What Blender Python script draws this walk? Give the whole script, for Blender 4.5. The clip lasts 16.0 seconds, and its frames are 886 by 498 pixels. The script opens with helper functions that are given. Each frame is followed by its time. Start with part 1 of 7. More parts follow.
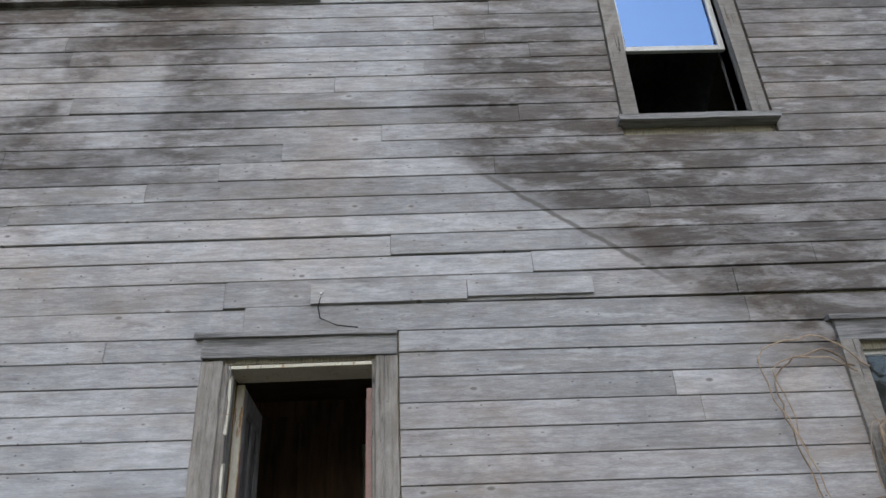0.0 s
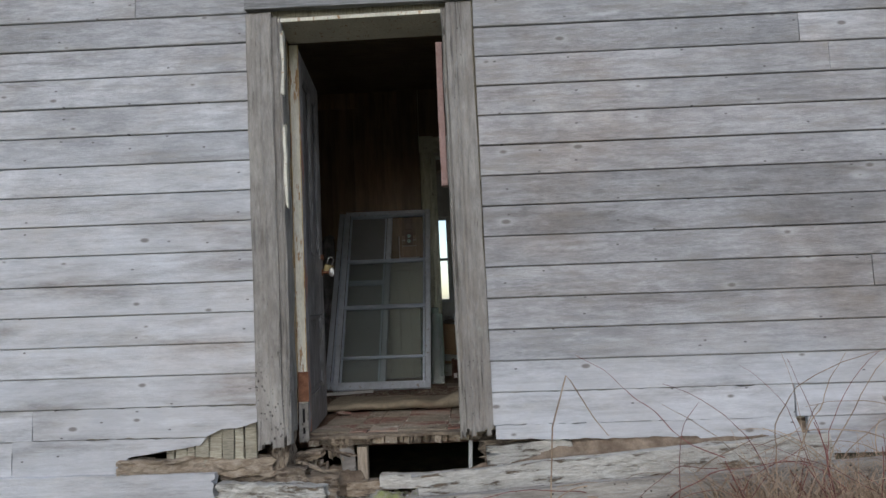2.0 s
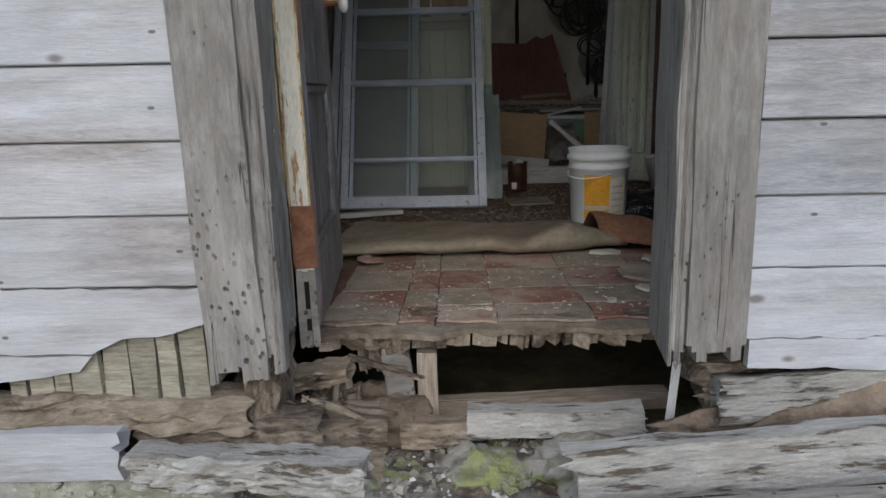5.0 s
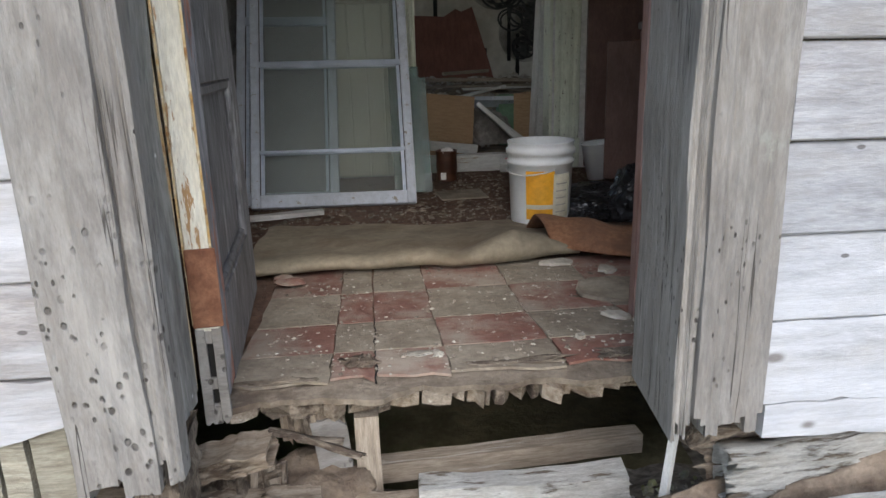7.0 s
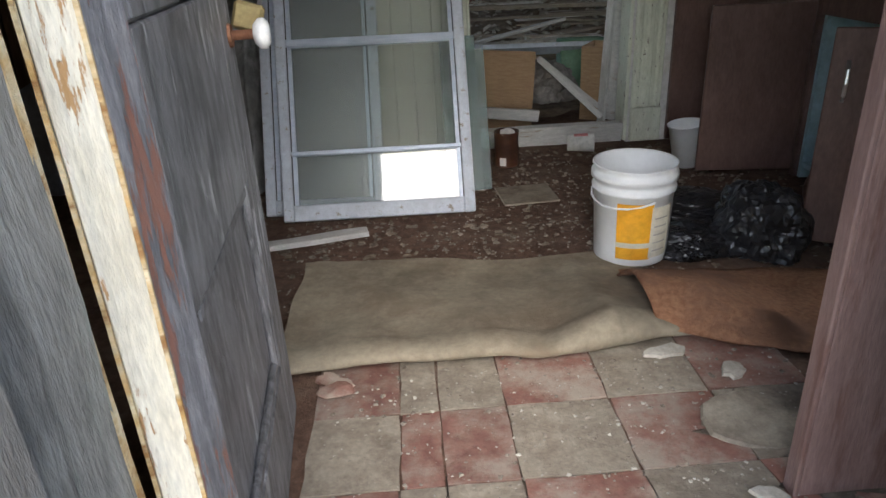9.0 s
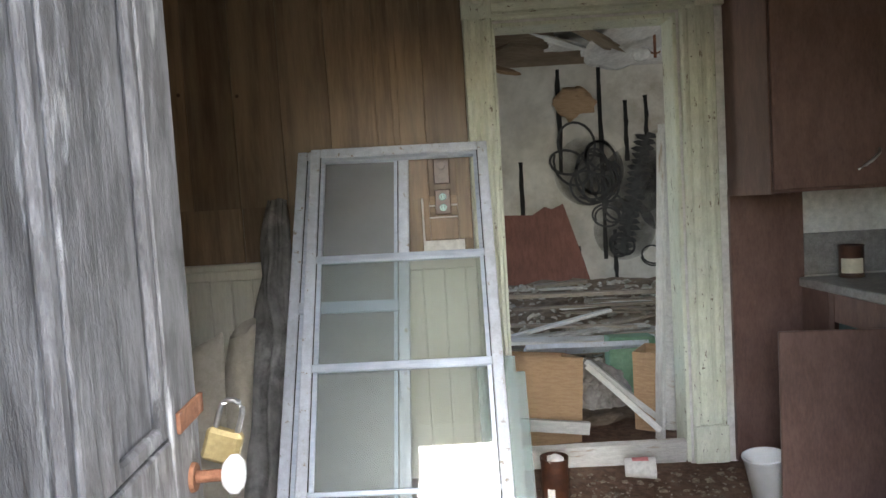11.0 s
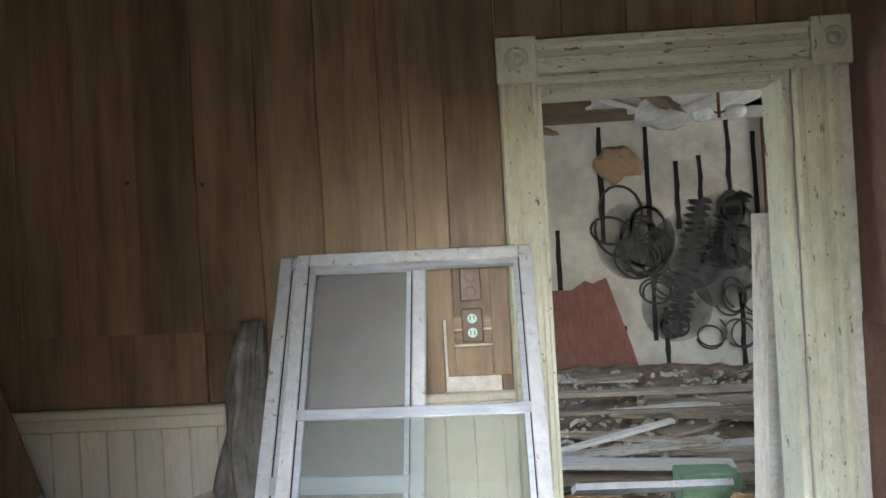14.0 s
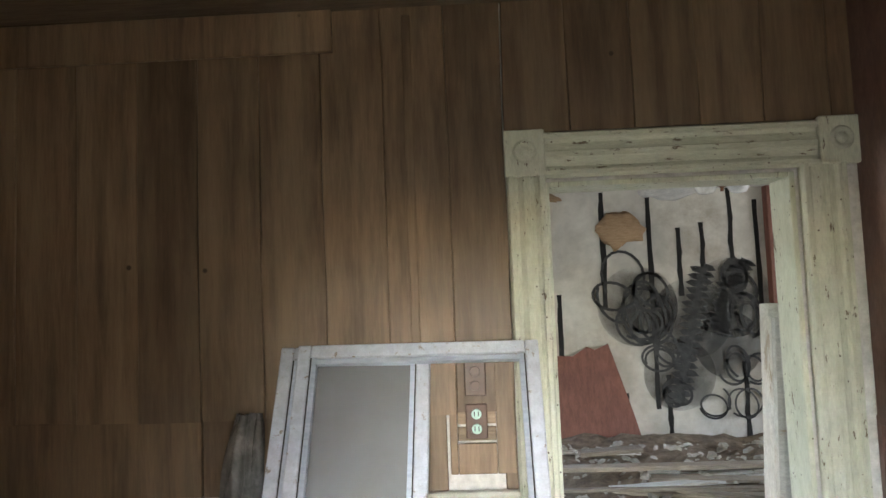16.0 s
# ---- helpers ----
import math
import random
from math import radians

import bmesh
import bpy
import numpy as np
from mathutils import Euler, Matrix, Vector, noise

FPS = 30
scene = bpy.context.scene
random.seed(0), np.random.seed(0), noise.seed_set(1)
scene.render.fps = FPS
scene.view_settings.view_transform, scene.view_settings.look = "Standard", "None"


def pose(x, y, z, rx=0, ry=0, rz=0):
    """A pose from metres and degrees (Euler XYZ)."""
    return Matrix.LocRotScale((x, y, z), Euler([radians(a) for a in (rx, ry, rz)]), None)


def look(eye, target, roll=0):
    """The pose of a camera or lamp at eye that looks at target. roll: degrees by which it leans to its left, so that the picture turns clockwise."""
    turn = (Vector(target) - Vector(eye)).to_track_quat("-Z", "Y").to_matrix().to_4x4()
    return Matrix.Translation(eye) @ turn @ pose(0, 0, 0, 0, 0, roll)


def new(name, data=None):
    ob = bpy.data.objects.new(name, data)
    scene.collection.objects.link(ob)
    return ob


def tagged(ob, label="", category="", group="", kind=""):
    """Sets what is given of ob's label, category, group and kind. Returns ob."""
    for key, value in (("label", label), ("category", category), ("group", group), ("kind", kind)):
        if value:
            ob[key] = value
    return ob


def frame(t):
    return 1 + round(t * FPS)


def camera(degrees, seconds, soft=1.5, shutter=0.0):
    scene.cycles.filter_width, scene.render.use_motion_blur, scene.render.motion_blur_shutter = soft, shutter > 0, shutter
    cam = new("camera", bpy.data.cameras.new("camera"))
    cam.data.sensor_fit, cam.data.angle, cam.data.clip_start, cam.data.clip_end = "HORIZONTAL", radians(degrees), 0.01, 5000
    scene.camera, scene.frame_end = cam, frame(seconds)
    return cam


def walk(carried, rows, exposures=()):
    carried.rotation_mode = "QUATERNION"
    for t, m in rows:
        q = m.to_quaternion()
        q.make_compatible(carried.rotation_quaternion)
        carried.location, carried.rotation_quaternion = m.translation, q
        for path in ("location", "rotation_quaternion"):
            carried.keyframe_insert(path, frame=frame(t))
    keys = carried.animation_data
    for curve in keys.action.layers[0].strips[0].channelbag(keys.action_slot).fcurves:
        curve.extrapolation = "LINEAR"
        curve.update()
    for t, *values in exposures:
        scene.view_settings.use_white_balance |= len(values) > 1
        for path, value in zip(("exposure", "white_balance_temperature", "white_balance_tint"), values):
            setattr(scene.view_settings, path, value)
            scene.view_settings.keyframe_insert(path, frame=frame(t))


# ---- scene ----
cam = camera(66.4, 16.0)
METRES, EYE, TILT, LEAN, TURN = 5.5, 1.28, 0.0, 0.0, -2.4
ROWS = [
    (0.0, 0.0, 0.0, 0.0, 1.32, 27.02, 2.59),
    (0.5, 0.0061, 0.0071, -0.0108, -3.17, 20.21, 2.51),
    (1.0, 0.0072, 0.0214, -0.0275, -1.25, 11.93, 2.55),
    (1.5, -0.0145, 0.05, -0.035, 1.86, 6.26, 2.76),
    (2.0, -0.0434, 0.0923, -0.0412, 4.46, 4.49, 2.62),
    (2.5, -0.0649, 0.1522, -0.0368, 9.35, 4.3, 2.46),
    (3.0, -0.1013, 0.2178, -0.0384, 13.76, 4.75, 3.1),
    (3.5, -0.1225, 0.2836, -0.0491, 10.29, -4.35, 6.08),
    (4.0, -0.1318, 0.3533, -0.0535, 7.11, -9.56, 5.53),
    (6.5, -0.1572, 0.4685, -0.0537, -0.95, -14.59, -0.4),
    (7.0, -0.157, 0.4932, -0.0419, -3.88, -15.73, 1.6),
    (7.5, -0.149, 0.5285, -0.0329, -4.55, -25.96, 3.15),
    (8.0, -0.1472, 0.5524, -0.024, -1.41, -33.19, 4.03),
    (8.5, -0.1587, 0.5882, -0.013, -0.7, -33.94, 2.51),
    (9.0, -0.1694, 0.6067, 0.0247, -1.23, -24.78, 2.82),
    (9.5, -0.1703, 0.6172, 0.0468, -0.85, -14.85, 2.1),
    (10.0, -0.1645, 0.6416, 0.0594, 0.55, -8.09, 2.26),
    (12.5, -0.1577, 0.709, 0.0673, 4.2, -2.03, 4.49),
    (13.0, -0.1602, 0.7439, 0.0529, 3.81, -1.39, 4.42),
    (13.5, -0.1713, 0.7979, 0.0867, 4.28, -0.25, 3.35),
    (14.0, -0.1651, 0.8163, 0.116, 4.93, 0.2, 3.2),
    (14.5, -0.1597, 0.822, 0.1263, 5.26, -1.49, 3.45),
    (15.0, -0.1652, 0.8186, 0.1382, 5.23, -2.03, 2.45),
    (15.5, -0.1677, 0.8149, 0.1421, 5.2, 0.02, 2.35),
    (16.0, -0.1684, 0.8211, 0.1449, 4.78, 4.01, 2.17),
]
SKY, SUN = 0.20, 1.4
EXPOSURES = [(0.0, -0.16), (4.0, -0.08), (7.0, 0.8), (8.0, 1.28), (9.0, 1.52), (9.5, 1.75), (10.0, 2.3), (12.5, 3.25), (16.0, 3.85)]
walk(cam, [(t, pose(0, 0, EYE, TILT, LEAN, TURN) @ pose(METRES * x, METRES * y, METRES * z, 90 + pitch, roll, yaw)) for t, x, y, z, yaw, pitch, roll in ROWS], EXPOSURES)

# ---- world and light ----
world = bpy.data.worlds.new("sky")
scene.world = world
world.use_nodes = True
wn = world.node_tree.nodes
sky = wn.new("ShaderNodeTexSky")
sky.sky_type = "NISHITA"
sky.sun_disc = False
sky.sun_elevation = radians(38)
sky.sun_rotation = radians(179)
sky.dust_density = 1.0
wn["Background"].inputs["Strength"].default_value = SKY
world.node_tree.links.new(sky.outputs["Color"], wn["Background"].inputs["Color"])

sun_data = bpy.data.lights.new("sun", "SUN")
sun_data.energy, sun_data.angle, sun_data.color = SUN, radians(60), (1.0, 0.99, 0.98)
sun = new("sun", sun_data)
sun.matrix_world = look((0.2, -7.0, 8.0), (0.0, 3.7, 1.0))


def window_light(name, at, width, height, watts):
    """Area lamp in an unseen window opening, in place of sky light."""
    d = bpy.data.lights.new(name, "AREA")
    d.shape, d.size, d.size_y, d.energy, d.color = "RECTANGLE", width, height, watts, (0.96, 0.98, 1.0)
    ob = new(name, d)
    ob.matrix_world = at
    return ob


# added fill lamp behind an assumed, unseen opening; brightens the kitchen
window_light("fill_kitchen_east", look((4.52, 4.37, 1.85), (1.0, 4.9, 1.5)), 0.8, 1.15, 28.0)
window_light("skylight_far_west", look((-4.12, 8.9, 1.75), (0.0, 9.0, 1.5)), 1.3, 1.4, 3.2)
window_light("skylight_far_east", look((4.52, 8.7, 1.75), (0.0, 9.3, 1.6)), 1.3, 1.4, 4.0)


# ---- materials ----
MATS = {}


def material(name, c1, c2, scale=8.0, stretch=(1, 1, 1), rough=0.8, bump=0.25, patch=None, patch_scale=3.0, patch_at=0.58, patch_soft=0.06,
             spots=None, spot_scale=6.0, spot_size=0.12, metal=0.0, vary=0.25, world_space=False, grime=0.25, fine_amount=0.22):
    """Grain in two scales, worn patches of a second paint or bare wood, dark spots, all at real size."""
    m = bpy.data.materials.new(name)
    m.use_nodes = True
    n, l = m.node_tree.nodes, m.node_tree.links
    bsdf = n["Principled BSDF"]
    tc, info = n.new("ShaderNodeTexCoord"), n.new("ShaderNodeObjectInfo")
    off = n.new("ShaderNodeVectorMath")
    off.operation = "MULTIPLY_ADD"
    comb = n.new("ShaderNodeCombineXYZ")
    for i, k in enumerate((37.0, 53.0, 71.0)):
        mu = n.new("ShaderNodeMath")
        mu.operation = "MULTIPLY"
        mu.inputs[1].default_value = k
        l.new(info.outputs["Random"], mu.inputs[0])
        l.new(mu.outputs[0], comb.inputs[i])
    geo = n.new("ShaderNodeNewGeometry")
    l.new(geo.outputs["Position"] if world_space else tc.outputs["Object"], off.inputs[0])
    off.inputs[1].default_value = (1, 1, 1)
    if not world_space:
        l.new(comb.outputs[0], off.inputs[2])
    st = n.new("ShaderNodeVectorMath")
    st.operation = "MULTIPLY"
    l.new(off.outputs[0], st.inputs[0])
    st.inputs[1].default_value = stretch

    def tex(s, vec, detail=6.0, roughness=0.62, distort=0.0):
        t = n.new("ShaderNodeTexNoise")
        t.inputs["Scale"].default_value, t.inputs["Detail"].default_value = s, detail
        t.inputs["Roughness"].default_value, t.inputs["Distortion"].default_value = roughness, distort
        l.new(vec, t.inputs["Vector"])
        return t.outputs["Fac"]

    def ramp(fac, lo, hi):
        r = n.new("ShaderNodeMapRange")
        r.inputs["From Min"].default_value, r.inputs["From Max"].default_value = lo, hi
        r.interpolation_type = "SMOOTHSTEP"
        l.new(fac, r.inputs["Value"])
        return r.outputs["Result"]

    def mix(fac, a, b, mode="MIX"):
        x = n.new("ShaderNodeMix")
        x.data_type, x.blend_type = "RGBA", mode
        for sock, v in ((x.inputs["Factor"], fac), (x.inputs["A"], a), (x.inputs["B"], b)):
            if isinstance(v, bpy.types.NodeSocket):
                l.new(v, sock)
            else:
                sock.default_value = v if isinstance(v, float) else (*v, 1)
        return x.outputs["Result"]

    grain = tex(scale, st.outputs[0], 8.0, 0.65, 0.3)
    blotch = tex(1.7, off.outputs[0], 4.0)
    col = mix(ramp(grain, 0.32, 0.68), c1, c2)
    col = mix(ramp(blotch, 0.35, 0.75), col, mix(1.0, col, (1 - grime,) * 3, "MULTIPLY"))
    fine = tex(scale * 5.5, st.outputs[0], 4.0, 0.7)
    shade = n.new("ShaderNodeMapRange")
    shade.inputs["From Min"].default_value, shade.inputs["From Max"].default_value = 0.3, 0.7
    shade.inputs["To Min"].default_value, shade.inputs["To Max"].default_value = 1 - fine_amount, 1 + fine_amount * 0.6
    l.new(fine, shade.inputs["Value"])
    tone = n.new("ShaderNodeCombineColor")
    for i in range(3):
        l.new(shade.outputs["Result"], tone.inputs[i])
    col = mix(1.0, col, tone.outputs[0], "MULTIPLY")
    add = n.new("ShaderNodeMath")
    add.operation = "MULTIPLY_ADD"
    l.new(fine, add.inputs[0])
    add.inputs[1].default_value = 0.6
    l.new(grain, add.inputs[2])
    grain = add.outputs[0]
    height = grain
    if patch:
        pn = ramp(tex(patch_scale, st.outputs[0] if max(stretch) > 1 else off.outputs[0], 9.0, 0.7), patch_at - patch_soft, patch_at + patch_soft)
        col = mix(pn, col, patch)
        hm = n.new("ShaderNodeMath")
        hm.operation = "MULTIPLY_ADD"
        l.new(pn, hm.inputs[0])
        hm.inputs[1].default_value = -0.5
        l.new(grain, hm.inputs[2])
        height = hm.outputs[0]
    if spots:
        v = n.new("ShaderNodeTexVoronoi")
        v.inputs["Scale"].default_value = spot_scale
        l.new(off.outputs[0], v.inputs["Vector"])
        inv = n.new("ShaderNodeMath")
        inv.operation = "SUBTRACT"
        inv.inputs[0].default_value = 1.0
        l.new(ramp(v.outputs["Distance"], spot_size * 0.45, spot_size), inv.inputs[1])
        col = mix(inv.outputs[0], col, spots)
    if vary:
        hsv = n.new("ShaderNodeHueSaturation")
        vr = n.new("ShaderNodeMapRange")
        vr.inputs["To Min"].default_value, vr.inputs["To Max"].default_value = 1 - vary, 1 + vary
        l.new(info.outputs["Random"], vr.inputs["Value"])
        l.new(vr.outputs["Result"], hsv.inputs["Value"])
        l.new(col, hsv.inputs["Color"])
        col = hsv.outputs["Color"]
    l.new(col, bsdf.inputs["Base Color"])
    bsdf.inputs["Metallic"].default_value = metal
    rr = n.new("ShaderNodeMapRange")
    rr.inputs["To Min"].default_value, rr.inputs["To Max"].default_value = max(rough - 0.12, 0.05), min(rough + 0.12, 1.0)
    l.new(blotch, rr.inputs["Value"])
    l.new(rr.outputs["Result"], bsdf.inputs["Roughness"])
    if bump:
        b = n.new("ShaderNodeBump")
        b.inputs["Strength"].default_value, b.inputs["Distance"].default_value = bump, 0.01
        l.new(height, b.inputs["Height"])
        l.new(b.outputs["Normal"], bsdf.inputs["Normal"])
    MATS[name] = m
    return m, n, l, bsdf, col, mix, ramp, tex, geo


def simple(*a, **k):
    return material(*a, **k)[0]


def clapboard_material():
    """Bare grey siding: long grain, knots, old white wash low on the wall, brown stain high up past a slanting roof scar."""
    m, n, l, bsdf, col, mix, ramp, tex, geo = material(
        "weathered_siding", (0.345, 0.345, 0.355), (0.505, 0.505, 0.52), 4.0, (1.8, 10, 10), 0.75, 0.35, patch=(0.30, 0.285, 0.265), patch_scale=1.3,
        patch_at=0.6, patch_soft=0.14, vary=0.17, grime=0.34)
    sep = n.new("ShaderNodeSeparateXYZ")
    l.new(geo.outputs["Position"], sep.inputs[0])

    def math_node(op, a, b, c=None):
        x = n.new("ShaderNodeMath")
        x.operation = op
        for i, v in enumerate((a, b, c)):
            if v is None:
                continue
            if isinstance(v, float):
                x.inputs[i].default_value = v
            else:
                l.new(v, x.inputs[i])
        return x.outputs[0]

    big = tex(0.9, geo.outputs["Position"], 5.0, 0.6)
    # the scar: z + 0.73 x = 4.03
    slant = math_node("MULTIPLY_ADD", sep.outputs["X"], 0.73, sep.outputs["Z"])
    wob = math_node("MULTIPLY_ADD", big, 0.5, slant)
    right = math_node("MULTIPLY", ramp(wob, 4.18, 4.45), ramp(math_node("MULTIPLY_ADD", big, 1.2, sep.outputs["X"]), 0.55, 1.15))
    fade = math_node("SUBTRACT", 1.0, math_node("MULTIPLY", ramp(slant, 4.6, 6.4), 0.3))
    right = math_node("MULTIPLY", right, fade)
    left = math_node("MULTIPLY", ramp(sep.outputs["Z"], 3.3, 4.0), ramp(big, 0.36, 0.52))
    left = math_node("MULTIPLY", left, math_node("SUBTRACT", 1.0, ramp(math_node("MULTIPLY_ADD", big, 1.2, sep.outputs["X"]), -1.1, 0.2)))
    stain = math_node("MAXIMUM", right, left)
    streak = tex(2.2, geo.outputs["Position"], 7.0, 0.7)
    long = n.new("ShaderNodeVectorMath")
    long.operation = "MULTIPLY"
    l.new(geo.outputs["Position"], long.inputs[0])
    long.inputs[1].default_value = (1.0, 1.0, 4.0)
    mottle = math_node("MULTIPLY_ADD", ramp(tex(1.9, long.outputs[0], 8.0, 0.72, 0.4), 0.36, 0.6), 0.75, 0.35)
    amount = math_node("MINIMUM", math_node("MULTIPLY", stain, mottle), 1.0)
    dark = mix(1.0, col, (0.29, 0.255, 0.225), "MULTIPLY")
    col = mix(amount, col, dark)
    warm = ramp(tex(0.75, geo.outputs["Position"], 5.0, 0.65), 0.42, 0.66)
    col = mix(math_node("MULTIPLY", warm, 0.85), col, mix(1.0, col, (0.92, 0.83, 0.75), "MULTIPLY"))
    lie = n.new("ShaderNodeVectorMath")
    lie.operation = "MULTIPLY"
    l.new(geo.outputs["Position"], lie.inputs[0])
    lie.inputs[1].default_value = (1.0, 1.0, 5.0)
    smear = ramp(tex(1.6, lie.outputs[0], 7.0, 0.7), 0.56, 0.72)
    col = mix(math_node("MULTIPLY", smear, 0.55), col, (0.64, 0.65, 0.67))
    gloom = ramp(tex(2.1, lie.outputs[0], 7.0, 0.7, 0.5), 0.56, 0.74)
    col = mix(math_node("MULTIPLY", gloom, 0.72), col, mix(1.0, col, (0.46, 0.425, 0.39), "MULTIPLY"))
    scar = math_node("SUBTRACT", 1.0, ramp(math_node("ABSOLUTE", math_node("SUBTRACT", math_node("MULTIPLY_ADD", streak, 0.10, slant), 4.08), 0.0), 0.008, 0.03))
    scar = math_node("MULTIPLY", scar, math_node("MULTIPLY", ramp(sep.outputs["X"], 0.25, 0.6), math_node("SUBTRACT", 1.0, ramp(sep.outputs["X"], 1.3, 1.7))))
    col = mix(math_node("MULTIPLY", scar, 0.8), col, (0.10, 0.09, 0.08))
    # old white wash: high up the boards west of the door, only at the foot east of it, with a browner weathered band above
    west = math_node("SUBTRACT", 1.0, ramp(sep.outputs["X"], -0.8, -0.5))
    east = math_node("SUBTRACT", 1.0, west)
    patchy = tex(1.4, lie.outputs[0], 6.0, 0.65)
    low = math_node("MAXIMUM", math_node("MULTIPLY", west, math_node("SUBTRACT", 1.0, ramp(sep.outputs["Z"], 1.2, 2.4))), math_node("SUBTRACT", 1.0, ramp(sep.outputs["Z"], 0.6, 1.05)))
    wash = math_node("MULTIPLY", low, ramp(patchy, 0.30, 0.56))
    col = mix(math_node("MULTIPLY", wash, 0.72), col, mix(0.35, (0.66, 0.68, 0.715), col))
    band = math_node("MULTIPLY", ramp(sep.outputs["Z"], 0.75, 1.1), math_node("SUBTRACT", 1.0, ramp(sep.outputs["Z"], 1.9, 2.6)))
    band = math_node("MULTIPLY", math_node("MULTIPLY", band, east), ramp(tex(0.8, lie.outputs[0], 6.0, 0.6), 0.3, 0.6))
    col = mix(math_node("MULTIPLY", band, 0.75), col, mix(1.0, col, (0.74, 0.705, 0.685), "MULTIPLY"))
    # hard narrow grain lines along the boards
    hair = n.new("ShaderNodeVectorMath")
    hair.operation = "MULTIPLY"
    l.new(geo.outputs["Position"], hair.inputs[0])
    hair.inputs[1].default_value = (1.6, 1.0, 95.0)
    lines = ramp(tex(1.0, hair.outputs[0], 5.0, 0.65, 0.6), 0.48, 0.66)
    col = mix(math_node("MULTIPLY", lines, 0.2), col, mix(1.0, col, (0.62, 0.59, 0.56), "MULTIPLY"))
    # green-black damp patch by the meter cover
    vec = n.new("ShaderNodeVectorMath")
    vec.operation = "DISTANCE"
    sc = n.new("ShaderNodeVectorMath")
    sc.operation = "MULTIPLY"
    l.new(geo.outputs["Position"], sc.inputs[0])
    sc.inputs[1].default_value = (1, 0, 3)
    l.new(sc.outputs[0], vec.inputs[0])
    vec.inputs[1].default_value = (-2.95, 0, 3.0)
    damp = math_node("SUBTRACT", 1.0, ramp(math_node("MULTIPLY_ADD", streak, 0.3, vec.outputs["Value"]), 0.35, 0.72))
    col = mix(damp, col, (0.10, 0.11, 0.085))
    # knots
    ks = n.new("ShaderNodeVectorMath")
    ks.operation = "MULTIPLY"
    l.new(geo.outputs["Position"], ks.inputs[0])
    ks.inputs[1].default_value = (0.8, 1.0, 1.6)
    flat = n.new("ShaderNodeSeparateXYZ")
    l.new(ks.outputs[0], flat.inputs[0])
    plane = n.new("ShaderNodeCombineXYZ")
    l.new(flat.outputs["X"], plane.inputs[0])
    l.new(flat.outputs["Z"], plane.inputs[1])
    vor = n.new("ShaderNodeTexVoronoi")
    vor.voronoi_dimensions = "2D"
    vor.inputs["Scale"].default_value = 3.6
    l.new(plane.outputs[0], vor.inputs["Vector"])
    ksep = n.new("ShaderNodeSeparateColor")
    l.new(vor.outputs["Color"], ksep.inputs[0])
    knot = math_node("SUBTRACT", 1.0, ramp(math_node("MULTIPLY_ADD", streak, 0.10, math_node("MULTIPLY_ADD", ksep.outputs[1], 0.05, vor.outputs["Distance"])), 0.085, 0.135))
    knot = math_node("MULTIPLY", knot, math_node("GREATER_THAN", ksep.outputs[0], 0.66))
    halo = math_node("MULTIPLY", math_node("SUBTRACT", 1.0, ramp(math_node("MULTIPLY_ADD", streak, 0.10, vor.outputs["Distance"]), 0.09, 0.24)), math_node("GREATER_THAN", ksep.outputs[0], 0.66))
    col = mix(math_node("MULTIPLY", halo, 0.24), col, (0.60, 0.595, 0.59))
    col = mix(math_node("MULTIPLY", knot, 0.78), col, (0.13, 0.11, 0.095))
    nail = n.new("ShaderNodeTexVoronoi")
    nail.inputs["Scale"].default_value = 7.0
    nail.voronoi_dimensions = "2D"
    l.new(plane.outputs[0], nail.inputs["Vector"])
    dot = math_node("SUBTRACT", 1.0, ramp(nail.outputs["Distance"], 0.03, 0.05))
    nsep = n.new("ShaderNodeSeparateColor")
    l.new(nail.outputs["Color"], nsep.inputs[0])
    dot = math_node("MULTIPLY", dot, math_node("GREATER_THAN", nsep.outputs[0], 0.72))
    col = mix(math_node("MULTIPLY", dot, 0.8), col, (0.08, 0.07, 0.065))
    l.new(col, bsdf.inputs["Base Color"])
    return m


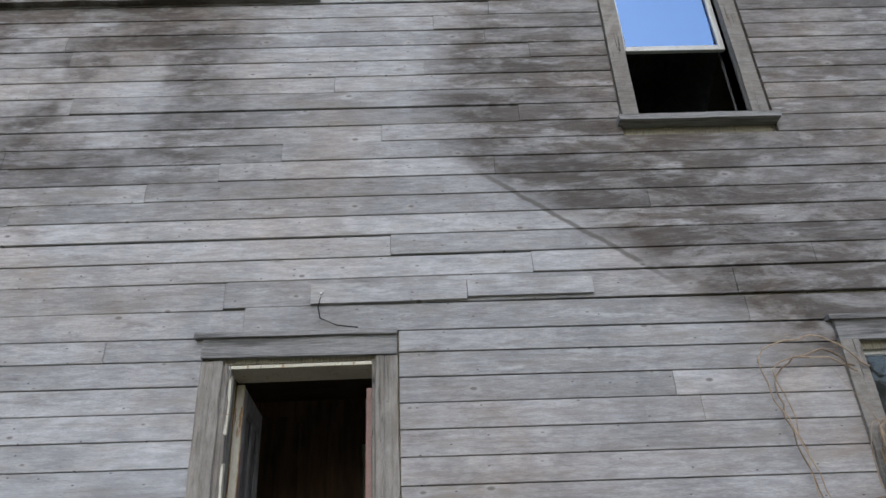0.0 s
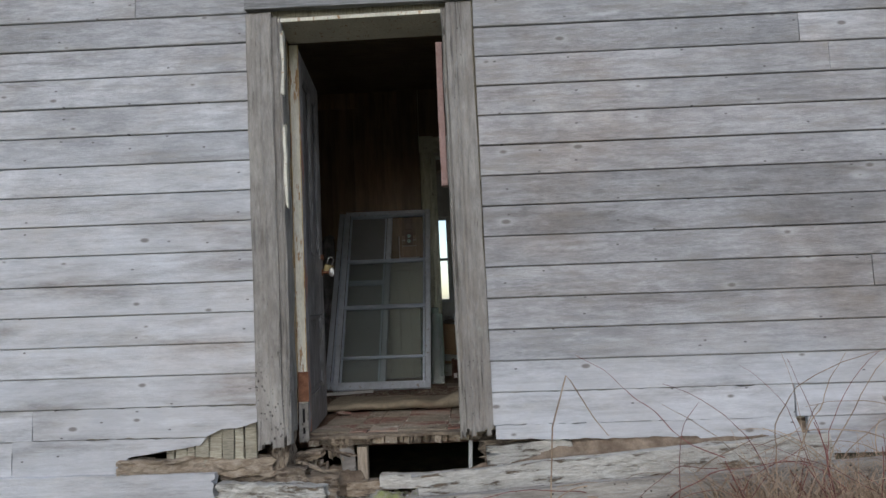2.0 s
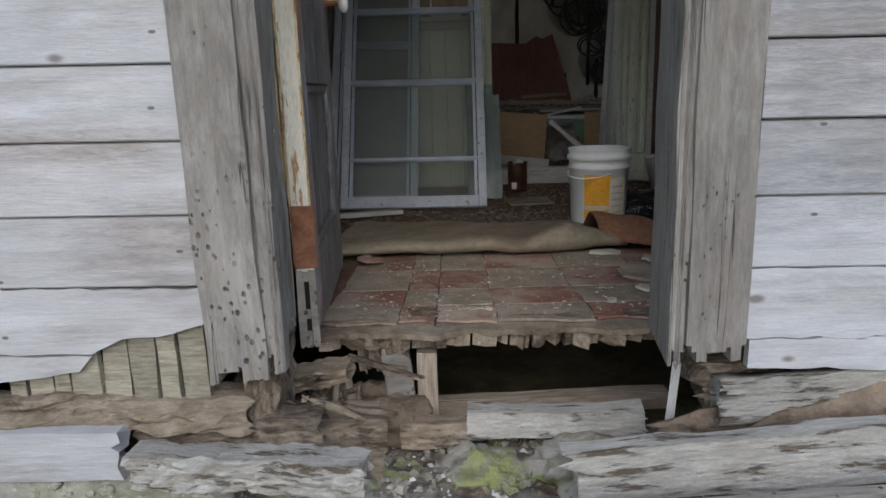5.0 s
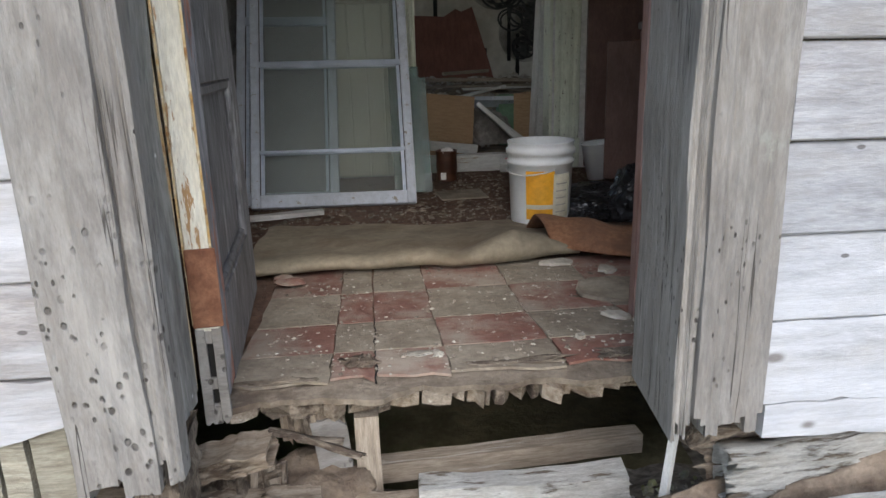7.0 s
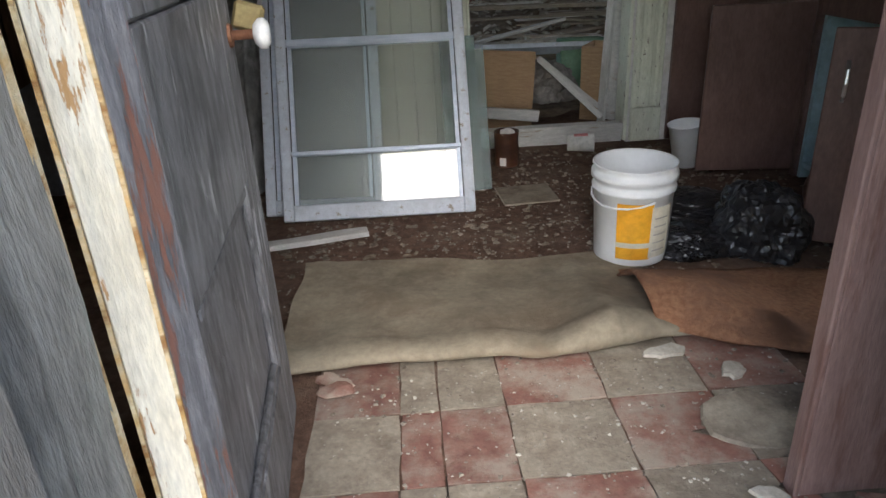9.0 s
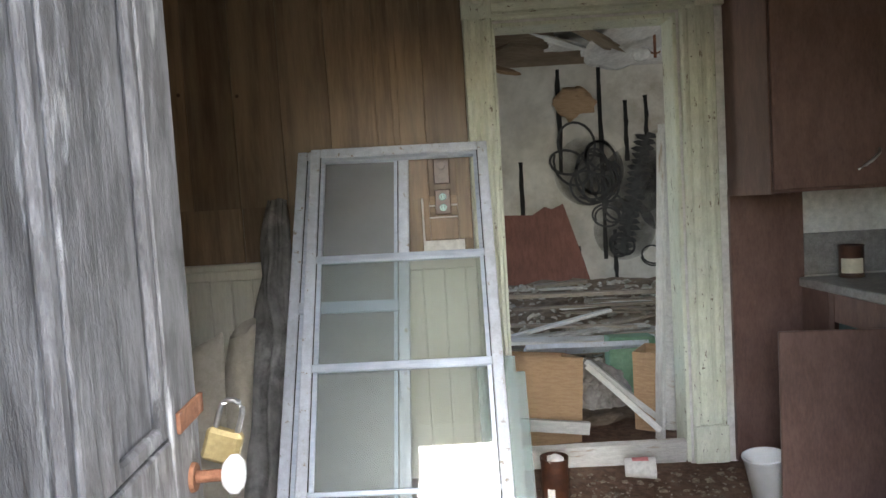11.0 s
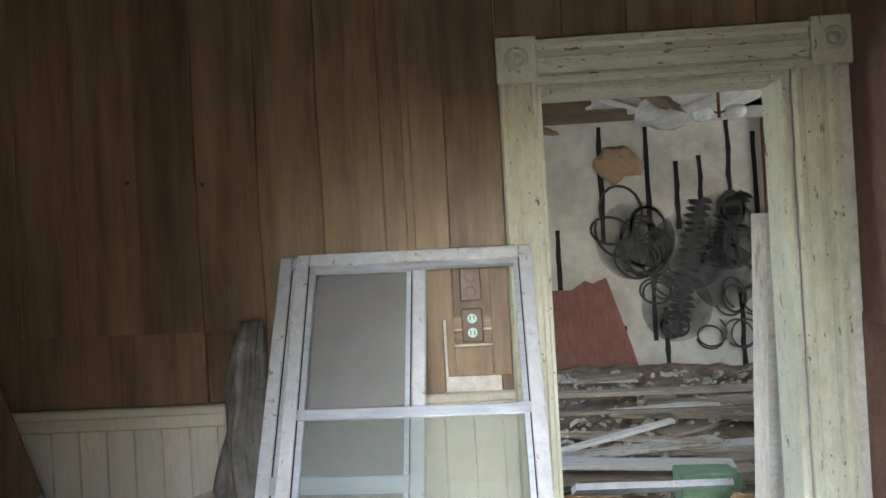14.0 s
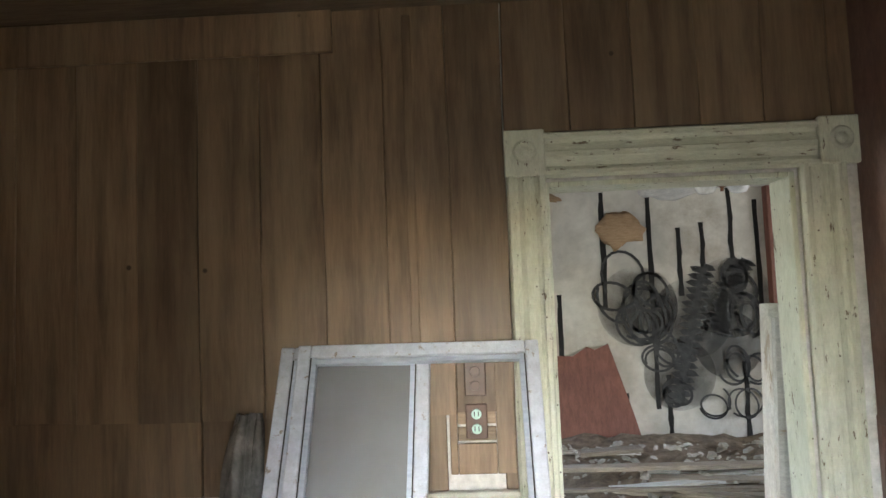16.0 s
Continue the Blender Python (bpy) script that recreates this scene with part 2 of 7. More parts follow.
def casing_material():
    """Weathered brown-grey trim: long grain, drying cracks, worm holes, bleached and dark stains."""
    m, n, l, bsdf, col, mix, ramp, tex, geo = material(
        "weathered_casing", (0.235, 0.216, 0.195), (0.35, 0.325, 0.297), 3.4, (14, 14, 2.6), 0.9, 0.55, patch=(0.24, 0.21, 0.18), patch_scale=0.9, patch_at=0.62,
        patch_soft=0.2, vary=0.07, grime=0.32, fine_amount=0.2)

    def op(kind, a, b):
        x = n.new("ShaderNodeMath")
        x.operation = kind
        for i, v in enumerate((a, b)):
            if isinstance(v, float):
                x.inputs[i].default_value = v
            else:
                l.new(v, x.inputs[i])
        return x.outputs[0]

    def stretched(v):
        s = n.new("ShaderNodeVectorMath")
        s.operation = "MULTIPLY"
        l.new(geo.outputs["Position"], s.inputs[0])
        s.inputs[1].default_value = v
        return s.outputs[0]

    pale = ramp(tex(2.6, stretched((1.6, 1.6, 0.7)), 7.0, 0.7, 0.6), 0.52, 0.68)
    col = mix(op("MULTIPLY", pale, 0.6), col, (0.43, 0.405, 0.368))
    gloom = ramp(tex(1.9, stretched((2.2, 2.2, 0.6)), 7.0, 0.7, 0.4), 0.55, 0.72)
    col = mix(op("MULTIPLY", gloom, 0.65), col, mix(1.0, col, (0.48, 0.44, 0.41), "MULTIPLY"))
    moss = ramp(tex(3.7, stretched((1.0, 1.0, 1.0)), 7.0, 0.75), 0.60, 0.72)
    col = mix(op("MULTIPLY", moss, 0.35), col, (0.42, 0.46, 0.38))
    line = op("ABSOLUTE", op("SUBTRACT", tex(5.0, stretched((6.0, 6.0, 0.16)), 3.0, 0.5, 0.1), 0.5), 0.0)
    crack = op("MULTIPLY", op("SUBTRACT", 1.0, ramp(line, 0.002, 0.009)), ramp(tex(1.3, geo.outputs["Position"], 3.0), 0.46, 0.56))
    vor = n.new("ShaderNodeTexVoronoi")
    vor.inputs["Scale"].default_value = 62.0
    l.new(stretched((1.0, 1.0, 0.6)), vor.inputs["Vector"])
    hole = op("MULTIPLY", op("SUBTRACT", 1.0, ramp(vor.outputs["Distance"], 0.10, 0.20)), ramp(tex(3.1, geo.outputs["Position"], 3.0), 0.57, 0.66))
    pits = n.new("ShaderNodeTexVoronoi")
    pits.inputs["Scale"].default_value = 52.0
    l.new(stretched((1.0, 1.0, 0.75)), pits.inputs["Vector"])
    zs = n.new("ShaderNodeSeparateXYZ")
    l.new(geo.outputs["Position"], zs.inputs[0])
    lowdown = op("MULTIPLY", op("SUBTRACT", 1.0, ramp(zs.outputs["Z"], 0.62, 1.0)), op("SUBTRACT", 1.0, ramp(zs.outputs["X"], -0.8, -0.6)))
    pit = op("MULTIPLY", op("SUBTRACT", 1.0, ramp(pits.outputs["Distance"], 0.16, 0.30)), op("MULTIPLY", lowdown, ramp(tex(6.0, geo.outputs["Position"], 3.0), 0.44, 0.54)))
    hole = op("MAXIMUM", hole, pit)
    nails = n.new("ShaderNodeTexVoronoi")
    nails.inputs["Scale"].default_value = 9.0
    l.new(geo.outputs["Position"], nails.inputs["Vector"])
    dot = op("SUBTRACT", 1.0, ramp(nails.outputs["Distance"], 0.02, 0.04))
    deep = op("MAXIMUM", op("MAXIMUM", crack, hole), dot)
    col = mix(op("MULTIPLY", deep, 0.85), col, (0.045, 0.037, 0.03))
    hb = n.new("ShaderNodeBump")
    hb.inputs["Strength"].default_value, hb.inputs["Distance"].default_value = 0.8, 0.008
    hb.invert = True
    l.new(deep, hb.inputs["Height"])
    l.new(bsdf.inputs["Normal"].links[0].from_socket, hb.inputs["Normal"])
    l.new(hb.outputs["Normal"], bsdf.inputs["Normal"])
    l.new(col, bsdf.inputs["Base Color"])
    return m


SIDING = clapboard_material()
CASING = casing_material()
JAMB = simple("flaking_grey_jamb", (0.17, 0.162, 0.148), (0.37, 0.352, 0.32), 3.0, (8, 8, 1.6), 0.85, 0.8, patch=(0.28, 0.305, 0.27), patch_scale=1.1, patch_at=0.6, patch_soft=0.08, spots=(0.78, 0.78, 0.74), spot_scale=8.0, spot_size=0.06, vary=0.05, grime=0.4, fine_amount=0.3)
PAINT_EDGE = simple("ochre_paint_edge", (0.50, 0.30, 0.10), (0.70, 0.60, 0.40), 9.0, (3, 3, 1), 0.7, 0.5, patch=(0.30, 0.15, 0.05), patch_scale=5.0, patch_at=0.56, patch_soft=0.05, vary=0.05)
CASING_H = simple("weathered_head_casing", (0.24, 0.24, 0.24), (0.40, 0.39, 0.39), 10.0, (1.2, 22, 22), 0.85, 0.5, patch=(0.10, 0.098, 0.096), patch_scale=1.4, patch_at=0.54, patch_soft=0.12, vary=0.1)
PEEL = simple("peeling_cream_paint", (0.72, 0.67, 0.54), (0.80, 0.77, 0.66), 7.0, (6, 6, 1), 0.6, 0.5, patch=(0.40, 0.24, 0.11), patch_scale=7.0, patch_at=0.60, patch_soft=0.015, vary=0.05)
ROTTEN = simple("rotten_wood", (0.17, 0.125, 0.09), (0.40, 0.33, 0.25), 16.0, (1.5, 5, 5), 0.95, 1.0, patch=(0.10, 0.07, 0.05), patch_scale=6.0, patch_at=0.55, vary=0.25)
ROTTEN_PALE = simple("rotten_pale_wood", (0.56, 0.525, 0.46), (0.80, 0.775, 0.71), 14.0, (1.5, 8, 8), 0.9, 1.0, patch=(0.20, 0.155, 0.11), patch_scale=5.0, patch_at=0.58, patch_soft=0.04, vary=0.12)
ROT_TAN = simple("rotten_tan_wood", (0.30, 0.225, 0.155), (0.52, 0.43, 0.33), 12.0, (1.6, 6, 6), 0.95, 1.0, patch=(0.13, 0.09, 0.06), patch_scale=3.2, patch_at=0.6, patch_soft=0.05, vary=0.1)
SHEATHING = simple("old_sheathing", (0.30, 0.265, 0.20), (0.50, 0.46, 0.36), 9.0, (18, 18, 1.5), 0.9, 0.6, patch=(0.16, 0.14, 0.11), patch_scale=1.6, patch_at=0.63, vary=0.15)
MUD = simple("crumbled_dirt", (0.16, 0.115, 0.08), (0.31, 0.24, 0.175), 14.0, (1, 1, 1), 1.0, 1.0, vary=0.1)
FOUNDATION = simple("mossy_concrete", (0.27, 0.26, 0.225), (0.46, 0.44, 0.39), 11.0, (1, 1, 1), 0.95, 0.8, patch=(0.17, 0.19, 0.09), patch_scale=2.4, patch_at=0.52, patch_soft=0.12, spots=(0.44, 0.41, 0.36), spot_scale=30, spot_size=0.2, vary=0.08)
SLAB = simple("worn_concrete_slab", (0.47, 0.415, 0.34), (0.62, 0.56, 0.475), 12.0, (1, 1, 1), 0.95, 0.5, patch=(0.30, 0.25, 0.19), patch_scale=3.0, patch_at=0.6, vary=0.05)
SOIL = simple("damp_soil", (0.14, 0.118, 0.095), (0.36, 0.325, 0.28), 30.0, (1, 1, 1), 0.95, 1.0, patch=(0.20, 0.165, 0.11), patch_scale=4.0, patch_at=0.58, world_space=True, vary=0)
MOSS = simple("mossy_stone", (0.38, 0.35, 0.295), (0.56, 0.52, 0.455), 12.0, (1, 1, 1), 0.95, 1.0, patch=(0.27, 0.29, 0.115), patch_scale=6.0, patch_at=0.54, patch_soft=0.08, vary=0.1)
STRAW = simple("dry_grass", (0.33, 0.215, 0.135), (0.50, 0.37, 0.25), 6.0, (1, 1, 1), 0.9, 0.0, vary=0.0)
TWIG = simple("dry_vine", (0.26, 0.18, 0.12), (0.46, 0.36, 0.26), 9.0, (1, 1, 1), 0.9, 0.2, vary=0.25)
RED_TWIG = simple("red_twig", (0.17, 0.05, 0.045), (0.26, 0.10, 0.08), 9.0, (1, 1, 1), 0.7, 0.0, vary=0.2)
LEAF = simple("weed_leaf", (0.06, 0.12, 0.04), (0.11, 0.18, 0.07), 9.0, (1, 1, 1), 0.7, 0.1, vary=0.2)
SASH = simple("white_sash_paint", (0.62, 0.62, 0.60), (0.76, 0.76, 0.74), 9.0, (6, 6, 6), 0.6, 0.3, patch=(0.33, 0.31, 0.28), patch_scale=2.0, patch_at=0.63, patch_soft=0.02, vary=0.06)
STORM = simple("white_storm_paint", (0.56, 0.60, 0.67), (0.68, 0.725, 0.80), 5.0, (5, 5, 5), 0.5, 0.3, patch=(0.30, 0.26, 0.22), patch_scale=7.0, patch_at=0.62, patch_soft=0.03, vary=0.06, fine_amount=0.1)
ALU = simple("dull_aluminium", (0.48, 0.55, 0.66), (0.62, 0.68, 0.77), 9.0, (1, 1, 9), 0.4, 0.1, metal=0.3, vary=0.05, fine_amount=0.06)
DOOR = simple("flaking_grey_door_paint", (0.085, 0.083, 0.085), (0.25, 0.245, 0.255), 7.0, (5, 5, 1.2), 0.45, 0.8, patch=(0.42, 0.42, 0.43), patch_scale=3.0, patch_at=0.62, patch_soft=0.05, vary=0.12, fine_amount=0.3)
DOOR_RED = simple("grey_paint_over_red", (0.19, 0.19, 0.205), (0.40, 0.39, 0.41), 7.0, (5, 5, 1.6), 0.6, 0.8, patch=(0.36, 0.165, 0.12), patch_scale=2.2, patch_at=0.54, patch_soft=0.03, vary=0.05, fine_amount=0.3)
RUST = simple("rusted_iron", (0.16, 0.06, 0.03), (0.30, 0.14, 0.075), 22.0, (1, 1, 1), 0.85, 0.5, vary=0.1)
BRASS = simple("dull_brass", (0.42, 0.33, 0.15), (0.55, 0.45, 0.23), 16.0, (1, 1, 1), 0.45, 0.15, metal=0.7, vary=0)
STEEL = simple("bright_steel", (0.55, 0.55, 0.56), (0.7, 0.7, 0.7), 12.0, (1, 1, 1), 0.3, 0.0, metal=1.0, vary=0)
PORCELAIN = simple("white_porcelain", (0.80, 0.80, 0.78), (0.85, 0.85, 0.83), 5.0, (1, 1, 1), 0.2, 0.0, vary=0, grime=0.1)
TILE_GREY = simple("grey_floor_tile", (0.25, 0.205, 0.155), (0.38, 0.325, 0.25), 12.0, (1, 1, 1), 0.8, 0.45, patch=(0.15, 0.115, 0.085), patch_scale=5.0, patch_at=0.62, patch_soft=0.1, vary=0.14)
TILE_RED = simple("red_floor_tile", (0.25, 0.115, 0.085), (0.33, 0.17, 0.13), 10.0, (1, 1, 1), 0.8, 0.35, patch=(0.35, 0.29, 0.23), patch_scale=5.0, patch_at=0.52, patch_soft=0.12, vary=0.16)
BACKING = simple("tile_backing", (0.175, 0.137, 0.10), (0.34, 0.28, 0.212), 14.0, (1, 1, 1), 0.95, 0.7, patch=(0.12, 0.09, 0.066), patch_scale=4.0, patch_at=0.55, vary=0.1)
FLOOR = simple("littered_brown_floor", (0.10, 0.052, 0.032), (0.20, 0.115, 0.075), 26.0, (1, 1, 1), 0.95, 0.9, patch=(0.20, 0.14, 0.10), patch_scale=4.0, patch_at=0.6, patch_soft=0.14, vary=0)
BURLAP = simple("burlap_carpet_back", (0.25, 0.205, 0.145), (0.36, 0.305, 0.22), 7.0, (1, 1, 1), 0.95, 0.3, patch=(0.175, 0.125, 0.08), patch_scale=2.6, patch_at=0.60, patch_soft=0.14, vary=0, grime=0.4, fine_amount=0.2)
RUSTY_CARPET = simple("red_brown_carpet", (0.25, 0.11, 0.055), (0.38, 0.19, 0.10), 60.0, (1, 1, 1), 1.0, 0.8, patch=(0.20, 0.10, 0.06), patch_scale=3.0, patch_at=0.56, patch_soft=0.1, vary=0)
PANEL = simple("brown_plank_panelling", (0.15, 0.098, 0.058), (0.285, 0.19, 0.115), 3.0, (7, 7, 0.6), 0.5, 0.25, patch=(0.31, 0.225, 0.14), patch_scale=0.8, patch_at=0.58, patch_soft=0.14, spots=(0.06, 0.036, 0.02), spot_scale=4.2, spot_size=0.05, vary=0.26, grime=0.3, fine_amount=0.18)
WAINSCOT = simple("cream_beadboard", (0.74, 0.71, 0.59), (0.82, 0.79, 0.67), 8.0, (8, 8, 1), 0.5, 0.15, patch=(0.50, 0.44, 0.34), patch_scale=1.4, patch_at=0.7, vary=0.04, fine_amount=0.1, grime=0.15)
TRIM = simple("crackled_pale_green_paint", (0.66, 0.685, 0.55), (0.77, 0.79, 0.66), 6.0, (5, 5, 1.5), 0.5, 0.6, patch=(0.20, 0.165, 0.11), patch_scale=9.0, patch_at=0.625, patch_soft=0.012, spots=(0.10, 0.08, 0.05), spot_scale=24.0, spot_size=0.10, fine_amount=0.12, vary=0.04, grime=0.18)
BROWN = simple("brown_cabinet_paint", (0.15, 0.086, 0.07), (0.20, 0.12, 0.10), 6.0, (3, 3, 1), 0.45, 0.12, patch=(0.24, 0.17, 0.15), patch_scale=4.0, patch_at=0.72, vary=0.08)
BLUE = simple("pale_blue_paint", (0.36, 0.52, 0.56), (0.44, 0.60, 0.64), 4.0, (1, 1, 1), 0.6, 0.1, vary=0)
COUNTER = simple("grey_laminate", (0.25, 0.24, 0.235), (0.36, 0.35, 0.34), 30.0, (1, 1, 1), 0.45, 0.1, vary=0)
PLASTER = simple("dirty_white_plaster", (0.66, 0.64, 0.60), (0.78, 0.765, 0.73), 5.0, (1, 1, 1), 0.85, 0.25, patch=(0.50, 0.44, 0.36), patch_scale=1.6, patch_at=0.66, patch_soft=0.1, vary=0.03)
OLD_PLASTER = simple("stained_old_plaster", (0.52, 0.485, 0.42), (0.68, 0.645, 0.575), 2.2, (1, 1, 1), 0.9, 0.3, patch=(0.37, 0.32, 0.25), patch_scale=1.3, patch_at=0.60, patch_soft=0.12, vary=0.0, fine_amount=0.08, grime=0.3)
CEILING = simple("brown_ceiling_boards", (0.10, 0.07, 0.045), (0.17, 0.125, 0.08), 6.0, (1, 12, 12), 0.7, 0.2, vary=0.1)
BLACK = simple("black_spray_paint", (0.03, 0.029, 0.029), (0.075, 0.073, 0.07), 20.0, (1, 1, 1), 0.9, 0.0, vary=0.3)
RED_BOARD = simple("red_brown_hardboard", (0.16, 0.06, 0.042), (0.22, 0.09, 0.062), 7.0, (4, 4, 1), 0.7, 0.15, vary=0.06)
PINK_BROWN = simple("pinkish_brown_paint", (0.30, 0.18, 0.155), (0.38, 0.24, 0.21), 9.0, (8, 8, 1), 0.55, 0.3, patch=(0.20, 0.1, 0.08), patch_scale=2.0, patch_at=0.6, vary=0.05)
CARDBOARD = simple("brown_cardboard", (0.36, 0.23, 0.13), (0.45, 0.30, 0.175), 14.0, (1, 1, 6), 0.9, 0.1, vary=0.08)
OLD_BOARD = simple("dusty_old_board", (0.26, 0.21, 0.16), (0.44, 0.37, 0.29), 9.0, (1.5, 16, 16), 0.9, 0.5, patch=(0.52, 0.47, 0.40), patch_scale=2.0, patch_at=0.62, vary=0.3)
WHITE_BOARD = simple("chipped_white_board", (0.58, 0.57, 0.54), (0.72, 0.71, 0.67), 8.0, (2, 10, 10), 0.7, 0.3, patch=(0.36, 0.30, 0.23), patch_scale=2.0, patch_at=0.62, vary=0.1)
GREEN = simple("dull_green_board", (0.13, 0.24, 0.15), (0.18, 0.30, 0.20), 8.0, (1, 1, 1), 0.8, 0.2, vary=0)
GREY_CLOTH = simple("grey_cloth", (0.17, 0.155, 0.14), (0.27, 0.25, 0.23), 12.0, (1, 1, 1), 0.95, 0.5, vary=0.1)
BEIGE = simple("beige_carpet_back", (0.47, 0.43, 0.35), (0.55, 0.51, 0.42), 30.0, (1, 1, 1), 0.95, 0.2, vary=0, fine_amount=0.07)
BLUE_SHEET = simple("grey_blue_sheet", (0.32, 0.36, 0.41), (0.42, 0.46, 0.51), 6.0, (1, 1, 1), 0.7, 0.1, vary=0)
BAG = simple("black_plastic", (0.012, 0.012, 0.014), (0.03, 0.03, 0.034), 8.0, (1, 1, 1), 0.28, 0.3, vary=0)
# pale patch colour paints highlights onto the crumpled plastic
SMOKE = simple("dusty_smoke_plastic", (0.16, 0.157, 0.152), (0.28, 0.274, 0.262), 11.0, (1, 1, 1), 0.12, 0.9, patch=(0.42, 0.41, 0.395), patch_scale=2.6, patch_at=0.58, patch_soft=0.1, vary=0, fine_amount=0.08)
PLASTIC = simple("white_plastic", (0.78, 0.79, 0.79), (0.83, 0.84, 0.84), 5.0, (1, 1, 1), 0.4, 0.05, vary=0, grime=0.07, fine_amount=0.05)
ORANGE = simple("orange_label", (0.80, 0.36, 0.02), (0.86, 0.45, 0.04), 4.0, (1, 1, 1), 0.5, 0.0, vary=0)
CREAM_LABEL = simple("cream_label", (0.74, 0.68, 0.53), (0.78, 0.73, 0.6), 4.0, (1, 1, 1), 0.6, 0.0, vary=0)
PALE_INK = simple("pale_print", (0.40, 0.38, 0.33), (0.46, 0.44, 0.38), 4.0, (1, 1, 1), 0.6, 0.0, vary=0)
PINK_INK = simple("pink_print", (0.75, 0.25, 0.27), (0.8, 0.32, 0.33), 4.0, (1, 1, 1), 0.6, 0.0, vary=0)
MINT = simple("mint_socket", (0.55, 0.78, 0.68), (0.6, 0.82, 0.73), 4.0, (1, 1, 1), 0.4, 0.0, vary=0)
BROWN_PLATE = simple("brown_socket_plate", (0.10, 0.05, 0.03), (0.13, 0.07, 0.045), 4.0, (1, 1, 1), 0.4, 0.0, vary=0)
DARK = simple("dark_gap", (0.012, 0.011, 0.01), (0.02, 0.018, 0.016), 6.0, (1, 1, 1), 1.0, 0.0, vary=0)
JAR = simple("dark_brown_tin", (0.05, 0.02, 0.012), (0.11, 0.045, 0.025), 8.0, (1, 1, 1), 0.35, 0.1, vary=0)
RAG = simple("white_rag", (0.7, 0.69, 0.66), (0.78, 0.77, 0.74), 8.0, (1, 1, 1), 0.9, 0.2, vary=0)
CRUMB = simple("floor_crumb", (0.16, 0.125, 0.095), (0.36, 0.31, 0.25), 40.0, (1, 1, 1), 0.95, 0.4, vary=0)
SPECKLED = simple("speckled_grey_board", (0.30, 0.275, 0.24), (0.47, 0.44, 0.395), 6.0, (1.6, 12, 12), 0.9, 0.6, patch=(0.20, 0.175, 0.15), patch_scale=1.6, patch_at=0.58, patch_soft=0.1, spots=(0.06, 0.05, 0.04), spot_scale=34, spot_size=0.20, vary=0.05)
CHIP = simple("plaster_chip", (0.36, 0.32, 0.26), (0.58, 0.54, 0.46), 9.0, (1, 1, 1), 0.9, 0.4, vary=0.2)
LATH = simple("old_lath", (0.24, 0.17, 0.11), (0.37, 0.28, 0.19), 9.0, (1, 12, 12), 0.9, 0.4, vary=0.2)
WOODS = simple("dark_evergreen", (0.022, 0.032, 0.02), (0.05, 0.062, 0.04), 2.0, (1, 1, 1), 0.9, 0.0, vary=0)
ROOF = simple("grey_roofing", (0.10, 0.10, 0.105), (0.17, 0.165, 0.16), 12.0, (1, 1, 1), 0.95, 0.5, vary=0.1)
GRASS_GROUND = simple("rough_grass_ground", (0.10, 0.095, 0.05), (0.22, 0.19, 0.11), 9.0, (1, 1, 1), 0.95, 0.8, patch=(0.08, 0.11, 0.04), patch_scale=0.6, patch_at=0.55, world_space=True, vary=0)


def glass_material(name, tint, rough, haze, ior=1.65, sheen=(1, 1, 1)):
    """Pane: tinted glass with a thin film of dust; ior and sheen set its reflection."""
    m = bpy.data.materials.new(name)
    m.use_nodes = True
    n, l = m.node_tree.nodes, m.node_tree.links
    out = n["Material Output"]
    n.remove(n["Principled BSDF"])
    tr, gl, di = n.new("ShaderNodeBsdfTransparent"), n.new("ShaderNodeBsdfGlossy"), n.new("ShaderNodeBsdfDiffuse")
    tr.inputs["Color"].default_value = (*tint, 1)
    gl.inputs["Roughness"].default_value = rough
    gl.inputs["Color"].default_value = (*sheen, 1)
    di.inputs["Color"].default_value = (0.46, 0.48, 0.49, 1)
    fr = n.new("ShaderNodeFresnel")
    fr.inputs["IOR"].default_value = ior
    tc, no = n.new("ShaderNodeTexCoord"), n.new("ShaderNodeTexNoise")
    no.inputs["Scale"].default_value, no.inputs["Detail"].default_value = 3.0, 6.0
    l.new(tc.outputs["Object"], no.inputs["Vector"])
    mr = n.new("ShaderNodeMapRange")
    mr.inputs["To Min"].default_value, mr.inputs["To Max"].default_value = haze * 0.6, haze * 1.4
    l.new(no.outputs["Fac"], mr.inputs["Value"])
    a, b = n.new("ShaderNodeMixShader"), n.new("ShaderNodeMixShader")
    l.new(mr.outputs["Result"], a.inputs[0])
    l.new(tr.outputs[0], a.inputs[1])
    l.new(di.outputs[0], a.inputs[2])
    l.new(fr.outputs[0], b.inputs[0])
    l.new(a.outputs[0], b.inputs[1])
    l.new(gl.outputs[0], b.inputs[2])
    l.new(b.outputs[0], out.inputs["Surface"])
    return m


# overlarge ior and blue sheen put a bright sky reflection into the pane
SKY_GLASS = glass_material("sky_tinted_glass", (0.7, 0.8, 0.85), 0.02, 0.03, 4.0, (0.24, 0.42, 0.80))
# tint lowered to give the lamp-lit room behind a shaded look
GLASS = glass_material("darkened_window_glass", (0.55, 0.6, 0.6), 0.02, 0.03, 1.5)
DUSTY_GLASS = glass_material("dusty_storm_glass", (0.82, 0.85, 0.835), 0.03, 0.10)
SCREEN = glass_material("grey_insect_screen", (0.70, 0.70, 0.70), 0.3, 0.34)
GREEN_GLASS = glass_material("green_edge_glass", (0.55, 0.72, 0.66), 0.12, 0.30, 1.25)


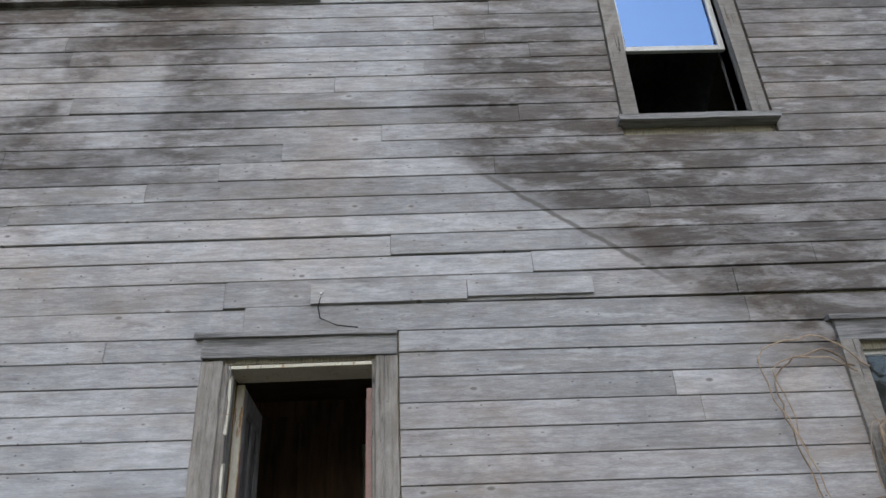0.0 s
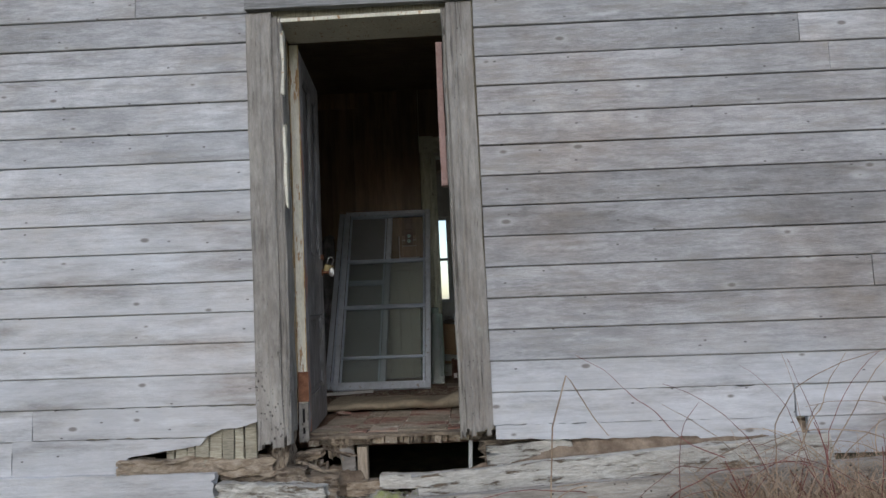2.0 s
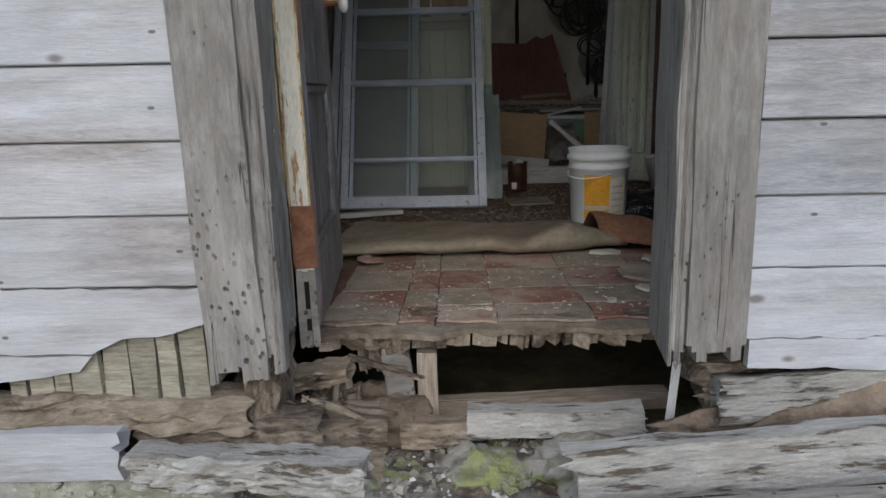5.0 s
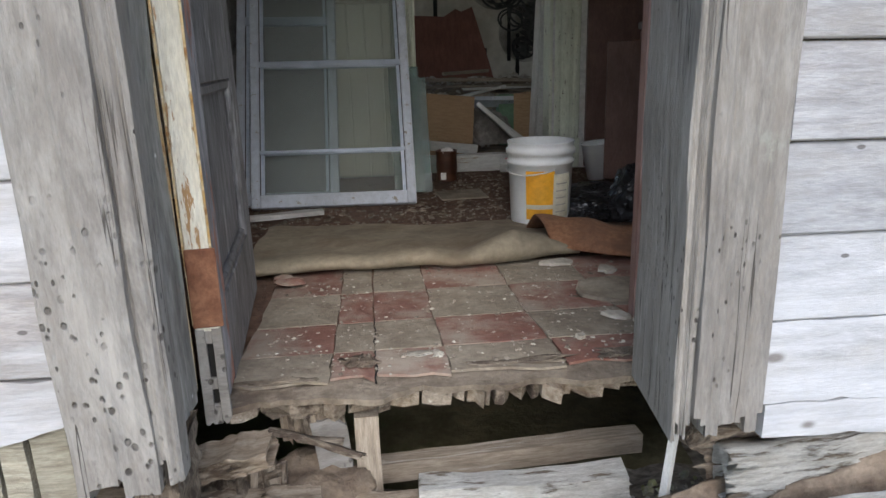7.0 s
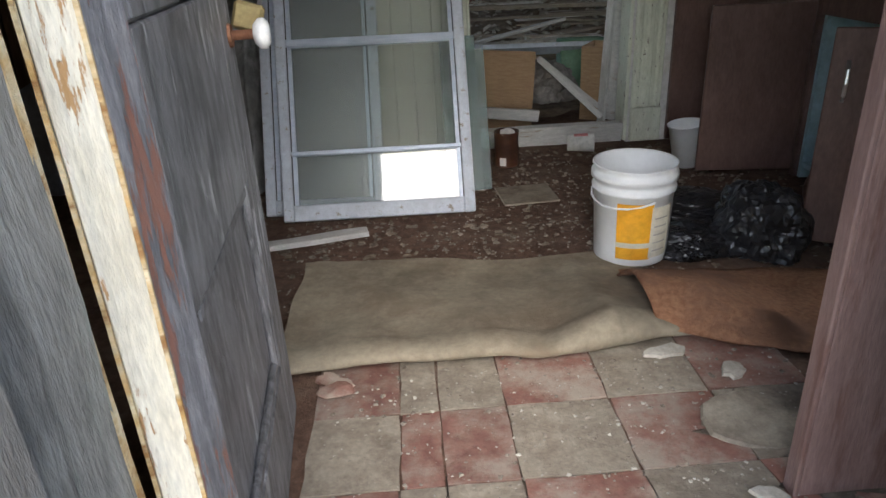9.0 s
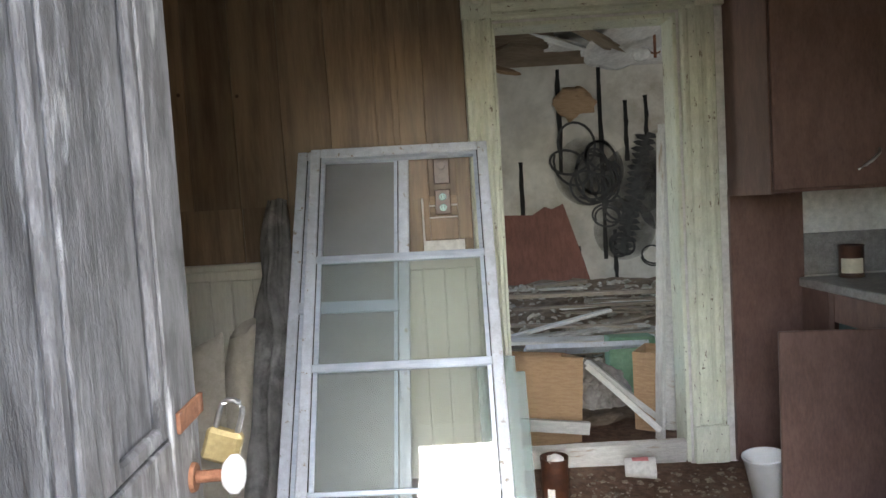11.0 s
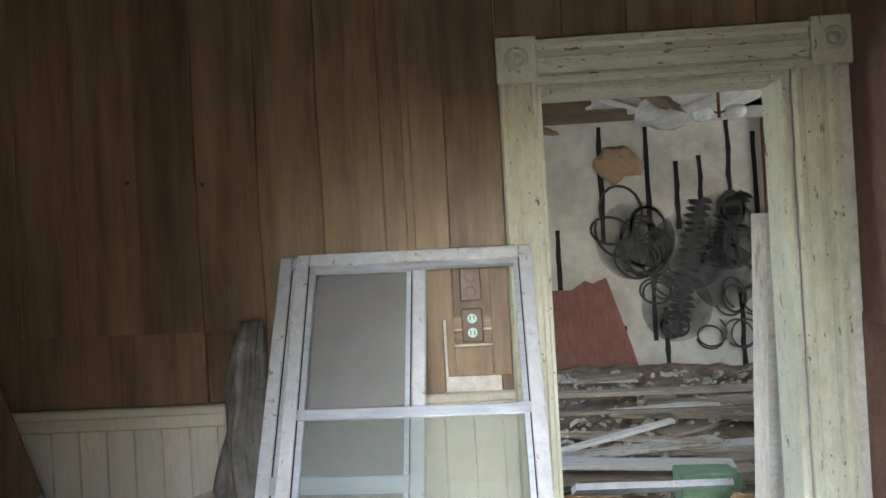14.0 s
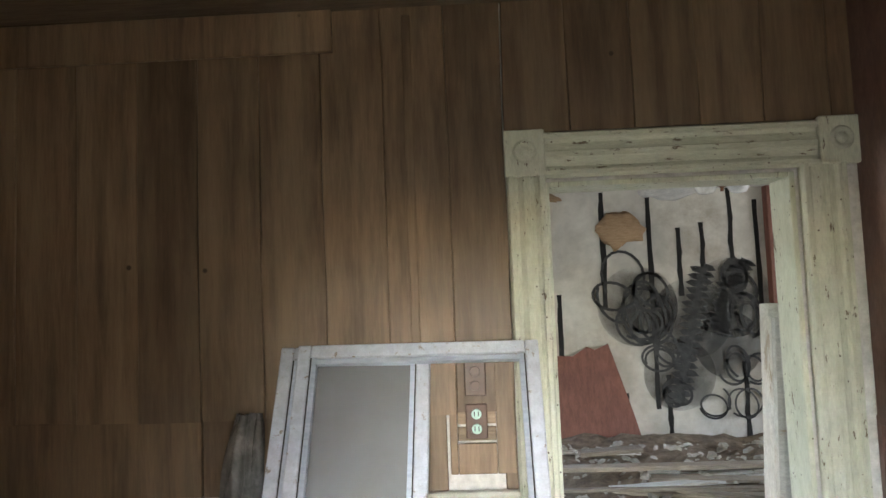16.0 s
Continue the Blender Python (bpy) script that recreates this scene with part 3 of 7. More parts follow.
def overspray_material():
    """Thin black paint mist that lets the plaster through, densest in the middle."""
    m = bpy.data.materials.new("black_overspray")
    m.use_nodes = True
    n, l = m.node_tree.nodes, m.node_tree.links
    bsdf = n["Principled BSDF"]
    bsdf.inputs["Base Color"].default_value = (0.035, 0.035, 0.036, 1)
    bsdf.inputs["Roughness"].default_value = 0.8
    tc, no, ln = n.new("ShaderNodeTexCoord"), n.new("ShaderNodeTexNoise"), n.new("ShaderNodeVectorMath")
    ln.operation = "LENGTH"
    no.inputs["Scale"].default_value, no.inputs["Detail"].default_value = 4.0, 6.0
    l.new(tc.outputs["Object"], no.inputs["Vector"])
    l.new(tc.outputs["Object"], ln.inputs[0])
    s = n.new("ShaderNodeMath")
    s.operation = "MULTIPLY_ADD"
    l.new(no.outputs["Fac"], s.inputs[0])
    s.inputs[1].default_value = -0.75
    l.new(ln.outputs["Value"], s.inputs[2])
    mr = n.new("ShaderNodeMapRange")
    mr.inputs["From Min"].default_value, mr.inputs["From Max"].default_value = -0.25, 0.12
    mr.inputs["To Min"].default_value, mr.inputs["To Max"].default_value = 0.68, 0.0
    l.new(s.outputs[0], mr.inputs["Value"])
    l.new(mr.outputs["Result"], bsdf.inputs["Alpha"])
    return m


OVERSPRAY = overspray_material()


# ---- builders ----
def link_mesh(name, bm, mat, parent=None, label="", at=None):
    me = bpy.data.meshes.new(name)
    bmesh.ops.recalc_face_normals(bm, faces=bm.faces)
    bm.to_mesh(me)
    bm.free()
    me.materials.append(mat)
    ob = new(name, me)
    if parent is not None:
        ob.parent = parent
    if at is not None:
        ob.matrix_basis = at
    if label:
        ob["label"] = label
    return ob


def part(name, bm, mat, parent, label="", at=None):
    return link_mesh(name, bm, mat, parent, label, at)


def thing(name, label, category, at=None, group="", kind=""):
    e = new(name)
    e.empty_display_size = 0.05
    if at is not None:
        e.matrix_basis = at if isinstance(at, Matrix) else Matrix.Translation(at)
    return tagged(e, label, category, group, kind)


def box(x0, x1, y0, y1, z0, z1, bevel=0.0, bm=None):
    own = bm is None
    bm = bm or bmesh.new()
    r = bmesh.ops.create_cube(bm, size=1.0, matrix=Matrix.Translation(((x0 + x1) / 2, (y0 + y1) / 2, (z0 + z1) / 2)) @ Matrix.Diagonal((x1 - x0, y1 - y0, z1 - z0, 1)))
    if bevel:
        es = list({e for v in r["verts"] for e in v.link_edges})
        bmesh.ops.bevel(bm, geom=es, offset=bevel, segments=1, affect="EDGES")
    return bm


def cyl(r1, r2, h, seg=20, m=None, bm=None, caps=True):
    bm = bm or bmesh.new()
    bmesh.ops.create_cone(bm, cap_ends=caps, segments=seg, radius1=r1, radius2=r2, depth=h, matrix=(m or Matrix()) @ Matrix.Translation((0, 0, h / 2)))
    return bm


def lathe(profile, seg=28):
    bm = bmesh.new()
    vs = [bm.verts.new((r, 0, z)) for r, z in profile]
    es = [bm.edges.new((a, b)) for a, b in zip(vs, vs[1:])]
    bmesh.ops.spin(bm, geom=vs + es, cent=(0, 0, 0), axis=(0, 0, 1), angle=math.tau, steps=seg)
    bmesh.ops.remove_doubles(bm, verts=bm.verts, dist=0.0004)
    for f in bm.faces:
        f.smooth = True
    return bm


def rough_board(length, width, thick, seed, amp=0.006, ragged=(0.0, 0.0), n=10, k=3):
    """A worn board along x, centred; ragged ends and an uneven surface."""
    bm = bmesh.new()
    rows = []
    for i in range(n + 1):
        u = i / n
        ring = []
        for j in range(2 * (k + 1)):
            side = j // (k + 1)
            v = (j % (k + 1)) / k
            v = v if side == 0 else 1 - v
            y = (-0.5 if side == 0 else 0.5) * thick
            z = (v - 0.5) * width
            x = (u - 0.5) * length
            if i == 0:
                x += ragged[0] * abs(noise.noise(Vector((seed * 3.1, v * 7.0, 1.3)))) * 2
            if i == n:
                x -= ragged[1] * abs(noise.noise(Vector((seed * 5.7, v * 7.0, 4.3)))) * 2
            p = Vector((x * 4 + seed * 11, y * 9, z * 9))
            w = noise.noise_vector(p) * amp + noise.noise_vector(Vector((x * 13, y * 40, z * 45 + seed))) * amp * 0.6
            ring.append(bm.verts.new((x + w.x * 0.5, y + w.y, z + w.z)))
        rows.append(ring)
    m = len(rows[0])
    for a, b in zip(rows, rows[1:]):
        for j in range(m):
            bm.faces.new((a[j], a[(j + 1) % m], b[(j + 1) % m], b[j])).smooth = amp > 0.01
    bm.faces.new(rows[0][::-1])
    bm.faces.new(rows[-1])
    return bm


def lump(rx, ry, rz, seed, amp=0.35, sub=3):
    bm = bmesh.new()
    bmesh.ops.create_icosphere(bm, subdivisions=sub, radius=1.0)
    for v in bm.verts:
        d = 1 + amp * noise.noise(v.co * 1.6 + Vector((seed * 7.3, 0, 0))) + amp * 0.5 * noise.noise(v.co * 4.3 + Vector((0, seed * 3.1, 0)))
        d += amp * 0.30 * noise.noise(v.co * 10.0 + Vector((0, 0, seed * 2.1)))
        v.co = Vector((v.co.x * rx, v.co.y * ry, v.co.z * rz)) * d
    for f in bm.faces:
        f.smooth = sub > 2
    return bm


def tube(points, radius, seg=5, taper=1.0, bm=None):
    bm = bm or bmesh.new()
    rings = []
    n = len(points)
    for i, p in enumerate(points):
        p = Vector(p)
        d = (Vector(points[min(i + 1, n - 1)]) - Vector(points[max(i - 1, 0)])).normalized()
        a = d.orthogonal().normalized()
        b = d.cross(a)
        r = radius * (1 - (1 - taper) * i / max(n - 1, 1))
        rings.append([bm.verts.new(p + (a * math.cos(math.tau * j / seg) + b * math.sin(math.tau * j / seg)) * r) for j in range(seg)])
    for ra, rb in zip(rings, rings[1:]):
        for j in range(seg):
            bm.faces.new((ra[j], ra[(j + 1) % seg], rb[(j + 1) % seg], rb[j]))
    bm.faces.new(rings[0][::-1])
    bm.faces.new(rings[-1])
    return bm


def wall_with_holes(x0, x1, z0, z1, y0, y1, holes):
    """A wall slab along x from y0 to y1, with rectangular holes (x0, x1, z0, z1) right through."""
    bm = bmesh.new()
    xs = sorted({x0, x1, *[h[0] for h in holes], *[h[1] for h in holes]})
    zs = sorted({z0, z1, *[h[2] for h in holes], *[h[3] for h in holes]})
    solid = lambda i, j: 0 <= i < len(xs) - 1 and 0 <= j < len(zs) - 1 and not any(h[0] <= (xs[i] + xs[i + 1]) / 2 <= h[1] and h[2] <= (zs[j] + zs[j + 1]) / 2 <= h[3] for h in holes)
    cache = {}

    def v(x, y, z):
        key = (round(x, 4), round(y, 4), round(z, 4))
        if key not in cache:
            cache[key] = bm.verts.new(key)
        return cache[key]

    for i in range(len(xs) - 1):
        for j in range(len(zs) - 1):
            if not solid(i, j):
                continue
            a, b, c, d = xs[i], xs[i + 1], zs[j], zs[j + 1]
            bm.faces.new((v(a, y0, c), v(b, y0, c), v(b, y0, d), v(a, y0, d)))
            bm.faces.new((v(a, y1, c), v(a, y1, d), v(b, y1, d), v(b, y1, c)))
            for di, dj, q in ((-1, 0, ((a, c), (a, d))), (1, 0, ((b, c), (b, d))), (0, -1, ((a, c), (b, c))), (0, 1, ((a, d), (b, d)))):
                if not solid(i + di, j + dj):
                    (xa, za), (xb, zb) = q
                    bm.faces.new((v(xa, y0, za), v(xb, y0, zb), v(xb, y1, zb), v(xa, y1, za)))
    return bm


def strut(name, a, b, width, thick, mat, parent=None, seed=0, amp=0.004, ragged=(0.0, 0.0), roll=0.0, label=""):
    """A board from point a to point b."""
    a, b = Vector(a), Vector(b)
    q = (b - a).to_track_quat("X", "Z")
    m = Matrix.Translation((a + b) / 2) @ q.to_matrix().to_4x4() @ pose(0, 0, 0, roll, 0, 0)
    return link_mesh(name, rough_board((b - a).length, width, thick, seed, amp, ragged), mat, parent, label, m)


# ---- setting: ground and shell ----
FACE = 3.708          # outer face of the siding
FLOOR_Z = 0.38
BACK = 6.84          # far wall of the kitchen
FAR = 10.76          # far wall of the room behind


def ground_sheet():
    bm = bmesh.new()
    xs = [-400, -60, -20, -8, *[-5 + 0.25 * i for i in range(41)], 8, 20, 60, 400]
    ys = [-400, -60, -20, -6, *[-1 + 0.25 * i for i in range(25)], 8, 12, 20, 60, 400]
    grid = []
    for y in ys:
        row = []
        for x in xs:
            near = -6 < x < 6 and -2 < y < 3.5
            z = -0.05 + (0.035 * noise.noise(Vector((x * 1.3, y * 1.3, 0))) if near else 0)
            row.append(bm.verts.new((x, y, z)))
        grid.append(row)
    for a, b in zip(grid, grid[1:]):
        for i in range(len(xs) - 1):
            bm.faces.new((a[i], a[i + 1], b[i + 1], b[i]))
    return tagged(link_mesh("ground", bm, GRASS_GROUND), "rough ground of soil and winter grass", "ground", kind="structure")


ground_sheet()

DOOR_HOLE = (-1.118, -0.232, -0.2, 2.49)
UP_WIN = (1.545, 2.335, 4.131, 5.46)
R_WIN = (2.537, 3.397, 1.128, 2.443)
ROT = (-1.62, -1.095, 0.45, 0.53)
wall_front = tagged(link_mesh("wall_front", wall_with_holes(-4.2, 4.6, 0.45, 5.75, 3.738, 3.85, [(DOOR_HOLE[0], DOOR_HOLE[1], 0.45, DOOR_HOLE[3]), UP_WIN, R_WIN, ROT]), SHEATHING),
                    "wooden house front clad in weathered grey clapboards", "wall", kind="structure")


def side_wall(name, x0, holes):
    bm = wall_with_holes(3.85, 11.0, -0.1, 5.75, -x0 - 0.15, -x0, holes)
    bmesh.ops.transform(bm, matrix=pose(0, 0, 0, 0, 0, 90), verts=bm.verts)
    return link_mesh(name, bm, SHEATHING)


tagged(side_wall("wall_side_west", -4.2, [(8.2, 9.6, 1.0, 2.5)]), "plain end wall of the wooden house", "wall", kind="structure")
# the second hole is assumed, cut only to let the kitchen fill lamp in
tagged(side_wall("wall_side_east", 4.45, [(8.0, 9.4, 1.0, 2.5), (3.95, 4.8, 1.25, 2.45)]), "plain end wall of the wooden house", "wall", kind="structure")
FAR_WIN = (-1.45, -0.44, 1.05, 2.35)
wall_far = tagged(link_mesh("wall_far", wall_with_holes(-4.05, 4.45, -0.1, 5.75, FAR, FAR + 0.15, [FAR_WIN]), OLD_PLASTER), "dirty white plaster wall of the far room", "wall", kind="structure")
MID_HOLE = (-0.477, 0.36, FLOOR_Z - 0.02, 2.4515)
wall_mid = tagged(link_mesh("wall_middle", wall_with_holes(-4.05, 4.45, 0.2, 3.3, BACK + 0.01, BACK + 0.13, [MID_HOLE]), PLASTER), "partition wall between kitchen and far room", "wall", kind="structure")
tagged(link_mesh("wall_counter", box(1.55, 1.67, 4.95, BACK + 0.01, FLOOR_Z, 3.1), PLASTER), "white plaster wall behind the counter", "wall", kind="structure")
tagged(link_mesh("wall_kitchen_west", box(-2.75, -2.62, 3.85, BACK + 0.01, FLOOR_Z, 3.1), PANEL), "brown kitchen side wall", "wall", kind="structure")
bm = bmesh.new()
for i in range(12):
    y0 = 3.86 + i * 0.249
    box(-2.62, 4.45, y0, y0 + 0.243, 3.08, 3.12, 0.003, bm)
box(-2.7, 4.45, 3.86, BACK, 3.12, 3.2, 0, bm)
tagged(link_mesh("ceiling_kitchen", bm, CEILING), "dark brown boarded kitchen ceiling", "ceiling", kind="structure")
floor = tagged(link_mesh("floor", box(-2.75, 4.45, 4.42, FAR, FLOOR_Z - 0.12, FLOOR_Z - 0.012), FLOOR), "old kitchen floor covered in brown dirt and plaster crumbs", "floor", kind="structure")
# added near-black sheet: crawlspace darkness as colour, below the floor's far edge
tagged(link_mesh("floor_edge", box(-4.05, 4.45, FAR - 0.02, FAR - 0.005, -0.05, FLOOR_Z - 0.13), DARK), "near-black sheet standing for the dark under the floor", "wall", kind="structure")

# roof and eave
bm = bmesh.new()
for a, b in (((3.52, 5.918), (7.4, 8.2)), ((11.6, 5.7), (7.4, 8.2))):
    v = [bm.verts.new(p) for p in ((-4.6, a[0], a[1]), (5.0, a[0], a[1]), (5.0, b[0], b[1]), (-4.6, b[0], b[1]), (-4.6, a[0], a[1] + 0.12), (5.0, a[0], a[1] + 0.12), (5.0, b[0], b[1] + 0.12), (-4.6, b[0], b[1] + 0.12))]
    for f in ((0, 1, 2, 3), (4, 5, 6, 7), (0, 1, 5, 4), (2, 3, 7, 6), (1, 2, 6, 5), (0, 3, 7, 4)):
        bm.faces.new([v[i] for i in f])
tagged(link_mesh("roof", bm, ROOF), "dark grey gabled roof", "roof", kind="structure")
for gx in (-4.2, 4.45):
    bm = bmesh.new()
    v = [bm.verts.new((gx + dx, y, z)) for dx in (0, 0.15) for y, z in ((3.7, 5.75), (11.0, 5.75), (7.4, 8.1))]
    for f in ((0, 1, 2), (3, 5, 4), (0, 1, 4, 3), (1, 2, 5, 4), (2, 0, 3, 5)):
        bm.faces.new([v[i] for i in f])
    tagged(link_mesh("wall_gable", bm, SHEATHING), "plain gable of the wooden house", "wall", kind="structure")

# foundation
for x0, x1, top in ((-4.2, -1.2, 0.20), (0.35, 4.6, 0.12)):
    bm = rough_board(x1 - x0, top + 0.25, 0.30, x0, 0.02, n=60, k=6)
    ob = tagged(link_mesh("foundation", bm, FOUNDATION, at=Matrix.Translation(((x0 + x1) / 2, 3.84, (top - 0.25) / 2))), "mossy rubble concrete foundation under the wall", "foundation", kind="structure")

# ---- siding, board by board ----
ROWS_Z = [0.303] + [2.513 - 0.1457 * k for k in range(14, -1, -1)] + [2.645, 2.815] + [2.993 + 0.1421 * k for k in range(21)]
SAG = 0.012          # the boards run down a little towards the east on either side of the door


def clap(x0, x1, z0, z1, seed=0):
    """One clapboard: thick lower edge with a drip, thin upper edge under the next board."""
    lean = random.Random(seed).uniform(-0.002, 0.002)
    h = z1 - z0
    cx = (x0 + x1) / 2
    pivot = -0.13 if cx > -0.68 else -1.25
    cz = z0 - SAG * (cx - pivot) * min(1.0, max(0.0, (2.9 - z0) / 0.3)) + (0.004 if cx > -0.68 else -0.004)
    slope = math.degrees(SAG) * min(1.0, max(0.0, (2.9 - z0) / 0.3))
    prof = [(0.012, 0.0015), (0.003, 0.002), (0.0, 0.005), (0.001, h * 0.5), (0.004, h - 0.004), (0.012, h - 0.0005)]
    bm = bmesh.new()
    cols = []
    n = 2
    for i in range(n + 1):
        u = i / n
        fr, bk = [], []
        for y, z in prof:
            x = x0 + (x1 - x0) * u
            fr.append(bm.verts.new((x - cx, y - 0.005 + lean, z)))
            bk.append(bm.verts.new((x - cx, 0.026, z)))
        cols.append((fr, bk))
    for (fa, ba), (fb, bb) in zip(cols, cols[1:]):
        for j in range(len(prof) - 1):
            bm.faces.new((fa[j], fb[j], fb[j + 1], fa[j + 1]))
        bm.faces.new((fa[0], ba[0], bb[0], fb[0]))
    for fr, bk in (cols[0], cols[-1]):
        for j in range(len(prof) - 1):
            bm.faces.new((fr[j], bk[j], bk[j + 1], fr[j + 1]))
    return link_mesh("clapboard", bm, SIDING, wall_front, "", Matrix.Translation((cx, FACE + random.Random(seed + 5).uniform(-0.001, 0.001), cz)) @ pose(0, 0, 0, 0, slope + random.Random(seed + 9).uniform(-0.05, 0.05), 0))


rng = random.Random(11)
BLOCKS = [(-1.228, -0.126, -1.0, 2.655), (1.42, 2.49, 4.06, 6.0), (2.43, 3.51, 1.0, 2.615)]
for k, (z0, z1) in enumerate(zip(ROWS_Z, ROWS_Z[1:])):
    spans = [(-4.2, 4.6)]
    if k == 0:
        spans = [(-4.2, -2.402), (1.302, 4.6)]
    if k == 1:
        spans = [(-4.2, -2.302), (1.255, 4.6)]
    for bx0, bx1, bz0, bz1 in BLOCKS:
        if bz0 < z1 - 0.03 and bz1 > z0 + 0.03:
            spans = [s for a, b in spans for s in ((a, min(b, bx0)), (max(a, bx1), b)) if s[1] - s[0] > 0.03]
    for a, b in spans:
        x = a
        while x < b - 0.01:
            e = x + rng.choice((1.9, 3.0, 3.9, 4.6)) * rng.uniform(0.8, 1.1)
            if b - e < 0.5:
                e = b
            clap(x + 0.001, e - 0.0015, z0, z1, k * 17 + round(x * 10))
            x = max(e, b) if abs(e - b) < 0.06 else e


def torn(outline, seed):
    """A clapboard torn to a free outline (x, z)."""
    cx, cz = outline[0]
    pts = []
    for (xa, za), (xb, zb) in zip(outline, outline[1:] + outline[:1]):
        n = max(1, int(math.hypot(xb - xa, zb - za) / 0.03)) if (abs(za - zb) > 0.004) else 1
        for i in range(n):
            u = i / n
            j = 0.006 if i else 0
            pts.append((xa + (xb - xa) * u + j * noise.noise(Vector((seed, i * 1.7, 0))), za + (zb - za) * u + j * 1.5 * noise.noise(Vector((seed, i * 2.3, 5)))))
    bm = bmesh.new()
    f = [bm.verts.new((x - cx, 0, z - cz)) for x, z in pts]
    b = [bm.verts.new((x - cx, 0.022, z - cz)) for x, z in pts]
    bm.faces.new(f)
    bm.faces.new(b[::-1])
    for i in range(len(f)):
        bm.faces.new((f[i], f[i - 1], b[i - 1], b[i]))
    bmesh.ops.triangulate(bm, faces=[q for q in bm.faces if len(q.verts) > 4])
    link_mesh("clapboard", bm, SIDING, wall_front, "", Matrix.Translation((cx, FACE - 0.002, cz)))


torn([(-2.40, 0.319), (-1.87, 0.315), (-1.845, 0.392), (-1.70, 0.411), (-1.50, 0.437), (-1.47, 0.470), (-2.40, 0.486)], 1)
torn([(-2.30, 0.489), (-1.47, 0.475), (-1.40, 0.507), (-1.29, 0.517), (-1.20, 0.548), (-1.20, 0.612), (-2.30, 0.628)], 2)
torn([(-0.13, 0.476), (0.5, 0.469), (1.10, 0.463), (1.25, 0.462), (1.25, 0.607), (-0.13, 0.622)], 3)
torn([(-0.115, 0.412), (0.14, 0.401), (0.45, 0.396), (0.80, 0.392), (0.86, 0.352), (0.95, 0.332), (1.30, 0.325), (1.25, 0.4605), (0.5, 0.4665), (-0.115, 0.473)], 4)

# pieces nailed over the siding
for args in ((-0.637, 0.283, 2.826, 2.951, "grey patch board nailed over the siding"), (0.288, 1.041, 2.84, 2.947, "pale patch board nailed over the siding")):
    x0, x1, z0, z1, lab = args
    ob = link_mesh("patch_board", rough_board(x1 - x0, z1 - z0, 0.02, x0, 0.002), SIDING, at=Matrix.Translation(((x0 + x1) / 2, FACE - 0.016, (z0 + z1) / 2)))
    tagged(ob, lab, "board")
tagged(link_mesh("ledger_board", rough_board(2.5, 0.09, 0.05, 3, 0.004), SIDING, at=Matrix.Translation((-1.92, FACE - 0.03, 5.329))), "weathered ledger board high on the front wall", "board")
tag = thing("meter_cover", "small white sheet cover low on the siding", "cover", (-2.60, FACE - 0.012, 0.515))
part("plate", box(-0.063, 0.063, -0.004, 0.004, 0, 0.108, 0.002), PLASTIC, tag)
part("flap", box(-0.062, 0.062, -0.012, 0.002, 0.112, 0.146, 0.003), PLASTIC, tag)

# loose cable and hook over the door
wire = thing("loose_cable", "thin dark cable sagging from a hook above the door", "cable", (-0.556, FACE - 0.01, 2.70))
part("cord", tube([(-0.02 + 0.0, -0.012, 0.18), (-0.035, -0.02, 0.1), (-0.02, -0.025, 0.03), (0.08, -0.03, -0.02), (0.2, -0.028, -0.035)], 0.004), DARK, wire)
part("hook", tube([(-0.02, 0.0, 0.18), (-0.02, -0.03, 0.185), (0.0, -0.032, 0.19)], 0.006), PORCELAIN, wire, "white porcelain hook")


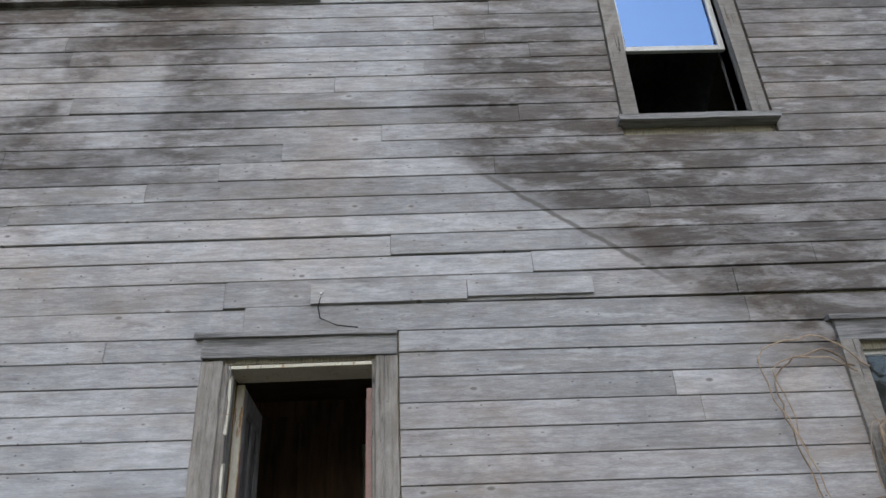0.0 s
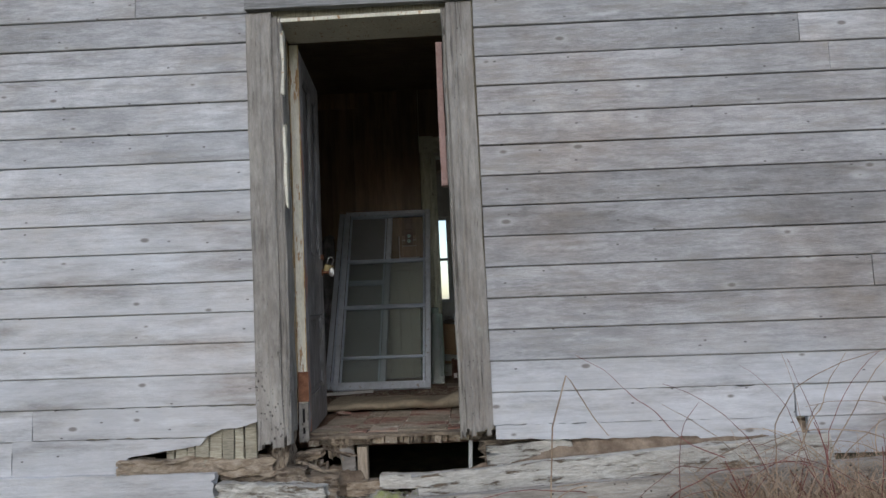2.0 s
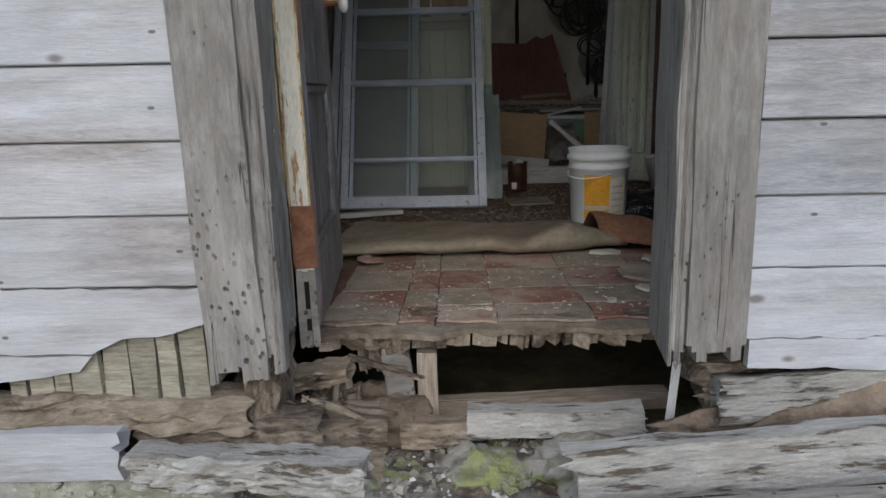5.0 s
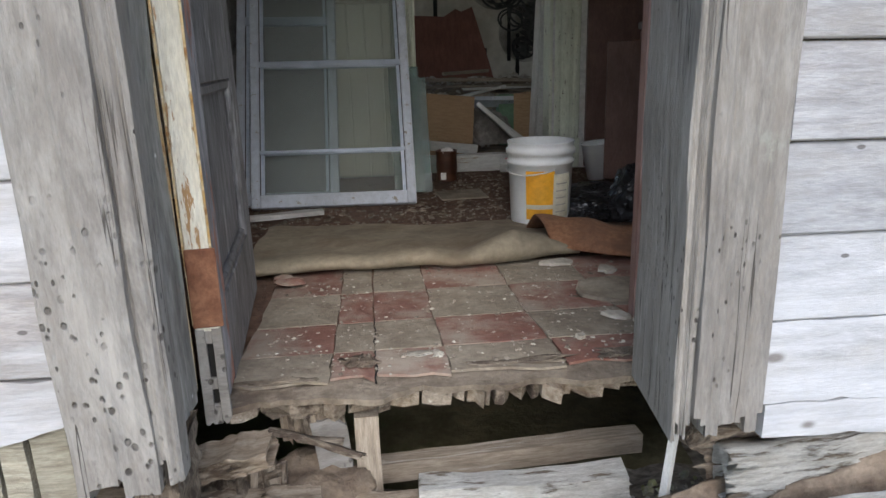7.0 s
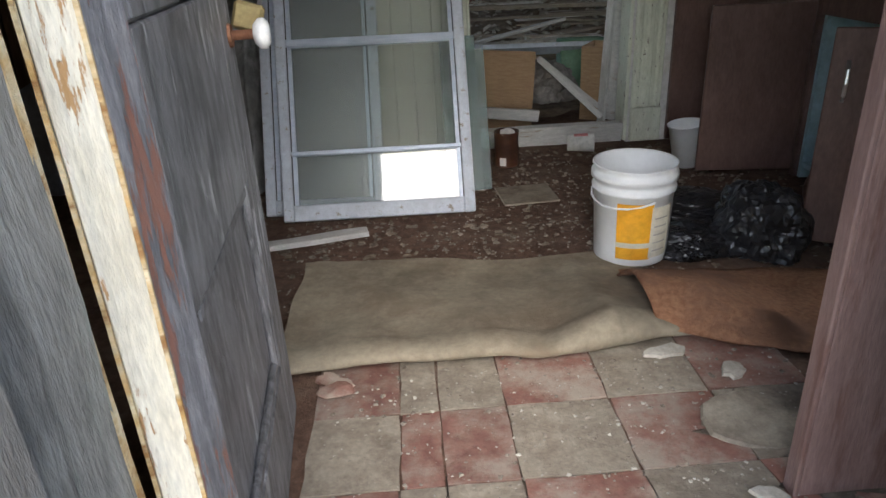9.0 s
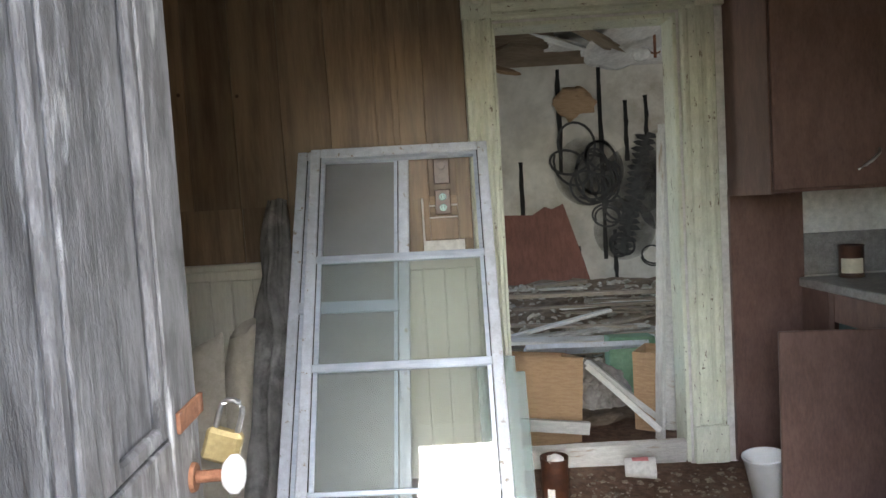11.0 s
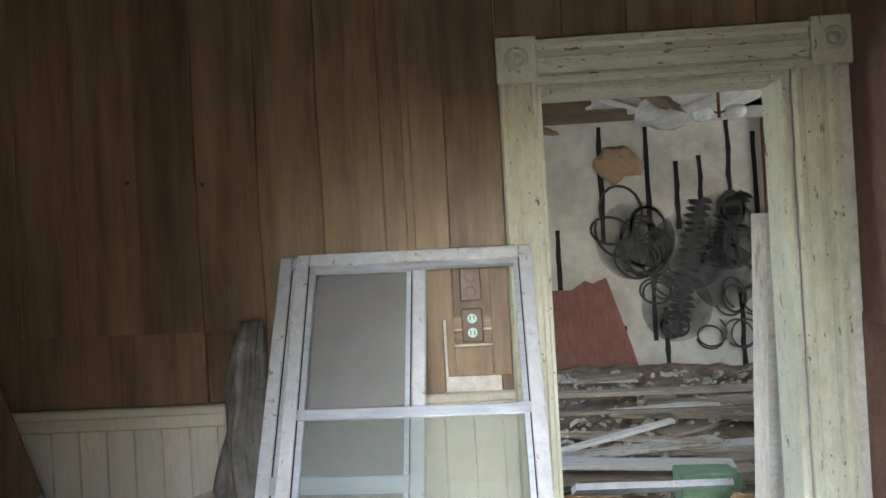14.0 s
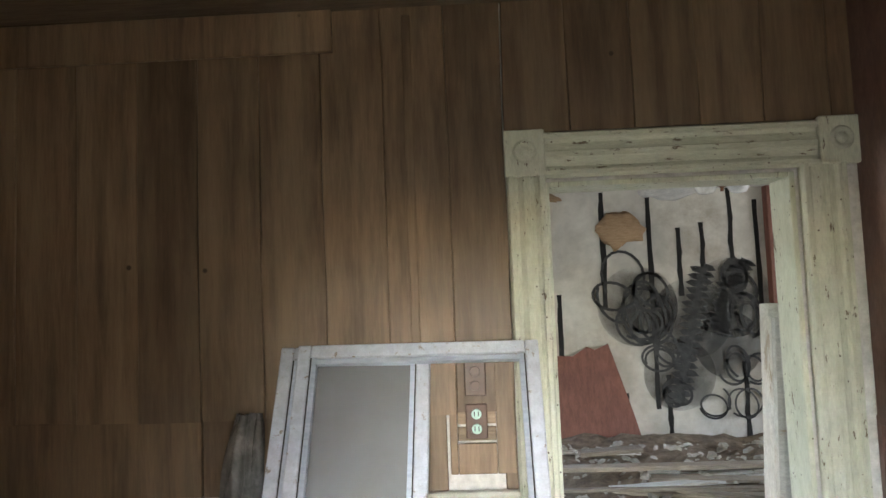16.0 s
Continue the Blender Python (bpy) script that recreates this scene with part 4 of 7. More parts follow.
# ---- outer windows ----
def outer_window(name, x0, x1, z0, z1, muntins, sill_over, label):
    w = tagged(new(name), label, "window", kind="structure")
    w.matrix_basis = Matrix.Translation((x0, FACE, z0))
    W, H = x1 - x0, z1 - z0
    part("casing", rough_board(H + 0.1, 0.115, 0.035, 1 + x0, 0.004), CASING, w, at=Matrix.Translation((-0.06, -0.012, H / 2)) @ pose(0, 0, 0, 0, 90, 0))
    part("casing", rough_board(H + 0.1, 0.115, 0.035, 2 + x0, 0.004), CASING, w, at=Matrix.Translation((W + 0.06, -0.012, H / 2)) @ pose(0, 0, 0, 0, 90, 0))
    part("head_casing", rough_board(W + 0.235, 0.12, 0.036, 3 + x0, 0.004), CASING_H, w, at=Matrix.Translation((W / 2, -0.014, H + 0.105)))
    part("drip_cap", rough_board(W + 0.30, 0.03, 0.06, 4 + x0, 0.003), CASING_H, w, at=Matrix.Translation((W / 2, -0.022, H + 0.18)))
    part("sill", rough_board(W + 2 * sill_over, 0.045, 0.10, 5 + x0, 0.004), CASING_H, w, at=Matrix.Translation((W / 2, -0.03, -0.045)))
    for n, zz, yy in (("lower_sash", 0.0, 0.045), ("upper_sash", H / 2, 0.08)):
        h = H / 2 + 0.02
        if n == "lower_sash" and muntins == 0:
            continue
        s = part(n, box(0.0, 0.045, yy - 0.018, yy + 0.018, zz, zz + h, 0.003), SASH, w)
        box_bm = box(W - 0.045, W, yy - 0.018, yy + 0.018, zz, zz + h, 0.003)
        part("stile", box_bm, SASH, s)
        part("rail", box(0.046, W - 0.046, yy - 0.018, yy + 0.018, zz, zz + 0.045, 0.003), SASH, s)
        part("rail", box(0.046, W - 0.046, yy - 0.018, yy + 0.018, zz + h - 0.045, zz + h, 0.003), SASH, s)
        for i in range(muntins if n == "upper_sash" else 0):
            mx = W * (i + 1) / (muntins + 1)
            part("muntin", box(mx - 0.013, mx + 0.013, yy - 0.014, yy + 0.014, zz + 0.046, zz + h - 0.046, 0.003), SASH, s)
        g = part("pane", box(0.04, W - 0.04, yy - 0.002, yy + 0.002, zz + 0.04, zz + h - 0.04), GLASS if muntins else SKY_GLASS, s)
        g.visible_shadow = False
    part("jamb", box(-0.03, 0.0, 0.0, 0.17, -0.02, H + 0.04), CASING, w)
    part("jamb", box(W, W + 0.03, 0.0, 0.17, -0.02, H + 0.04), CASING, w)
    return w


outer_window("window_1", UP_WIN[0], UP_WIN[1], UP_WIN[2], UP_WIN[3], 0, 0.16, "upper sash window with an open lower half and grey weathered casing")
outer_window("window_2", R_WIN[0], R_WIN[1], R_WIN[2], R_WIN[3], 2, 0.12, "old white sash window with weathered casing behind dry vines")

# ---- entrance ----
door_1 = tagged(new("door_1"), "rotting grey weathered doorway casing of the house", "door frame", kind="structure")
door_1.matrix_basis = Matrix.Translation((-0.68, FACE, FLOOR_Z))


def splintered(width, height, thick, seed, amp, holes=0.0):
    """An upright casing board whose foot has rotted into uneven splinters; foot near z = 0."""
    bm = bmesh.new()
    nx, nz = 12, 26
    r = random.Random(seed)
    foot = []
    level = 0.0
    for i in range(nx):
        if r.random() < 0.45:
            level = r.uniform(0, amp)
        foot.append(level)
    groove = [r.uniform(-0.004, 0.004) for _ in range(nx + 1)]
    for i in range(nx):
        za = foot[i]
        prev = None
        for j in range(nz + 1):
            z = za + (height - za) * (j / nz) ** 1.6
            ring = []
            for x, y in ((i / nx * width, 0), ((i + 1) / nx * width, 0), ((i + 1) / nx * width, thick), (i / nx * width, thick)):
                wob = noise.noise(Vector((x * 30, z * 3.0, seed))) * 0.005
                edge = noise.noise(Vector((seed * 3.3, z * 5, 0))) * 0.006 if (x < 0.001 or x > width - 0.001) else 0
                yy = y + (groove[round(x / width * nx)] + wob if y == 0 else 0)
                ring.append(bm.verts.new((x + edge, yy, z)))
            if prev:
                bm.faces.new((prev[0], prev[1], ring[1], ring[0]))
                if j < 12 or i in (0, nx - 1):
                    bm.faces.new((prev[1], prev[2], ring[2], ring[1]))
                    bm.faces.new((prev[3], prev[0], ring[0], ring[3]))
                bm.faces.new((prev[2], prev[3], ring[3], ring[2]))
            else:
                bm.faces.new(ring)
            prev = ring
        bm.faces.new(prev)
    bmesh.ops.remove_doubles(bm, verts=bm.verts, dist=0.0005)
    return bm


local = lambda x, y, z: Matrix.Translation((x + 0.68, y - FACE, z - FLOOR_Z))
part("casing", splintered(0.124, 2.105, 0.05, 4, 0.09), CASING, door_1, at=local(-1.224, FACE - 0.014, 0.395) @ pose(0, 0, 0, 0, -0.35, 0))
part("casing_edge", splintered(0.066, 2.075, 0.045, 14, 0.08), CASING, door_1, at=local(-1.132, FACE - 0.002, 0.405))
part("casing", splintered(0.122, 2.08, 0.05, 8, 0.05), CASING, door_1, at=local(-0.246, FACE - 0.014, 0.42) @ pose(0, 0, 0, 0, -0.35, 0))
part("head_casing", rough_board(1.10, 0.112, 0.04, 9, 0.003), CASING_H, door_1, at=local(-0.685, FACE - 0.008, 2.567) @ pose(0, 0, 0, 0, 0.6, 0))
part("drip_cap", rough_board(1.145, 0.032, 0.065, 6, 0.003), CASING_H, door_1, at=local(-0.706, FACE - 0.02, 2.641) @ pose(0, 0, 0, 0, 0.6, 0))
part("jamb", splintered(0.02, 2.04, 0.172, 21, 0.03), JAMB, door_1, "dark grey-green jamb with flecks of old white paint", at=local(-1.117, FACE + 0.03, 0.45) @ pose(0, 0, 0, 0, 0, -3))
part("paint_edge", rough_board(1.98, 0.010, 0.012, 51, 0.002, (0.02, 0.02), 40), PAINT_EDGE, door_1, "ochre and cream paint along the jamb edge", at=local(-1.094, FACE + 0.203, 1.46) @ pose(0, 0, 0, 0, 90, 0))
for zc, L, s in ((2.25, 0.34, 5), (1.74, 0.42, 6)):
    part("paint_flake", rough_board(L, 0.014, 0.03, s, 0.007, (0.05, 0.05), 16), PEEL, door_1, "strip of peeling cream paint", at=local(-1.062, FACE + 0.012, zc) @ pose(0, 0, 0, 0, 90, 0))
part("jamb", splintered(0.030, 2.06, 0.25, 23, 0.06), CASING, door_1, at=local(-0.279, FACE - 0.002, 0.42) @ pose(0, 0, 0, 0, 0, -7))
part("head_jamb", box(-0.415, 0.41, 0.0, 0.28, 2.075, 2.095, 0.002), PEEL, door_1, "peeling cream head jamb")
part("door_stop", rough_board(0.72, 0.05, 0.03, 31, 0.003), PINK_BROWN, door_1, "splintered brown stop batten", at=local(-0.30, FACE + 0.10, 1.98) @ pose(0, 0, 0, 0, 90, 90))

# the open door
leaf = thing("open_door", "old panelled door flaking grey over red, standing open", "door", pose(-1.05, 3.965, 0.395, 0, 0, 4.7))
T, DW, DH = 0.04, 0.775, 2.04
part("hinge_edge", box(-T, 0.003, -0.012, 0.0, 0.18, DH, 0.002), PEEL, leaf, "cream painted door edge with flaking paint")
part("hinge_stile", box(-T, 0, 0.001, 0.13, 0.02, DH, 0.003), DOOR_RED, leaf, "grey paint flaking to old red")
part("lock_stile", box(-T, 0, DW - 0.12, DW, 0.0, DH, 0.003), DOOR, leaf)
part("mid_stile", box(-T, 0, 0.40, 0.475, 0.96, DH - 0.125, 0.003), DOOR, leaf)
part("lock_rail", box(-T, -0.0005, 0.131, DW - 0.121, 0.62, 0.955, 0.003), DOOR, leaf)
part("top_rail", box(-T, -0.0005, 0.131, DW - 0.121, DH - 0.12, DH, 0.003), DOOR, leaf)
part("bottom_rail", box(-T, -0.0005, 0.131, DW - 0.121, 0.0, 0.2, 0.003), DOOR, leaf)
for y0, y1, z0, z1 in ((0.131, 0.399, 0.956, DH - 0.121), (0.476, DW - 0.121, 0.956, DH - 0.121), (0.131, DW - 0.121, 0.201, 0.619)):
    pm = part("panel", box(-T + 0.008, -0.018, y0, y1, z0, z1), DOOR, leaf)
    for a in (box(-0.018, -0.003, y0, y0 + 0.022, z0 + 0.0, z1, 0.005), box(-0.018, -0.003, y1 - 0.022, y1, z0, z1, 0.005), box(-0.018, -0.003, y0 + 0.023, y1 - 0.023, z0, z0 + 0.024, 0.005), box(-0.018, -0.003, y0 + 0.023, y1 - 0.023, z1 - 0.024, z1, 0.005)):
        part("moulding", a, DOOR, pm)
for ex in (-0.0415, 0.0045):
    part("paint_edge", rough_board(DH - 0.2, 0.004, 0.004, 50 + ex * 100, 0.0012, (0.0, 0.0), 40), PAINT_EDGE, leaf, "ochre paint line on the door edge", at=Matrix.Translation((ex, -0.0135, 0.19 + (DH - 0.19) / 2)) @ pose(0, 0, 0, 0, 90, 0))
hinge = part("hinge", box(-T - 0.002, 0.012, -0.018, -0.0125, 0.19, 0.34, 0.002), RUST, leaf, "rusted iron butt hinge")
part("edge_foot", rough_board(0.20, 0.017, 0.014, 4, 0.002, (0.0, 0.03)), CASING, leaf, "bare grey foot of the door edge", at=Matrix.Translation((-0.034, -0.006, 0.085)) @ pose(0, 0, 0, 0, 90, 0))
part("edge_foot", rough_board(0.20, 0.017, 0.014, 9, 0.002, (0.0, 0.02)), CASING, leaf, "bare grey foot of the door edge", at=Matrix.Translation((-0.004, -0.006, 0.085)) @ pose(0, 0, 0, 0, 90, 0))
for z0, z1 in ((-0.012, 0.03), (0.062, 0.085), (0.155, 0.185)):
    part("edge_bridge", box(-0.026, -0.012, -0.011, 0.0, z0, z1, 0.002), CASING, leaf)
part("mortise_back", box(-0.03, -0.008, -0.003, 0.0008, -0.01, 0.18), DARK, leaf, "dark slots in the rotted door edge")
knob = part("knob", lathe([(0.0, 0.0), (0.018, 0.004), (0.028, 0.014), (0.028, 0.024), (0.018, 0.032), (0.0, 0.034)]), PORCELAIN, leaf, "white porcelain door knob", at=Matrix.Translation((0.042, DW - 0.05, 0.875)) @ pose(0, 0, 0, 0, 90, 0))
part("spindle", cyl(0.009, 0.009, 0.05, 10, pose(0, 0, 0, 0, 90, 0)), RUST, knob, "", at=Matrix.Translation((0, 0, -0.045)) @ pose(0, 0, 0, 0, -90, 0))
part("rose", cyl(0.022, 0.020, 0.006, 16, pose(0, 0, 0, 0, 90, 0)), RUST, leaf, at=Matrix.Translation((0.0005, DW - 0.05, 0.875)))
part("hasp", box(0, 0.006, DW - 0.10, DW + 0.012, 0.955, 0.985, 0.001), RUST, leaf, "rusty hasp")
lock = thing("padlock", "brass padlock with a steel shackle hanging from the door hasp", "padlock", pose(0.0, 0, 0).to_translation() + Vector((-1.088, 4.74, 1.272)))
part("body", box(-0.028, 0.028, -0.012, 0.012, 0.0, 0.052, 0.006), BRASS, lock, at=pose(0, 0, 0, 0, 18, 0))
part("shackle", tube([(-0.017, 0, 0.0), (-0.017, 0, 0.03)] + [(-0.017 * math.cos(a), 0, 0.03 + 0.017 * math.sin(a)) for a in (0.5, 1.0, 1.57, 2.1, 2.6)] + [(0.017, 0, 0.03), (0.017, 0, 0.0)], 0.0045, 7), STEEL, lock, "bright steel shackle", at=pose(0.016, 0, 0.05, 0, 18, 0))

# ---- rotten threshold ----
SHEATH = thing("sheathing", "bare vertical sheathing boards exposed by rot", "boards", (-1.45, 3.728, 0.315))
r = random.Random(3)
x = -0.22
while x < 0.20:
    w = r.uniform(0.03, 0.075)
    part("board", rough_board(0.27 + r.uniform(-0.05, 0.0), w - 0.006, 0.018, r.random() * 9, 0.006, (0.06, 0.06)), SHEATHING, SHEATH, at=Matrix.Translation((x + w / 2, r.uniform(0.0, 0.012), 0.115)) @ pose(0, 0, 0, 0, -90, 0))
    x += w


def rot(name, a, b, w, t, mat, seed, rag=(0.05, 0.05), amp=0.018, label="", n=44, k=10):
    a, b = Vector(a), Vector(b)
    q = (b - a).to_track_quat("X", "Z")
    bm = rough_board((b - a).length, w, t, seed, amp, rag, n, k)
    if amp > 0.012:
        for v in bm.verts:
            p = v.co + Vector((seed, 0, 0))
            v.co += noise.noise_vector(Vector((p.x * 22, p.y * 48, p.z * 48))) * 0.009 + noise.noise_vector(Vector((p.x * 60, p.y * 110, p.z * 110))) * 0.005
        for f in bm.faces:
            f.smooth = False
    ob = link_mesh(name, bm, mat, None, "", Matrix.Translation((a + b) / 2) @ q.to_matrix().to_4x4())
    return tagged(ob, label, "beam" if "beam" in name else "board")


rot("water_table_board", (-4.2, FACE - 0.005, 0.288), (-1.42, FACE - 0.005, 0.258), 0.112, 0.05, SIDING, 2.2, (0, 0.03), 0.005, "grey water table board at the foot of the wall")
rot("rotten_sill_beam", (-1.90, FACE + 0.01, 0.345), (-1.15, FACE + 0.05, 0.325), 0.07, 0.07, ROT_TAN, 3.4, label="splintered remains of a rotten sill beam")
rot("rotten_sill_beam", (-1.42, FACE + 0.07, 0.285), (-1.00, FACE + 0.07, 0.272), 0.08, 0.10, ROTTEN, 5.4, (0.02, 0.08), label="dark brown rotten sill beam with open grain")
rot("rotten_sill_beam", (-1.41, FACE - 0.01, 0.228), (-0.90, FACE - 0.02, 0.192), 0.085, 0.08, ROTTEN_PALE, 6.1, (0.02, 0.09), label="white crumbling piece of sill beam")
rot("rotten_sill_beam", (-1.27, 3.82, 0.215), (-0.885, 3.86, 0.165), 0.13, 0.13, ROT_TAN, 7.7, (0.05, 0.11), 0.026, "tan crumbling rotten sill beam with open pockets", 60, 14)
rot("rotten_beam_end", (-1.14, 3.93, 0.300), (-0.965, 3.93, 0.335), 0.042, 0.09, ROT_TAN, 8.8, (0.02, 0.05), 0.013, "splintered tan stub of a floor beam", 40, 10)
rot("rotten_post_foot", (-1.15, 3.81, 0.19), (-1.125, 3.81, 0.47), 0.09, 0.12, ROTTEN, 5.9, (0.02, 0.10), 0.02, "dark brown rotted wood behind the casing foot", 44, 12)
hang = thing("splintered_beam_stub", "grey-brown splinters hanging from a broken floor beam", "splinters", (-0.95, 3.98, 0.27))
rr = random.Random(61)
for k in range(9):
    part("splinter", rough_board(rr.uniform(0.06, 0.11), rr.uniform(0.010, 0.022), 0.016, k * 3.1, 0.003, (0.0, 0.03), 6, 2), ROTTEN if k % 3 else OLD_BOARD, hang, at=Matrix.Translation((-0.095 + k * 0.011, -0.025 + rr.uniform(-0.012, 0.012), -0.015 + rr.uniform(-0.01, 0.01))) @ pose(0, 0, 0, rr.uniform(-8, 8), 90 + rr.uniform(-9, 9), 0))
for k in range(8):
    part("splinter", rough_board(rr.uniform(0.05, 0.12), rr.uniform(0.012, 0.026), 0.016, k * 2.3 + 40, 0.003, (0.0, 0.03), 6, 2), ROTTEN if k % 2 else ROT_TAN, hang, at=Matrix.Translation((-0.01 + k * 0.016, 0.06 + rr.uniform(-0.015, 0.015), 0.045 + rr.uniform(-0.012, 0.01))) @ pose(0, 0, 0, rr.uniform(-8, 8), 90 + rr.uniform(-9, 9), 0))
rot("sill_board", (-0.86, 3.96, 0.150), (-0.685, 3.95, 0.155), 0.062, 0.06, ROT_TAN, 4.1, (0.03, 0.0), 0.01, "brown board end lying on the rubble")
rot("sill_board", (-0.69, 3.95, 0.182), (-0.25, 3.93, 0.186), 0.062, 0.06, ROTTEN_PALE, 4.6, (0.0, 0.06), 0.008, "pale flaking sill board under the doorway")
rot("floor_joist", (-0.80, 4.16, 0.115), (-0.12, 4.20, 0.115), 0.05, 0.05, OLD_BOARD, 4.9, (0.0, 0.0), 0.003, "grey floor joist seen under the doorway")
strut("stud", (-0.79, 4.05, 0.06), (-0.79, 4.05, 0.335), 0.05, 0.06, OLD_BOARD, None, 3, 0.003)
tagged(bpy.data.objects["stud"], "short upright stud under the floor edge", "post")
strut("broken_board", (-0.85, 4.03, 0.08), (-0.87, 4.03, 0.34), 0.07, 0.02, CASING, None, 5, 0.006, (0.02, 0.02))
tagged(bpy.data.objects["broken_board"], "grey broken slat beside the stud", "board")
strut("white_peg", (-0.248, 3.80, 0.10), (-0.235, 3.78, 0.40), 0.014, 0.012, WHITE_BOARD, None, 7, 0.002, (0.0, 0.03))
tagged(bpy.data.objects["white_peg"], "thin pale splinter standing under the casing", "splinter")
rot("rotten_sill_beam", (-0.20, 3.835, 0.345), (1.25, 3.835, 0.335), 0.11, 0.12, ROTTEN, 12.3, (0.1, 0.0), 0.02, "brown rotten sill beam under the siding")
rot("rotten_sill_beam", (-0.17, 3.745, 0.325), (0.24, 3.745, 0.345), 0.10, 0.05, ROTTEN_PALE, 12.9, (0.12, 0.06), 0.012, "pale torn slab of sill wood")
rot("fallen_trim_board", (-0.52, 3.63, 0.225), (1.35, 3.62, 0.345), 0.12, 0.05, ROTTEN_PALE, 13.5, (0.16, 0.0), 0.008, "long white peeling trim board fallen against the foundation")
rot("fallen_trim_board", (-0.56, 3.52, 0.15), (1.7, 3.50, 0.27), 0.115, 0.055, SPECKLED, 14.5, (0.14, 0.0), 0.005, "long grey speckled board fallen in front of the wall")
rot("broken_lath", (-0.92, 3.50, 0.10), (-0.52, 3.52, 0.105), 0.03, 0.02, ROTTEN_PALE, 15.5, (0.03, 0.03), 0.004, "broken strip of wood on the soil")

# rubble and mossy stones between foundation and floor
bm = bmesh.new()
grid = []
for i in range(41):
    row = []
    for j in range(25):
        x, y = -1.5 + i * 0.05, 3.30 + j * 0.04
        h = 0.075 + 0.035 * min(max((y - 3.45) / 0.3, 0), 1) - 0.12 * min(max((y - 4.0) / 0.2, 0), 1)
        h += 0.022 * noise.noise(Vector((x * 7, y * 7, 2))) + 0.014 * noise.noise(Vector((x * 22, y * 22, 5)))
        row.append(bm.verts.new((x, y, h)))
    grid.append(row)
for a, b in zip(grid, grid[1:]):
    for j in range(24):
        bm.faces.new((a[j], b[j], b[j + 1], a[j + 1]))
tagged(link_mesh("soil_bank", bm, SOIL), "dark damp soil and rubble below the doorway", "soil", kind="structure")
for (x, y, z, rx, ry, rz, s, lab) in ((-0.66, 3.84, 0.10, 0.09, 0.10, 0.05, 1, "mossy old foundation stone"), (-0.44, 3.82, 0.11, 0.125, 0.12, 0.065, 2, "grey stone patched with moss"), (-0.98, 3.78, 0.085, 0.14, 0.09, 0.04, 3, "pale crumbling mortar stone"), (-1.16, 3.86, 0.06, 0.1, 0.1, 0.06, 4, "brown earthy foundation stone"), (-0.20, 3.80, 0.10, 0.09, 0.09, 0.05, 5, "grey rubble foundation stone")):
    tagged(link_mesh("foundation_stone", lump(rx, ry, rz, s, 0.6, 4), MOSS if s in (1, 2, 3) else MUD, at=Matrix.Translation((x, y, z))), lab, "stone", group="foundation stones")
for x, y, z, rx, ry, rz, s in ((-1.06, 3.985, 0.20, 0.13, 0.07, 0.08, 11), (-1.20, 3.90, 0.27, 0.12, 0.06, 0.09, 13)):
    tagged(link_mesh("rotten_wood_chunk", lump(rx, ry, rz, s, 0.5, 4), ROTTEN, at=pose(x, y, z, 0, 0, s * 9)), "crumbled brown chunk of rotten sill", "rotten wood", "rotten chunks")
tagged(link_mesh("dirt_bank", lump(0.85, 0.06, 0.12, 17, 0.2, 5), MUD, at=pose(0.62, 3.755, 0.31, 0, -4, 0)), "brown crumbled dirt below the siding", "dirt", kind="structure")
tagged(link_mesh("dirt_pocket", lump(0.15, 0.09, 0.075, 12, 0.4, 4), MUD, at=Matrix.Translation((-0.92, 4.02, 0.165))), "brown crumbled dirt heaped under the broken floor", "dirt", kind="structure")

bm = bmesh.new()
top = [(-1.19, 3.60), (-0.9, 3.52), (-0.45, 3.45), (0.0, 3.38), (0.20, 3.30), (0.24, 3.0), (-0.2, 2.86), (-0.9, 2.84), (-1.22, 2.95), (-1.20, 3.3)]
up = [bm.verts.new((x, y, 0.135 + 0.01 * noise.noise(Vector((x * 3, y * 3, 0))))) for x, y in top]
dn = [bm.verts.new((x, y, -0.1)) for x, y in top]
bm.faces.new(up)
for i in range(len(top)):
    bm.faces.new((up[i], up[i - 1], dn[i - 1], dn[i]))
bmesh.ops.bevel(bm, geom=[e for e in bm.edges if all(v in up for v in e.verts)], offset=0.012, segments=2, affect="EDGES")
tagged(link_mesh("step_slab", bm, SLAB), "worn beige concrete slab in front of the doorway", "slab")


def scatter(name, n, region, size, mat, seed, label, flat=0.5, zf=None):
    """Loose crumbs in one mesh."""
    r = random.Random(seed)
    bm = bmesh.new()
    for _ in range(n):
        x, y = r.uniform(region[0], region[1]), r.uniform(region[2], region[3])
        z = zf(x, y) if zf else region[4]
        s = size * r.uniform(0.35, 1.0) ** 1.5
        m = Matrix.Translation((x, y, z + s * flat * 0.3)) @ Euler((r.uniform(-0.5, 0.5), r.uniform(-0.5, 0.5), r.uniform(0, 6.3))).to_matrix().to_4x4() @ Matrix.Diagonal((s, s * r.uniform(0.4, 1.0), s * flat, 1))
        vs = [bm.verts.new(m @ Vector(p)) for p in ((-0.5, -0.4, -0.5), (0.5, -0.5, -0.5), (0.4, 0.5, -0.5), (-0.45, 0.4, -0.5), (-0.3, -0.3, 0.5), (0.35, -0.3, 0.45), (0.2, 0.35, 0.5), (-0.3, 0.2, 0.4))]
        for f in ((0, 1, 5, 4), (1, 2, 6, 5), (2, 3, 7, 6), (3, 0, 4, 7), (4, 5, 6, 7), (3, 2, 1, 0)):
            bm.faces.new([vs[i] for i in f])
    return tagged(link_mesh(name, bm, mat), label, "debris", kind="stuff")


